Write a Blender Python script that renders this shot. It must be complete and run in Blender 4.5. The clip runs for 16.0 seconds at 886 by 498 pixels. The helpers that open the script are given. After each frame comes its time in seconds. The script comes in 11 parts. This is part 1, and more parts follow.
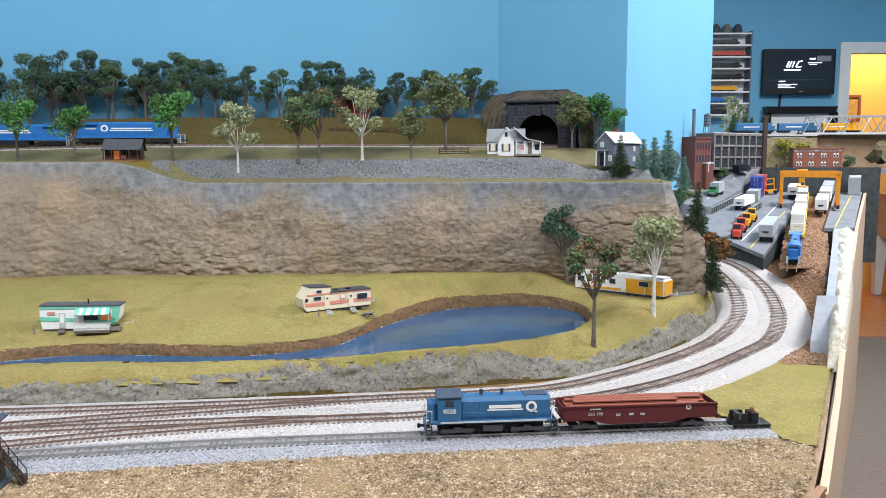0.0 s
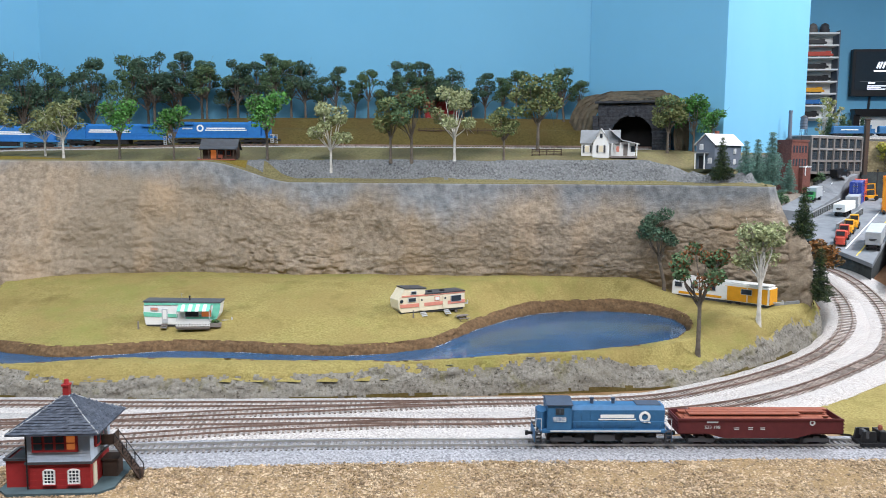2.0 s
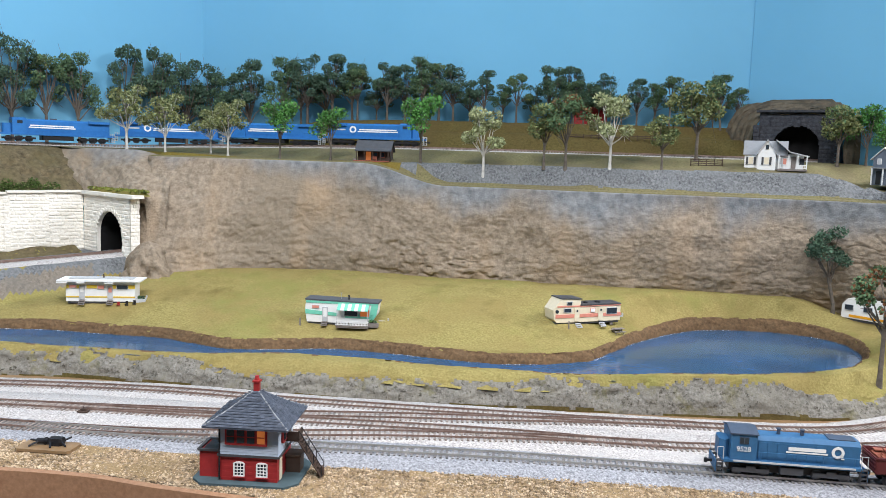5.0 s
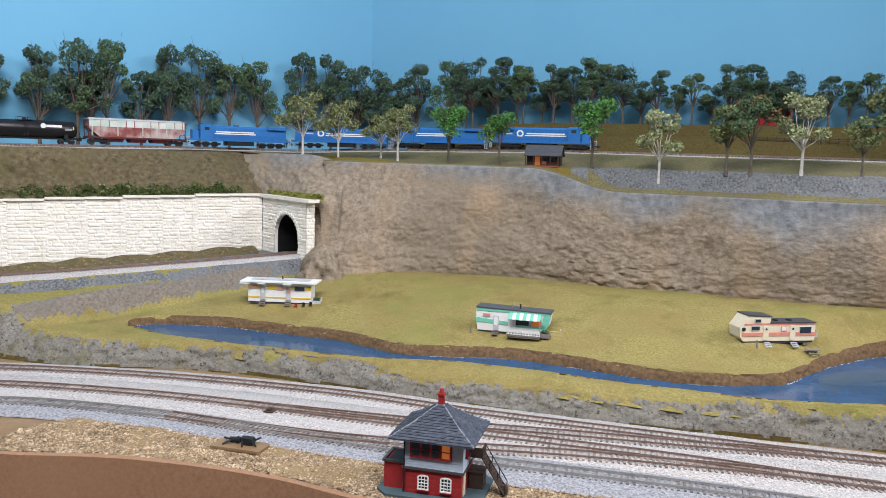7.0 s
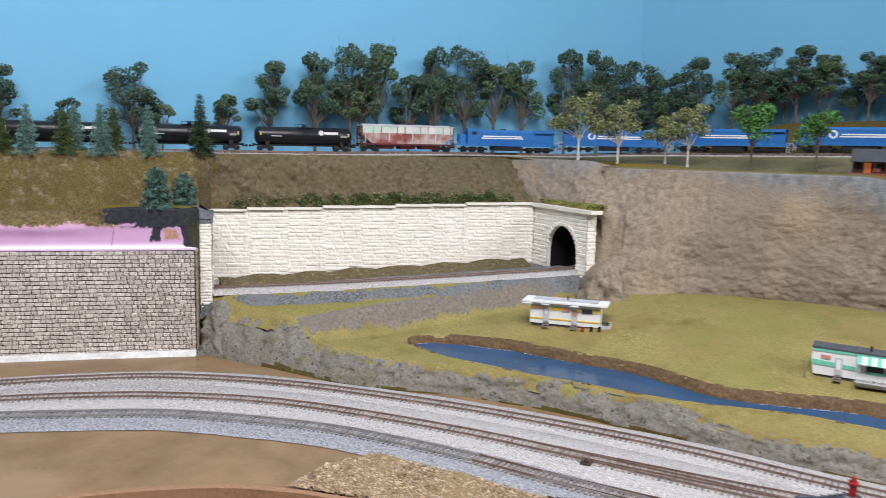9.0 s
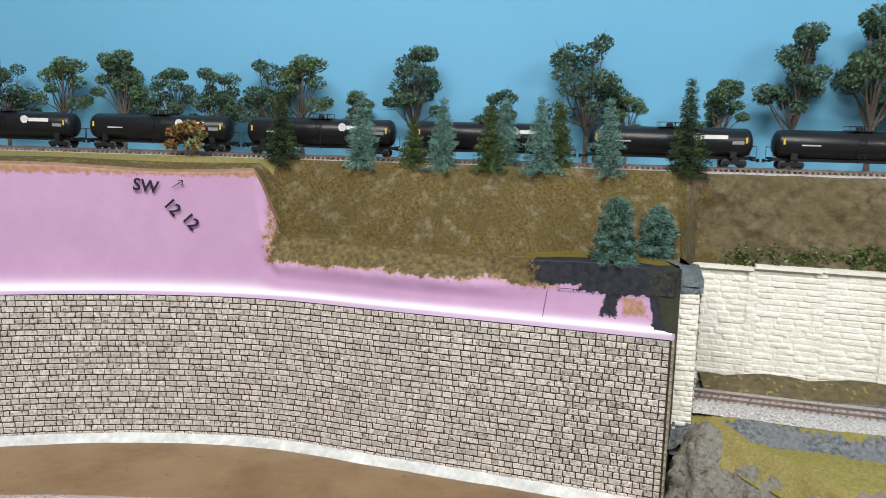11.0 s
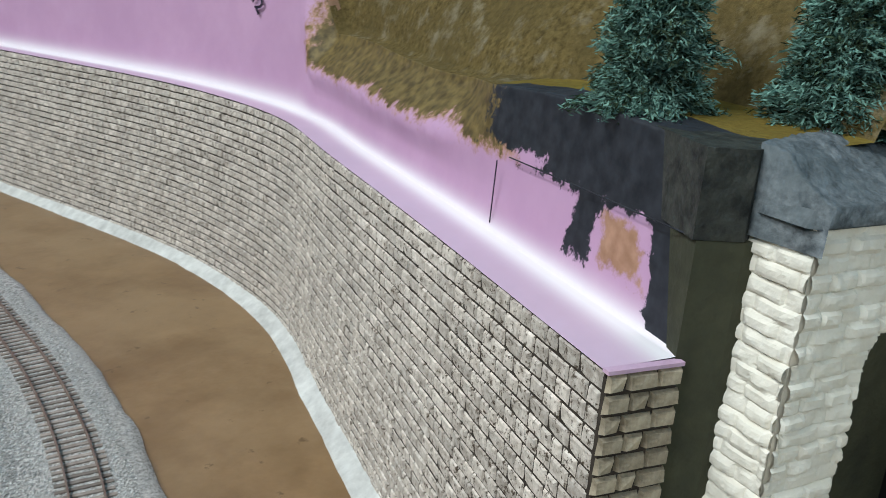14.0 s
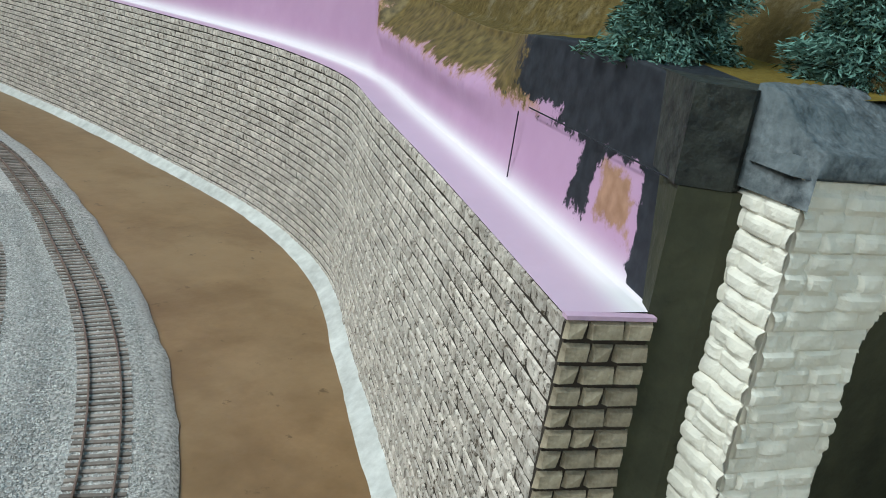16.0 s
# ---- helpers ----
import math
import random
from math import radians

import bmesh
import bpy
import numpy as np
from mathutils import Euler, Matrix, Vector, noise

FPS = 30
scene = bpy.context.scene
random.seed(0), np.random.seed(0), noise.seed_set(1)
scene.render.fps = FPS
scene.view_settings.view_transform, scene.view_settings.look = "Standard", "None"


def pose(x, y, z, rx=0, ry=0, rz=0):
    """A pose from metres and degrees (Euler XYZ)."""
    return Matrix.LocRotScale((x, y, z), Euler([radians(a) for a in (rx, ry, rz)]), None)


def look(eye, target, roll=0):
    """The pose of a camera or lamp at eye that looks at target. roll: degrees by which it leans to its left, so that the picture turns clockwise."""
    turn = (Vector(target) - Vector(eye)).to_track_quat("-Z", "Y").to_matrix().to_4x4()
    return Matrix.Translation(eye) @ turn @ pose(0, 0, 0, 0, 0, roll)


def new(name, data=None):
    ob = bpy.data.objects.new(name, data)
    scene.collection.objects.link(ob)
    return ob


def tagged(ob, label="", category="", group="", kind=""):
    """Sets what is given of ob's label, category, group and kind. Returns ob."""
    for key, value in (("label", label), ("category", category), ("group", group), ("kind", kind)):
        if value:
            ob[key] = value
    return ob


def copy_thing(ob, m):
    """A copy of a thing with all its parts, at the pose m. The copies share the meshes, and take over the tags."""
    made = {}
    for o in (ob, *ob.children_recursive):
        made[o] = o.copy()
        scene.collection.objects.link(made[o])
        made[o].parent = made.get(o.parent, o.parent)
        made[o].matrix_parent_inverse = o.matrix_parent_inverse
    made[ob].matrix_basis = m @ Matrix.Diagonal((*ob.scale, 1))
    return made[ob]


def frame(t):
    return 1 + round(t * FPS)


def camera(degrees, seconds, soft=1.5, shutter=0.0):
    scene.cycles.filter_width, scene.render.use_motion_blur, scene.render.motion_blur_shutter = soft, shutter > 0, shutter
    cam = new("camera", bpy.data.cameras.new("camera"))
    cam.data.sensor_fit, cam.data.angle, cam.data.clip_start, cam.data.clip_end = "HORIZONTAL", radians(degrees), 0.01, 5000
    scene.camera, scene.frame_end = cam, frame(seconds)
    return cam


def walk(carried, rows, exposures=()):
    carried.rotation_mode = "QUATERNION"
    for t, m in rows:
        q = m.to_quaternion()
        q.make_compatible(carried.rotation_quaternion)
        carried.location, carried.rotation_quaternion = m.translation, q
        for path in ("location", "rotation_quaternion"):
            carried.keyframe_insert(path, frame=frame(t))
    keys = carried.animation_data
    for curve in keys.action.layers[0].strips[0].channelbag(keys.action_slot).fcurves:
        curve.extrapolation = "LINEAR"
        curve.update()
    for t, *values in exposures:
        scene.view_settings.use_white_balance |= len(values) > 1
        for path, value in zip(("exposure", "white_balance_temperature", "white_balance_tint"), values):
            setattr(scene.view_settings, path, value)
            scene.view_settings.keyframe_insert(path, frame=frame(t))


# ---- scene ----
cam = camera(58.3, 16.0, 0.75, 0.22)
PATH = [
    (0, (0.008, 0.087, 1.278), (-0.004, 2.074, 1.048), -0.1),
    (0.5, (0.002, 0.093, 1.275), (-0.016, 2.08, 1.049), -0.0),
    (1, (-0.015, 0.1, 1.275), (-0.039, 2.087, 1.049), 0.1),
    (1.5, (-0.032, 0.104, 1.275), (-0.113, 2.09, 1.05), 0.2),
    (2, (-0.043, 0.103, 1.276), (-0.217, 2.083, 1.051), 0.3),
    (2.5, (-0.056, 0.099, 1.276), (-0.285, 2.073, 1.053), 0.9),
    (3, (-0.079, 0.1, 1.279), (-0.329, 2.072, 1.057), 1.0),
    (3.5, (-0.094, 0.101, 1.277), (-0.461, 2.055, 1.057), 1.3),
    (3.7, (-0.1, 0.098, 1.28), (-0.495, 2.045, 1.053), 1.5),
    (5.8, (-0.139, 0.106, 1.288), (-0.66, 2.023, 1.059), 2.0),
    (6, (-0.148, 0.102, 1.289), (-0.741, 1.998, 1.06), 1.9),
    (6.5, (-0.167, 0.119, 1.287), (-0.886, 1.971, 1.056), 1.9),
    (7, (-0.169, 0.117, 1.294), (-0.958, 1.938, 1.052), 1.7),
    (7.5, (-0.17, 0.11, 1.292), (-0.993, 1.918, 1.053), 1.5),
    (8, (-0.187, 0.125, 1.29), (-1.09, 1.894, 1.055), 1.5),
    (8.5, (-0.257, 0.144, 1.292), (-1.325, 1.817, 1.047), 1.2),
    (9, (-0.358, 0.164, 1.309), (-1.582, 1.723, 1.043), 1.2),
    (9.5, (-0.493, 0.18, 1.321), (-1.826, 1.643, 1.034), 0.8),
    (10, (-0.617, 0.223, 1.324), (-2.156, 1.468, 1.036), 0.5),
    (10.2, (-0.662, 0.264, 1.317), (-2.305, 1.374, 1.056), 0.7),
    (12.3, (-1.081, 0.72, 1.338), (-3.003, 0.994, 0.855), 0.4),
    (12.5, (-1.108, 0.768, 1.311), (-3.044, 0.919, 0.833), 0.2),
    (13, (-1.166, 0.846, 1.27), (-3.089, 0.669, 0.748), 0.4),
    (13.5, (-1.209, 0.903, 1.233), (-3.084, 0.473, 0.686), 2.2),
    (14, (-1.235, 0.946, 1.227), (-2.948, 0.11, 0.621), 4.3),
    (14.5, (-1.26, 0.961, 1.217), (-2.886, -0.011, 0.575), 4.9),
    (15, (-1.264, 0.97, 1.211), (-2.852, -0.056, 0.557), 5.6),
    (15.5, (-1.264, 0.967, 1.213), (-2.856, -0.059, 0.57), 7.4),
    (16, (-1.257, 0.978, 1.209), (-2.841, -0.065, 0.573), 8.1),
]
walk(cam, [(t, look(eye, target, roll)) for t, eye, target, roll in PATH],
     [(0, -0.05, 6450, 14), (3.5, 0.0, 6450, 14), (6.1, 0.02, 6500, 15), (7, -0.18, 6550, 17), (8.5, -0.26, 6600, 18), (10.2, -0.26, 6700, 14), (12.7, -0.26, 6950, 6), (13.5, -0.48, 6500, 5.5), (14, -0.56, 6400, 4), (16, -0.56, 6300, -1)])


# ---------------------------------------------------------------- world and light
world = bpy.data.worlds.new("room_world")
scene.world = world
world.use_nodes = True
wbg = world.node_tree.nodes["Background"]
wbg.inputs["Color"].default_value = (0.75, 0.86, 1.0, 1)
wbg.inputs["Strength"].default_value = 0.25


def area_lamp(name, at, target, sx, sy, watts, colour):
    d = bpy.data.lights.new(name, "AREA")
    d.shape, d.size, d.size_y, d.energy, d.color = "RECTANGLE", sx, sy, watts, colour
    ob = new(name, d)
    ob.matrix_world = look(at, target)
    return tagged(ob, "ceiling light placed out of view", "lamp", "ceiling strip lights", "structure")


COOL = (0.93, 0.97, 1.0)
# unseen lamps, placed to suit the shadows and bright walls
area_lamp("ceiling_lamp", (0.50, 0.0, 2.62), (0.30, 0.5, 0), 1.3, 0.3, 38, COOL)
area_lamp("ceiling_lamp", (-0.60, 0.05, 2.62), (-1.7, 0.9, 0.6), 1.3, 0.3, 43, COOL)
area_lamp("ceiling_lamp", (1.75, 1.75, 2.62), (1.2, 1.9, 1.0), 1.2, 0.3, 75, COOL)
area_lamp("ceiling_lamp", (2.2, 4.0, 2.62), (2.2, 4.6, 0.6), 1.2, 0.4, 60, COOL)
# warm unseen lamp, added for the glow on the next room's wall
area_lamp("ceiling_lamp", (4.0, 7.3, 2.5), (4.1, 7.8, 1.7), 0.3, 0.3, 22, (1.0, 0.75, 0.4))

# ---------------------------------------------------------------- materials
def mat(name, c1, c2, scale=40.0, rough=0.8, metal=0.0, bump=0.0, bscale=200.0, c3=None, big=6.0, spec=0.3, isl=0.0, rand=0.0, detail=6.0, emit=None, bdet=4.0):
    """Two colours mixed by fine noise, a third by broad noise; relief by another noise."""
    m = bpy.data.materials.new(name)
    m.use_nodes = True
    nt = m.node_tree
    n, l = nt.nodes, nt.links
    b = n["Principled BSDF"]
    b.inputs["Roughness"].default_value = rough
    b.inputs["Metallic"].default_value = metal
    b.inputs["Specular IOR Level"].default_value = spec
    tc = n.new("ShaderNodeTexCoord")
    co = tc.outputs["Object"]
    n1 = n.new("ShaderNodeTexNoise")
    n1.inputs["Scale"].default_value = scale
    n1.inputs["Detail"].default_value = detail
    n1.inputs["Roughness"].default_value = 0.65
    l.new(co, n1.inputs["Vector"])
    r = n.new("ShaderNodeValToRGB")
    r.color_ramp.elements[0].position, r.color_ramp.elements[1].position = 0.3, 0.7
    r.color_ramp.elements[0].color = (*c1, 1)
    r.color_ramp.elements[1].color = (*c2, 1)
    l.new(n1.outputs["Fac"], r.inputs["Fac"])
    out = r.outputs["Color"]
    if c3:
        n2 = n.new("ShaderNodeTexNoise")
        n2.inputs["Scale"].default_value = big
        n2.inputs["Detail"].default_value = 5
        n2.inputs["Roughness"].default_value = 0.6
        l.new(co, n2.inputs["Vector"])
        r2 = n.new("ShaderNodeValToRGB")
        r2.color_ramp.elements[0].position, r2.color_ramp.elements[1].position = 0.42, 0.62
        r2.color_ramp.elements[1].color = (0.6, 0.6, 0.6, 1)
        l.new(n2.outputs["Fac"], r2.inputs["Fac"])
        mx = n.new("ShaderNodeMix")
        mx.data_type = "RGBA"
        l.new(r2.outputs["Color"], mx.inputs["Factor"])
        l.new(out, mx.inputs["A"])
        mx.inputs["B"].default_value = (*c3, 1)
        out = mx.outputs["Result"]
    if isl or rand:
        hs = n.new("ShaderNodeHueSaturation")
        mr = n.new("ShaderNodeMapRange")
        k = isl or rand
        mr.inputs["To Min"].default_value, mr.inputs["To Max"].default_value = 1 - k, 1 + k
        if isl:
            g = n.new("ShaderNodeNewGeometry")
            l.new(g.outputs["Random Per Island"], mr.inputs["Value"])
        else:
            g = n.new("ShaderNodeObjectInfo")
            l.new(g.outputs["Random"], mr.inputs["Value"])
        l.new(mr.outputs["Result"], hs.inputs["Value"])
        l.new(out, hs.inputs["Color"])
        out = hs.outputs["Color"]
    l.new(out, b.inputs["Base Color"])
    if bump:
        n3 = n.new("ShaderNodeTexNoise")
        n3.inputs["Scale"].default_value = bscale
        n3.inputs["Detail"].default_value = bdet
        n3.inputs["Roughness"].default_value = 0.5 if bdet < 5 else 0.72
        l.new(co, n3.inputs["Vector"])
        bp = n.new("ShaderNodeBump")
        bp.inputs["Strength"].default_value = bump
        bp.inputs["Distance"].default_value = 0.35 / bscale
        l.new(n3.outputs["Fac"], bp.inputs["Height"])
        l.new(bp.outputs["Normal"], b.inputs["Normal"])
    if emit:
        b.inputs["Emission Color"].default_value = (*emit[:3], 1)
        b.inputs["Emission Strength"].default_value = emit[3]
    return m


def plain(name, c, rough=0.5, metal=0.0, v=0.12, **k):
    """A painted or moulded surface with slight wear."""
    return mat(name, tuple(x * (1 - v) for x in c), tuple(min(1, x * (1 + v)) for x in c), 120, rough, metal, 0.15, 400, **k)


M_SKY = mat("blue_wall_paint", (0.135, 0.385, 0.575), (0.15, 0.405, 0.60), 3, 0.75, bump=0.1, bscale=300, c3=(0.16, 0.42, 0.62), big=1.2)
M_WHITE = mat("white_trim_paint", (0.72, 0.72, 0.70), (0.80, 0.80, 0.78), 6, 0.55)
M_CEIL = mat("ceiling_paint", (0.75, 0.75, 0.73), (0.8, 0.8, 0.78), 4, 0.9)
M_FLOOR = mat("carpet_floor", (0.17, 0.13, 0.10), (0.24, 0.19, 0.15), 60, 0.95, bump=0.4, bscale=300)
M_TILE = mat("terracotta_floor", (0.45, 0.17, 0.06), (0.55, 0.23, 0.09), 8, 0.35)
M_YWALL = mat("yellow_wall_paint", (0.75, 0.45, 0.13), (0.8, 0.5, 0.16), 3, 0.8)
M_BOARD = mat("brown_board_paint", (0.18, 0.105, 0.047), (0.29, 0.18, 0.09), 22, 0.38, bump=0.08, bscale=60, c3=(0.30, 0.20, 0.11), big=5, spec=0.5)
M_FASCIA = mat("hardboard_fascia", (0.22, 0.115, 0.06), (0.36, 0.20, 0.115), 220, 0.6, bump=0.1, bscale=300, c3=(0.29, 0.16, 0.09))
M_TAN = mat("tan_fascia_paint", (0.52, 0.36, 0.24), (0.57, 0.40, 0.27), 5, 0.5)
M_GRASS = mat("static_grass", (0.185, 0.150, 0.050), (0.355, 0.295, 0.112), 320, 0.95, bump=1.0, bscale=360, c3=(0.24, 0.178, 0.066), big=9, spec=0.1)
M_GRASS2 = mat("olive_ground_foam", (0.115, 0.085, 0.018), (0.20, 0.16, 0.035), 300, 0.95, bump=0.9, bscale=350, c3=(0.15, 0.10, 0.025), big=9, spec=0.1)
M_EMB = mat("brown_olive_bank", (0.052, 0.042, 0.014), (0.125, 0.098, 0.034), 260, 0.95, bump=1.0, bscale=330, c3=(0.085, 0.058, 0.022), big=12, spec=0.1)
M_DECKG = mat("worn_deck_grass", (0.105, 0.092, 0.045), (0.225, 0.20, 0.098), 240, 0.95, bump=1.0, bscale=330, c3=(0.14, 0.115, 0.07), big=14, spec=0.1)
M_BRIGHT = mat("bright_grass", (0.17, 0.148, 0.045), (0.31, 0.262, 0.088), 260, 0.95, bump=1.0, bscale=340, c3=(0.22, 0.185, 0.05), big=10, spec=0.1)
M_SHALE = mat("grey_shale_gravel", (0.036, 0.038, 0.042), (0.235, 0.242, 0.243), 260, 0.9, bump=1.0, bscale=240, c3=(0.17, 0.175, 0.18), big=30, spec=0.15)
M_RUBBLE = mat("grey_brown_rubble", (0.085, 0.076, 0.062), (0.285, 0.268, 0.235), 240, 0.9, bump=1.0, bscale=260, c3=(0.22, 0.205, 0.17), big=34, spec=0.15, detail=10)
M_DIRT = mat("grey_brown_dirt", (0.115, 0.095, 0.075), (0.27, 0.235, 0.195), 200, 0.95, bump=1.0, bscale=260, c3=(0.16, 0.145, 0.125), big=22, spec=0.1)
M_BANK = mat("brown_bank_earth", (0.075, 0.045, 0.025), (0.19, 0.12, 0.065), 180, 0.95, bump=1.0, bscale=260, spec=0.1)
M_WATER = mat("painted_water", (0.013, 0.056, 0.122), (0.022, 0.084, 0.170), 14, 0.12, bump=0.05, bscale=40, c3=(0.04, 0.105, 0.22), big=6, spec=0.22)
M_BALLAST = mat("light_ballast", (0.115, 0.104, 0.098), (0.70, 0.655, 0.625), 520, 0.95, bump=1.0, bscale=600, c3=(0.41, 0.392, 0.38), big=14, spec=0.1)
M_BALLG = mat("grey_ballast", (0.09, 0.09, 0.10), (0.44, 0.44, 0.46), 420, 0.95, bump=1.0, bscale=620, spec=0.1)
M_BALLB = mat("brown_ballast", (0.17, 0.085, 0.045), (0.36, 0.21, 0.125), 380, 0.95, bump=1.0, bscale=500, spec=0.1)
M_GRAVEL = mat("tan_gravel", (0.19, 0.125, 0.07), (0.47, 0.365, 0.25), 60, 0.9, isl=0.55, spec=0.15)
M_GRAVELB = mat("gravel_bed", (0.16, 0.105, 0.052), (0.34, 0.24, 0.13), 350, 0.95, bump=1.0, bscale=380, spec=0.1)
M_RAIL = mat("weathered_rail", (0.17, 0.105, 0.085), (0.31, 0.225, 0.19), 90, 0.45, 0.4)
M_RAILN = mat("bright_rail", (0.42, 0.40, 0.38), (0.52, 0.50, 0.47), 60, 0.35, 0.7)
M_TIE = mat("brown_tie", (0.165, 0.13, 0.11), (0.33, 0.28, 0.25), 150, 0.9, isl=0.35)
M_TIEG = mat("grey_tie", (0.13, 0.12, 0.115), (0.26, 0.245, 0.235), 150, 0.9, isl=0.3)


def cliff_material():
    """Tan and grey painted rock, grey towards broad patches, streaked."""
    m = mat("cliff_rock", (0.165, 0.130, 0.095), (0.39, 0.315, 0.235), 95, 0.9, bump=1.0, bscale=150, spec=0.15, detail=12, bdet=12)
    n, l = m.node_tree.nodes, m.node_tree.links
    b = n["Principled BSDF"]
    old = b.inputs["Base Color"].links[0].from_socket
    tc = n.new("ShaderNodeTexCoord")
    sp = n.new("ShaderNodeSeparateXYZ")
    l.new(tc.outputs["Object"], sp.inputs["Vector"])
    nz = n.new("ShaderNodeTexNoise")
    nz.inputs["Scale"].default_value, nz.inputs["Detail"].default_value = 5.0, 8
    mp = n.new("ShaderNodeMapping")
    mp.inputs["Scale"].default_value = (1.6, 1, 0.55)
    l.new(tc.outputs["Object"], mp.inputs["Vector"])
    l.new(mp.outputs["Vector"], nz.inputs["Vector"])
    # grey rock strata lie in the upper half of the cliff
    ad = n.new("ShaderNodeMath")
    ad.operation = "MULTIPLY_ADD"
    ad.inputs[1].default_value, ad.inputs[2].default_value = 5.2, -5.60
    l.new(sp.outputs["Z"], ad.inputs[0])
    ex = n.new("ShaderNodeMapRange")
    ex.inputs["From Min"].default_value, ex.inputs["From Max"].default_value = -0.92, -0.50
    ex.inputs["To Min"].default_value, ex.inputs["To Max"].default_value = -0.42, 0.0
    l.new(sp.outputs["X"], ex.inputs["Value"])
    ae = n.new("ShaderNodeMath")
    ae.operation = "ADD"
    l.new(ad.outputs[0], ae.inputs[0])
    l.new(ex.outputs["Result"], ae.inputs[1])
    sm = n.new("ShaderNodeMath")
    sm.operation = "ADD"
    l.new(ae.outputs[0], sm.inputs[0])
    l.new(nz.outputs["Fac"], sm.inputs[1])
    rp = n.new("ShaderNodeValToRGB")
    rp.color_ramp.elements[0].position, rp.color_ramp.elements[1].position = 0.80, 1.06
    mr = n.new("ShaderNodeMath")
    mr.operation = "MULTIPLY"
    mr.inputs[1].default_value = 0.8
    l.new(sm.outputs[0], mr.inputs[0])
    l.new(mr.outputs[0], rp.inputs["Fac"])
    ng = n.new("ShaderNodeTexNoise")
    ng.inputs["Scale"].default_value, ng.inputs["Detail"].default_value = 75, 11
    l.new(tc.outputs["Object"], ng.inputs["Vector"])
    rg = n.new("ShaderNodeValToRGB")
    rg.color_ramp.elements[0].color, rg.color_ramp.elements[1].color = (0.150, 0.158, 0.168, 1), (0.285, 0.295, 0.30, 1)
    rg.color_ramp.elements[0].position, rg.color_ramp.elements[1].position = 0.32, 0.68
    l.new(ng.outputs["Fac"], rg.inputs["Fac"])
    # dull green-brown tint in places
    n4 = n.new("ShaderNodeTexNoise")
    n4.inputs["Scale"].default_value, n4.inputs["Detail"].default_value = 3.5, 6
    l.new(tc.outputs["Object"], n4.inputs["Vector"])
    r4 = n.new("ShaderNodeValToRGB")
    r4.color_ramp.elements[0].position, r4.color_ramp.elements[1].position = 0.45, 0.62
    r4.color_ramp.elements[1].color = (0.7, 0.7, 0.7, 1)
    l.new(n4.outputs["Fac"], r4.inputs["Fac"])
    m0 = n.new("ShaderNodeMix")
    m0.data_type = "RGBA"
    l.new(r4.outputs["Color"], m0.inputs["Factor"])
    l.new(old, m0.inputs["A"])
    m0.inputs["B"].default_value = (0.25, 0.205, 0.152, 1)
    # warm ochre patches
    n5 = n.new("ShaderNodeTexNoise")
    n5.inputs["Scale"].default_value, n5.inputs["Detail"].default_value = 6.5, 7
    l.new(mp.outputs["Vector"], n5.inputs["Vector"])
    r5 = n.new("ShaderNodeValToRGB")
    r5.color_ramp.elements[0].position, r5.color_ramp.elements[1].position = 0.50, 0.66
    r5.color_ramp.elements[1].color = (0.6, 0.6, 0.6, 1)
    l.new(n5.outputs["Fac"], r5.inputs["Fac"])
    m5 = n.new("ShaderNodeMix")
    m5.data_type = "RGBA"
    l.new(r5.outputs["Color"], m5.inputs["Factor"])
    l.new(m0.outputs["Result"], m5.inputs["A"])
    m5.inputs["B"].default_value = (0.40, 0.285, 0.18, 1)
    mx = n.new("ShaderNodeMix")
    mx.data_type = "RGBA"
    l.new(rp.outputs["Color"], mx.inputs["Factor"])
    l.new(m5.outputs["Result"], mx.inputs["A"])
    l.new(rg.outputs["Color"], mx.inputs["B"])
    l.new(mx.outputs["Result"], b.inputs["Base Color"])
    # chipped facets and fine grain over the broad relief
    first = b.inputs["Normal"].links[0].from_socket
    dn = n.new("ShaderNodeTexNoise")
    dn.inputs["Scale"].default_value, dn.inputs["Detail"].default_value = 60, 5
    l.new(tc.outputs["Object"], dn.inputs["Vector"])
    dm = n.new("ShaderNodeVectorMath")
    dm.operation = "MULTIPLY_ADD"
    dm.inputs[1].default_value = (0.040, 0.040, 0.040)
    l.new(dn.outputs["Color"], dm.inputs[0])
    l.new(tc.outputs["Object"], dm.inputs[2])
    vo = n.new("ShaderNodeTexVoronoi")
    vo.inputs["Scale"].default_value = 34
    l.new(dm.outputs[0], vo.inputs["Vector"])
    b1 = n.new("ShaderNodeBump")
    b1.inputs["Strength"].default_value, b1.inputs["Distance"].default_value = 0.45, 0.005
    l.new(vo.outputs["Distance"], b1.inputs["Height"])
    l.new(first, b1.inputs["Normal"])
    fn = n.new("ShaderNodeTexNoise")
    fn.inputs["Scale"].default_value, fn.inputs["Detail"].default_value = 420, 4
    l.new(tc.outputs["Object"], fn.inputs["Vector"])
    b2 = n.new("ShaderNodeBump")
    b2.inputs["Strength"].default_value, b2.inputs["Distance"].default_value = 0.8, 0.0014
    l.new(fn.outputs["Fac"], b2.inputs["Height"])
    l.new(b1.outputs["Normal"], b2.inputs["Normal"])
    l.new(b2.outputs["Normal"], b.inputs["Normal"])
    return m


M_CLIFF = cliff_material()


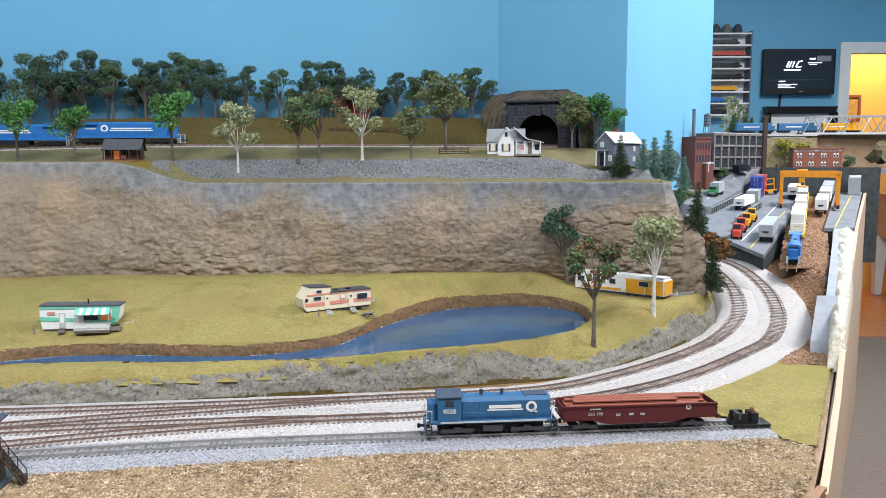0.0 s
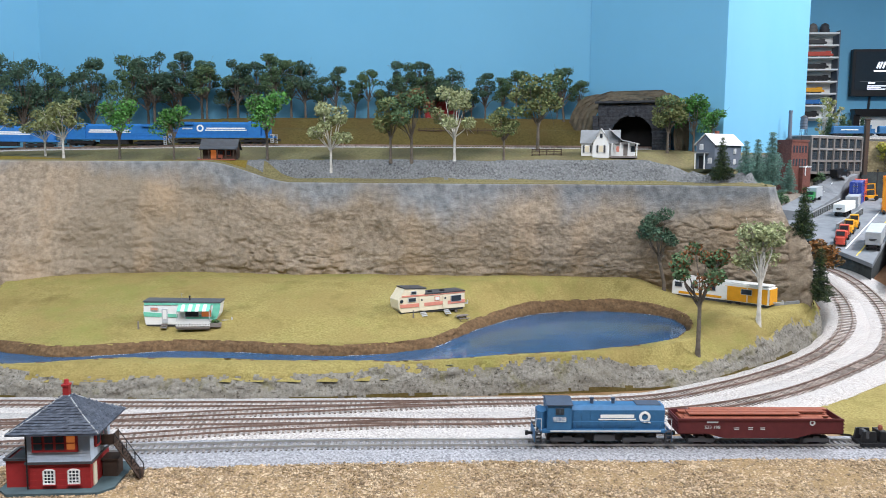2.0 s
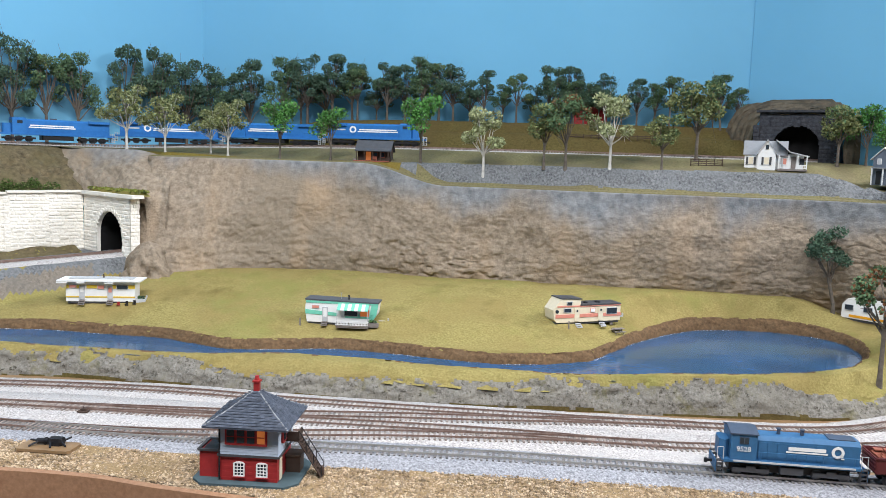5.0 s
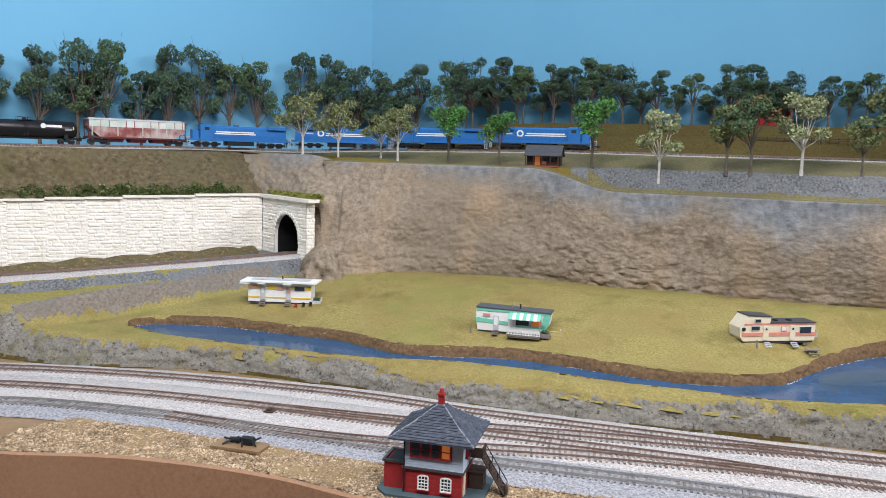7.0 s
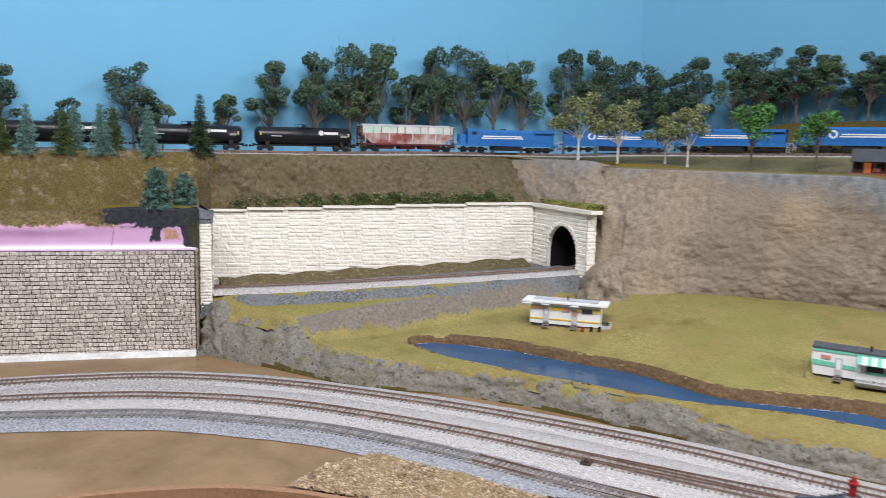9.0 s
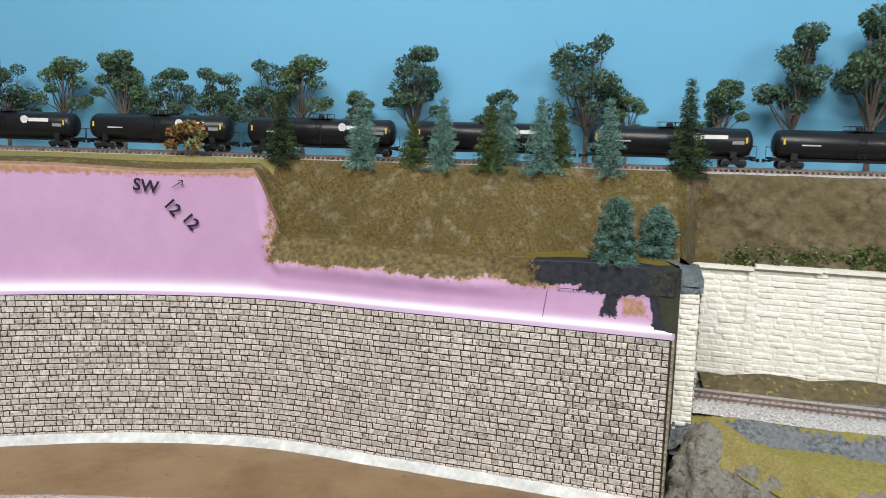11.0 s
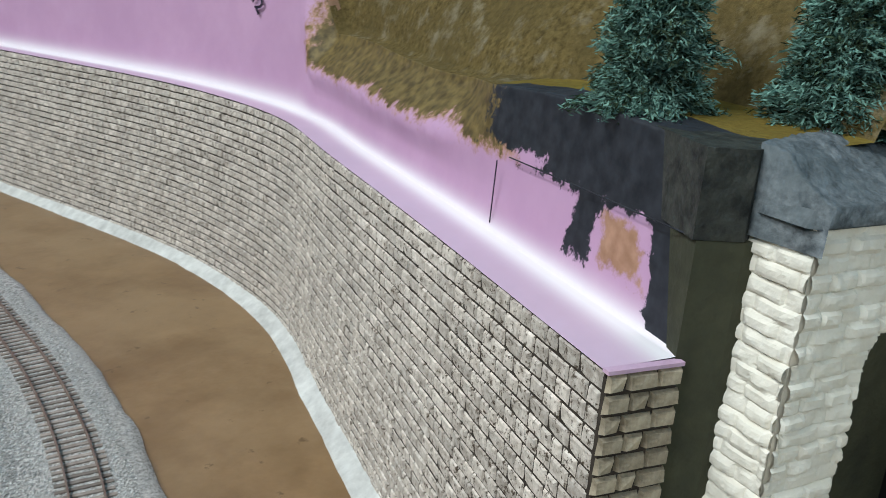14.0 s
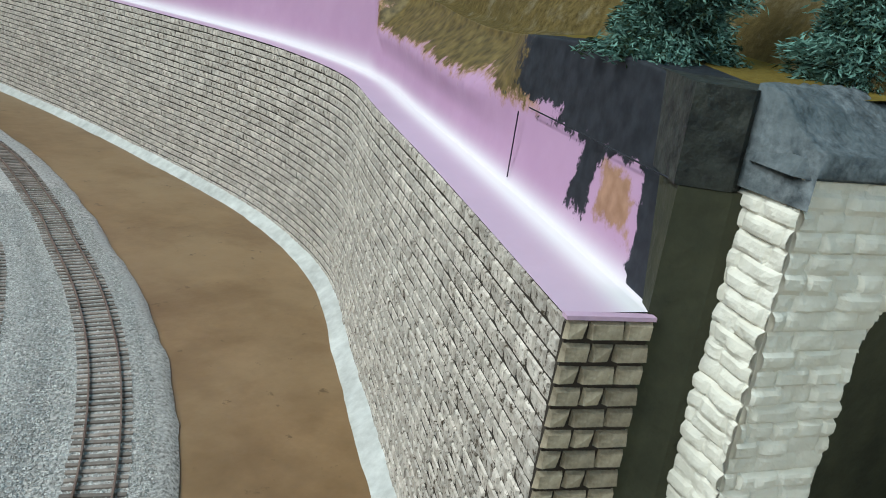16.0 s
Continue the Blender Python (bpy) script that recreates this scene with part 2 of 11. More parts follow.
# ---------------------------------------------------------------- mesh helpers
class MB:
    """Collects vertices and faces for one mesh."""

    def __init__(self):
        self.v, self.f, self.m = [], [], []

    def add(self, verts, faces, mi=0, tr=None):
        o = len(self.v)
        self.v += [tuple(tr @ Vector(p)) for p in verts] if tr else [tuple(p) for p in verts]
        self.f += [tuple(i + o for i in q) for q in faces]
        self.m += [mi] * len(faces)
        return self

    def box(self, c, s, rz=0.0, tr=None, mi=0, ch=0.0, top=1.0):
        """A box at centre c of size s, turned rz degrees, with chamfered upright edges (ch) and a top scaled by top."""
        hx, hy, hz = s[0] / 2, s[1] / 2, s[2] / 2
        if ch:
            ring = [(hx - ch, -hy), (hx, -hy + ch), (hx, hy - ch), (hx - ch, hy), (-hx + ch, hy), (-hx, hy - ch), (-hx, -hy + ch), (-hx + ch, -hy)]
        else:
            ring = [(hx, -hy), (hx, hy), (-hx, hy), (-hx, -hy)]
        k = len(ring)
        m = pose(*c, 0, 0, rz)
        if tr:
            m = tr @ m
        vs = [(x, y, -hz) for x, y in ring] + [(x * top, y * top, hz) for x, y in ring]
        fs = [tuple(range(k))[::-1], tuple(range(k, 2 * k))] + [(i, (i + 1) % k, k + (i + 1) % k, k + i) for i in range(k)]
        return self.add(vs, fs, mi, m)

    def cyl(self, a, b, r1, r2=None, n=10, caps=True, mi=0, tr=None):
        """A round bar from a to b."""
        a, b = Vector(a), Vector(b)
        r2 = r1 if r2 is None else r2
        q = (b - a).to_track_quat("Z", "Y")
        vs = []
        for p, r in ((a, r1), (b, r2)):
            for i in range(n):
                t = 2 * math.pi * i / n
                vs.append(p + q @ Vector((r * math.cos(t), r * math.sin(t), 0)))
        fs = [(i, (i + 1) % n, n + (i + 1) % n, n + i) for i in range(n)]
        if caps:
            fs += [tuple(range(n))[::-1], tuple(range(n, 2 * n))]
        return self.add(vs, fs, mi, tr)

    def prism(self, poly, lo, hi, axis="z", mi=0, tr=None):
        """A polygon pushed from lo to hi along an axis; poly holds the two other coordinates in order."""
        def at(p, h):
            return {"z": (p[0], p[1], h), "x": (h, p[0], p[1]), "y": (p[0], h, p[1])}[axis]
        k = len(poly)
        vs = [at(p, lo) for p in poly] + [at(p, hi) for p in poly]
        fs = [tuple(range(k))[::-1], tuple(range(k, 2 * k))] + [(i, (i + 1) % k, k + (i + 1) % k, k + i) for i in range(k)]
        return self.add(vs, fs, mi, tr)

    def lathe(self, prof, n=14, at=(0, 0, 0), mi=0):
        vs, fs = [], []
        for r, z in prof:
            for i in range(n):
                t = 2 * math.pi * i / n
                vs.append((at[0] + r * math.cos(t), at[1] + r * math.sin(t), at[2] + z))
        for j in range(len(prof) - 1):
            for i in range(n):
                fs.append((j * n + i, j * n + (i + 1) % n, (j + 1) * n + (i + 1) % n, (j + 1) * n + i))
        fs += [tuple(range(n))[::-1], tuple(range((len(prof) - 1) * n, len(prof) * n))]
        return self.add(vs, fs, mi)

    def mesh(self, name):
        me = bpy.data.meshes.new(name)
        me.from_pydata(self.v, [], self.f)
        return me


def part(name, mb, material, parent=None, label="", smooth=False, kind="", at=None):
    """One mesh object, under a thing, or by itself."""
    me = mb.mesh(name)
    for m in material if isinstance(material, (list, tuple)) else (material,):
        me.materials.append(m)
    if isinstance(material, (list, tuple)):
        me.polygons.foreach_set("material_index", mb.m)
    if smooth:
        me.polygons.foreach_set("use_smooth", [True] * len(me.polygons))
    me.update()
    bmn = bmesh.new()
    bmn.from_mesh(me)
    bmesh.ops.recalc_face_normals(bmn, faces=bmn.faces)
    bmn.to_mesh(me)
    bmn.free()
    ob = new(name, me)
    if parent:
        ob.parent = parent
    if at:
        ob.matrix_basis = at
    return tagged(ob, label, "", "", kind)


def thing(name, label, category, at=None, group="", kind=""):
    ob = new(name)
    ob.empty_display_size = 0.02
    if at:
        ob.matrix_basis = at
    return tagged(ob, label, category, group, kind)


def solid(name, mb, material, label, category, at=None, group="", kind="", smooth=False):
    """A thing of one mesh."""
    ob = part(name, mb, material, None, label, smooth, kind, at)
    return tagged(ob, label, category, group, kind)


def smoothstep(a, b, x):
    t = np.clip((x - a) / (b - a), 0, 1)
    return t * t * (3 - 2 * t)


def curve_pts(pts, step=0.006):
    """A smooth line (Catmull-Rom) through points, as an array of evenly spaced points."""
    P = np.array(pts, float)
    P = np.vstack([2 * P[0] - P[1], P, 2 * P[-1] - P[-2]])
    out = []
    for i in range(1, len(P) - 2):
        a, b, c, d = P[i - 1], P[i], P[i + 1], P[i + 2]
        for t in np.linspace(0, 1, 24, endpoint=False):
            out.append(0.5 * (2 * b + (c - a) * t + (2 * a - 5 * b + 4 * c - d) * t * t + (3 * b - a - 3 * c + d) * t ** 3))
    out.append(P[-2])
    out = np.array(out)
    L = np.r_[0, np.cumsum(np.linalg.norm(np.diff(out, axis=0), axis=1))]
    s = np.linspace(0, L[-1], max(2, int(L[-1] / step)))
    return np.stack([np.interp(s, L, out[:, k]) for k in range(out.shape[1])], 1)


def normals2(p):
    d = np.gradient(p[:, :2], axis=0)
    d /= np.linalg.norm(d, axis=1)[:, None] + 1e-9
    return d, np.stack([-d[:, 1], d[:, 0]], 1)


def dist_line(X, Y, line):
    """Distance of grid points to a polyline."""
    best = np.full(X.shape, 1e9)
    for (ax, ay), (bx, by) in zip(line[:-1], line[1:]):
        dx, dy = bx - ax, by - ay
        t = np.clip(((X - ax) * dx + (Y - ay) * dy) / (dx * dx + dy * dy + 1e-12), 0, 1)
        best = np.minimum(best, np.hypot(X - ax - t * dx, Y - ay - t * dy))
    return best


def inside(X, Y, poly):
    r = np.zeros(X.shape, bool)
    for (ax, ay), (bx, by) in zip(poly, list(poly[1:]) + [poly[0]]):
        c = ((ay > Y) != (by > Y)) & (X < (bx - ax) * (Y - ay) / (by - ay + 1e-12) + ax)
        r ^= c
    return r


RNG = np.random.default_rng(7)
_T = RNG.random((64, 64, 4))


def vnoise(X, Y, f, k=0):
    """Smooth value noise on a grid of points, from 0 to 1."""
    x, y = X * f + 100.3, Y * f + 100.7
    xi, yi = np.floor(x).astype(int), np.floor(y).astype(int)
    tx, ty = x - xi, y - yi
    tx, ty = tx * tx * (3 - 2 * tx), ty * ty * (3 - 2 * ty)
    g = lambda a, b: _T[a % 64, b % 64, k % 4]
    return (g(xi, yi) * (1 - tx) + g(xi + 1, yi) * tx) * (1 - ty) + (g(xi, yi + 1) * (1 - tx) + g(xi + 1, yi + 1) * tx) * ty


def fbm(X, Y, f, k=0, o=4):
    return sum(vnoise(X, Y, f * 2 ** i, k + i) * 0.5 ** i for i in range(o)) / sum(0.5 ** i for i in range(o)) - 0.5


def sheet(name, X, Y, Z, keep, mi, mats, label, smooth=True, category="", kind="structure"):
    """A ground sheet from grids; keep and mi are per cell."""
    ny, nx = X.shape
    idx = np.arange(nx * ny).reshape(ny, nx)
    q = np.stack([idx[:-1, :-1], idx[:-1, 1:], idx[1:, 1:], idx[1:, :-1]], -1)[keep]
    used, inv = np.unique(q, return_inverse=True)
    V = np.stack([X.ravel(), Y.ravel(), Z.ravel()], 1)[used]
    me = bpy.data.meshes.new(name)
    me.from_pydata(V.tolist(), [], inv.reshape(-1, 4).tolist())
    for m in mats:
        me.materials.append(m)
    me.polygons.foreach_set("material_index", np.asarray(mi)[keep].astype(int).ravel())
    me.polygons.foreach_set("use_smooth", [smooth] * len(me.polygons))
    me.update()
    return tagged(new(name, me), label, category, "", kind)


def cells(A):
    return (A[:-1, :-1] + A[1:, :-1] + A[:-1, 1:] + A[1:, 1:]) / 4


def loft(name, rows, mats, mi=None, label="", smooth=True, kind="structure", category=""):
    """A sheet from rows of points, all of one length."""
    R = np.array(rows, float)
    a, b = R.shape[:2]
    idx = np.arange(a * b).reshape(a, b)
    q = np.stack([idx[:-1, :-1], idx[:-1, 1:], idx[1:, 1:], idx[1:, :-1]], -1).reshape(-1, 4)
    me = bpy.data.meshes.new(name)
    me.from_pydata(R.reshape(-1, 3).tolist(), [], q.tolist())
    for m in mats:
        me.materials.append(m)
    if mi is not None:
        me.polygons.foreach_set("material_index", np.asarray(mi).astype(int).ravel())
    me.polygons.foreach_set("use_smooth", [smooth] * len(me.polygons))
    me.update()
    return tagged(new(name, me), label, category, "", kind)


# ---------------------------------------------------------------- the plan
LC = Vector((-1.205, 2.0))            # corner of the back wall and the slanting wall
U = Vector((-0.486, -0.874))          # along the slanting wall, away from the corner
N = Vector((0.874, -0.486))           # from the slanting wall into the room


def W(s, o):
    p = LC + U * s + N * o
    return (p.x, p.y)


RAIL = 0.972
BOARD = 0.962
# the walled single track and its retaining wall: distance along the slanting wall, offset from it, heights
UT_S, UT_O = (0.30, 0.40, 0.487, 0.653, 0.831, 1.003, 1.06, 1.2), (0.42, 0.418, 0.408, 0.371, 0.326, 0.268, 0.247, 0.195)


def bench_rise(s):
    """The walled track climbs towards the cliff portal."""
    return 0.0542 * (1.04 - np.clip(s, 0.40, 1.10))


def wall_offset(s):
    return 0.305 - 0.195 * (s - 0.447) if np.isscalar(s) else 0.305 - 0.195 * (np.asarray(s) - 0.447)


def wall_top(s):
    return 1.196 - 0.027 * (s - 0.447)


DECK = 1.278

FOOT = [(-1.43, 0.905), (-1.27, 0.93), (-1.125, 0.95), (-0.995, 1.012), (-0.867, 1.043), (-0.727, 1.054), (-0.62, 1.063), (-0.52, 1.066), (-0.41, 1.08),
        (-0.27, 1.10), (-0.13, 1.127), (0.03, 1.157), (0.19, 1.203), (0.287, 1.283), (0.388, 1.385), (0.455, 1.450), (0.500, 1.515), (0.518, 1.58), (0.520, 1.68), (0.50, 1.85)]
POND = [(-1.128, 1.083), (-1.051, 1.068), (-0.934, 1.072), (-0.835, 1.084), (-0.744, 1.094), (-0.663, 1.117), (-0.596, 1.142), (-0.518, 1.152), (-0.437, 1.157), (-0.359, 1.155), (-0.281, 1.161), (-0.209, 1.160),
        (-0.131, 1.168), (-0.046, 1.190), (0.034, 1.205), (0.115, 1.234), (0.19, 1.29), (0.228, 1.35), (0.235, 1.42), (0.205, 1.485), (0.11, 1.511), (-0.001, 1.485), (-0.091, 1.38), (-0.131, 1.296),
        (-0.16, 1.244), (-0.214, 1.214), (-0.286, 1.197), (-0.363, 1.2), (-0.446, 1.204), (-0.533, 1.202), (-0.605, 1.173), (-0.683, 1.15), (-0.799, 1.173), (-0.905, 1.168), (-1.012, 1.16), (-1.099, 1.131),
        (-1.14, 1.097)]
CLIFF = [(-0.985, 1.45), (-1.0, 1.41), (-1.004, 1.378), (-0.97, 1.372), (-0.92, 1.405), (-0.84, 1.468), (-0.74, 1.512), (-0.6, 1.535), (-0.37, 1.545), (-0.16, 1.545), (0.02, 1.575), (0.12, 1.59), (0.22, 1.595), (0.33, 1.575), (0.44, 1.52), (0.475, 1.58), (0.50, 1.75)]
TOP = [(-1.050, 1.56), (-1.048, 1.515), (-1.02, 1.492), (-0.94, 1.50), (-0.80, 1.525), (-0.6, 1.55), (-0.37, 1.56), (-0.16, 1.555), (0.05, 1.57), (0.20, 1.57), (0.33, 1.54), (0.398, 1.518), (0.43, 1.60), (0.45, 1.75)]

# ---------------------------------------------------------------- room shell
def wall(name, a, b, z0, z1, thick, material, label):
    """A wall from a to b; the room lies on its left-hand side's other side by thick."""
    d = Vector((b[0] - a[0], b[1] - a[1]))
    n = Vector((-d.y, d.x)).normalized() * thick
    poly = [a, b, (b[0] + n.x, b[1] + n.y), (a[0] + n.x, a[1] + n.y)]
    return tagged(part(name, MB().prism(poly, z0, z1), material), label, "wall", "", "structure")


S1, P1, P2 = (0.13, 1.995), (0.386, 1.80), (0.862, 2.71)
wall("wall_north", (0.13, 2.0), (-1.205, 2.0), 0, 2.75, -0.08, M_SKY, "sky blue painted backdrop wall behind the trees")
wall("wall_slanting", (-1.205, 2.0), (-2.78, -0.832), 0, 2.75, -0.08, M_SKY, "sky blue painted backdrop wall on a slant")
tagged(part("wall_pier", MB().prism([S1, P1, P2, (0.82, 2.80), (0.13, 2.3)], 0, 2.75), M_SKY), "sky blue painted pier beside the backdrop", "wall", "", "structure")
wall("wall_far", (3.10, 6.5), (0.4, 6.5), 0, 2.75, -0.12, M_SKY, "blue painted wall with shelves and a television")
wall("wall_over_door", (3.99, 6.5), (3.10, 6.5), 2.09, 2.75, -0.12, M_SKY, "blue wall above the door opening")
wall("wall_far_end", (4.6, 6.5), (3.99, 6.5), 0, 2.75, -0.12, M_SKY, "blue wall beside the door opening")
wall("wall_east", (4.6, -3.0), (4.6, 6.5), 0, 2.75, -0.1, M_SKY, "plain blue side wall")
wall("wall_south", (-2.8, -3.0), (4.6, -3.0), 0, 2.75, -0.1, M_WHITE, "plain pale wall behind")
wall("wall_west", (-2.78, -0.83), (-2.8, -3.0), 0, 2.75, -0.1, M_SKY, "plain blue side wall")
wall("wall_inner", (0.82, 2.8), (0.4, 6.5), 0, 2.75, 0.08, M_SKY, "blue wall beside the yard")
wall("wall_next_room", (6.0, 7.85), (2.2, 7.85), 0, 2.75, -0.1, M_YWALL, "warm yellow wall of the next room")
wall("wall_next_side", (2.2, 7.85), (2.2, 6.62), 0, 2.75, -0.1, M_YWALL, "yellow side wall of the next room")
wall("wall_next_east", (6.0, 6.62), (6.0, 7.85), 0, 2.75, -0.1, M_YWALL, "yellow side wall of the next room")
tagged(part("floor", MB().box((1, 1.3, -0.03), (9, 8.7, 0.06)), M_FLOOR), "grey-brown carpet floor", "floor", "", "structure")
tagged(part("floor_tiled", MB().box((4.0, 7.2, -0.026), (5, 3.1, 0.06)), M_TILE), "orange terracotta tiled floor", "floor", "", "structure")
tagged(part("ceiling", MB().box((1.5, 2.8, 2.78), (10, 12, 0.06)), M_CEIL), "plain white ceiling", "ceiling", "", "structure")
tagged(part("door_1", MB().box((3.135, 6.487, 1.06), (0.085, 0.03, 2.12)).box((3.955, 6.487, 1.06), (0.085, 0.03, 2.12)).box((3.545, 6.486, 2.125), (0.905, 0.034, 0.085)), M_WHITE), "white painted door casing round an open doorway", "door", "", "structure")

# ---------------------------------------------------------------- baseboard
FASC = [(0.93, 1.90), (0.786, 1.635), (0.65, 1.37), (0.513, 1.11), (0.42, 0.93), (0.352, 0.806), (0.28, 0.735), (0.1, 0.72), (-0.2, 0.735), (-0.4, 0.745), (-0.529, 0.745), (-0.608, 0.748), (-0.704, 0.736), (-0.795, 0.713), (-0.877, 0.678), (-0.93, 0.655),
        (-1.0, 0.605), (-1.08, 0.50), (-1.15, 0.33), (-1.19, 0.1), (-1.21, -0.25), (-1.215, -0.55)]
OUT = FASC + [(-2.60, -0.55), (-1.21, 1.985), (0.12, 1.985), (0.38, 1.79), (0.93, 2.72)]
tagged(part("baseboard", MB().prism(OUT, BOARD - 0.03, BOARD), M_BOARD), "brown painted layout board", "baseboard", "", "structure")
fa = curve_pts(FASC[5:], 0.02)
fd, fn = normals2(fa)
rows = []
for off, z in ((0.004, 0.972), (0.004, 0.45), (0.012, 0.45), (0.012, 0.972), (0.004, 0.972)):
    rows.append(np.column_stack([fa[:, 0] + fn[:, 0] * off, fa[:, 1] + fn[:, 1] * off, np.full(len(fa), z)]))
loft("fascia", rows, [M_FASCIA], None, "dark brown hardboard fascia along the layout edge", False)

# ---------------------------------------------------------------- lower field with pond
gx, gy = np.meshgrid(np.arange(-1.56, 0.62, 0.006), np.arange(0.86, 2.0, 0.006))
foot = curve_pts(FOOT, 0.02)
pond = curve_pts(POND + POND[:1], 0.012)
region = list(map(tuple, foot)) + [(0.2, 1.9), (-1.1, 1.95), W(0.45, 0.20), W(1.07, 0.20)]
wig = fbm(gx, gy, 18, 1) * 0.03
d_foot = dist_line(gx, gy, foot) + wig * 0.5
zw = 0.995 + 0.014 * smoothstep(-0.35, 0.15, gx)
d_pond = dist_line(gx, gy, pond)
in_pond = inside(gx, gy, list(map(tuple, pond)))
sd = np.where(in_pond, -d_pond, d_pond) + fbm(gx, gy, 40, 2) * 0.006
o_ = (gx - LC.x) * N.x + (gy - LC.y) * N.y
s_ = (gx - LC.x) * U.x + (gy - LC.y) * U.y
gyl = gy + 0.05 * smoothstep(-0.15, -0.5, gx)
zf = zw + 0.007 + (1.055 - zw) * (0.15 * smoothstep(1.12, 1.3, gyl) + 0.85 * smoothstep(1.15, 1.53, gyl)) + fbm(gx, gy, 7, 0) * 0.008 + fbm(gx, gy, 60, 3) * 0.0016
zf = zf + 0.012 * smoothstep(0.0, 0.3, gx) * smoothstep(1.45, 1.25, gy)
zr = 0.990 + 0.042 * smoothstep(0.0, 0.05 - 0.02 * smoothstep(0.3, 0.42, gx), d_foot) * (0.45 + 0.55 * smoothstep(1.25, 1.42, gy))
kr = smoothstep(0.16, 0.28, gx)
zf = zf * (1 - kr) + (zr + fbm(gx, gy, 60, 3) * 0.0016) * kr
o_tr = np.interp(s_, UT_S, UT_O)
rel = o_ - o_tr
bench = 1.0505 + bench_rise(s_) - 0.017 * smoothstep(0.036, 0.062, rel) - 0.006 * smoothstep(0.06, 0.13, rel)
edge_ = np.interp(s_, (0.55, 0.65, 0.72, 0.78, 0.87, 0.95), (0.045, 0.058, 0.064, 0.074, 0.105, 0.128))
bed = (1 - smoothstep(edge_, edge_ + 0.034, rel + wig * 0.4)) * smoothstep(0.36, 0.42, s_)
zf = zf * (1 - bed) + bench * bed
wid = 0.018 + 0.034 * smoothstep(-1.05, -1.3, gx)
kfar = 0.5 + 0.5 * np.clip(np.gradient(sd, axis=0) / 0.004, -1, 1)
zbk = zw + 0.0045 + 0.0095 * kfar
zf = zbk + (zf - zbk) * smoothstep(0.0, 0.10 - 0.045 * smoothstep(-0.2, 0.0, gx) - 0.05 * smoothstep(-0.9, -1.05, gx), sd)
zz = zf - 0.018 * smoothstep(1.15, 0.65, d_foot / wid)
cap = np.maximum(0.986 + (0.55 + 1.6 * smoothstep(0.26, 0.38, gx)) * np.maximum(0, d_foot - 0.012 * smoothstep(0.40, 0.30, gx)), np.where(sd < 0.03, zw + 0.004, 0))
zz = np.where((gx > -0.95) & (sd > 0), np.minimum(zz, cap + 1.0 * smoothstep(-0.7, -0.95, gx)), zz)
far_bank = smoothstep(-0.004, 0.011, sd)
zz = np.where(sd < 0.011, np.minimum(zz, (zw - 0.012) + (zf - zw + 0.012) * far_bank), zz)
zz = np.where(gx > 0.36, np.maximum(zz, 0.966 + 0.088 * smoothstep(1.38, 1.78, gy) + 0.012 * smoothstep(0.0, 0.02, d_foot)), zz)
zz = zz - 0.010 * smoothstep(1.1, 0.6, d_foot / wid) * smoothstep(-0.2, 0.0, gx) * smoothstep(0.42, 0.34, gx)
FIELD = (gx[0, 0], gy[0, 0], 0.006, zz)


def height(grid, x, y):
    x0, y0, st, z = grid
    i, j = int(round((y - y0) / st)), int(round((x - x0) / st))
    return float(z[min(max(i, 0), z.shape[0] - 1), min(max(j, 0), z.shape[1] - 1)])


keep = (cells(inside(gx, gy, region).astype(float)) > 0.5) & (cells(d_foot / wid) > 0.6)
mi = np.zeros(cells(gx).shape, int)
cd, cs, cw, cgy, cgx, co, cn = map(cells, (d_foot, sd, wid, gy, gx, o_, fbm(gx, gy, 30, 3)))
slope = np.hypot(np.diff(zz, axis=1)[:-1], np.diff(zz, axis=0)[:, :-1]) / 0.006
crel, cst = cells(rel), cells(s_)
mi[(cd < cw * 1.12 + cn * 0.02) & (cgx < -0.95)] = 1
ce_ = cells(edge_)
# below the ballast: a thin grass line, a shale bank, a bright strip, then a dirt bank down to the field
mi[(crel < np.minimum(0.060, ce_ + 0.02) + cn * 0.014) & (cst > 0.36)] = 5
mi[(crel > 0.030) & (crel < 0.041 + cn * 0.014) & (cst > 0.60)] = 3
mi[(crel > 0.060 + cn * 0.014) & (crel < ce_ + cn * 0.014) & (cst > 0.60)] = 3
mi[(crel > ce_ + cn * 0.014) & (crel < ce_ + 0.024 + cn * 0.020) & (cst > 0.50) & (cs > 0.012)] = 6
mi[(cs < 0.004) & (cs > -0.02) & ((cells(slope) if slope.shape != cs.shape else slope) > 0.45)] = 2
sheet("ground_field", gx, gy, zz, keep, mi, [M_GRASS, M_RUBBLE, M_BANK, M_BRIGHT, M_GRASS2, M_SHALE, M_DIRT], "dry yellow-green grass field with rocky edges and a pond bed")
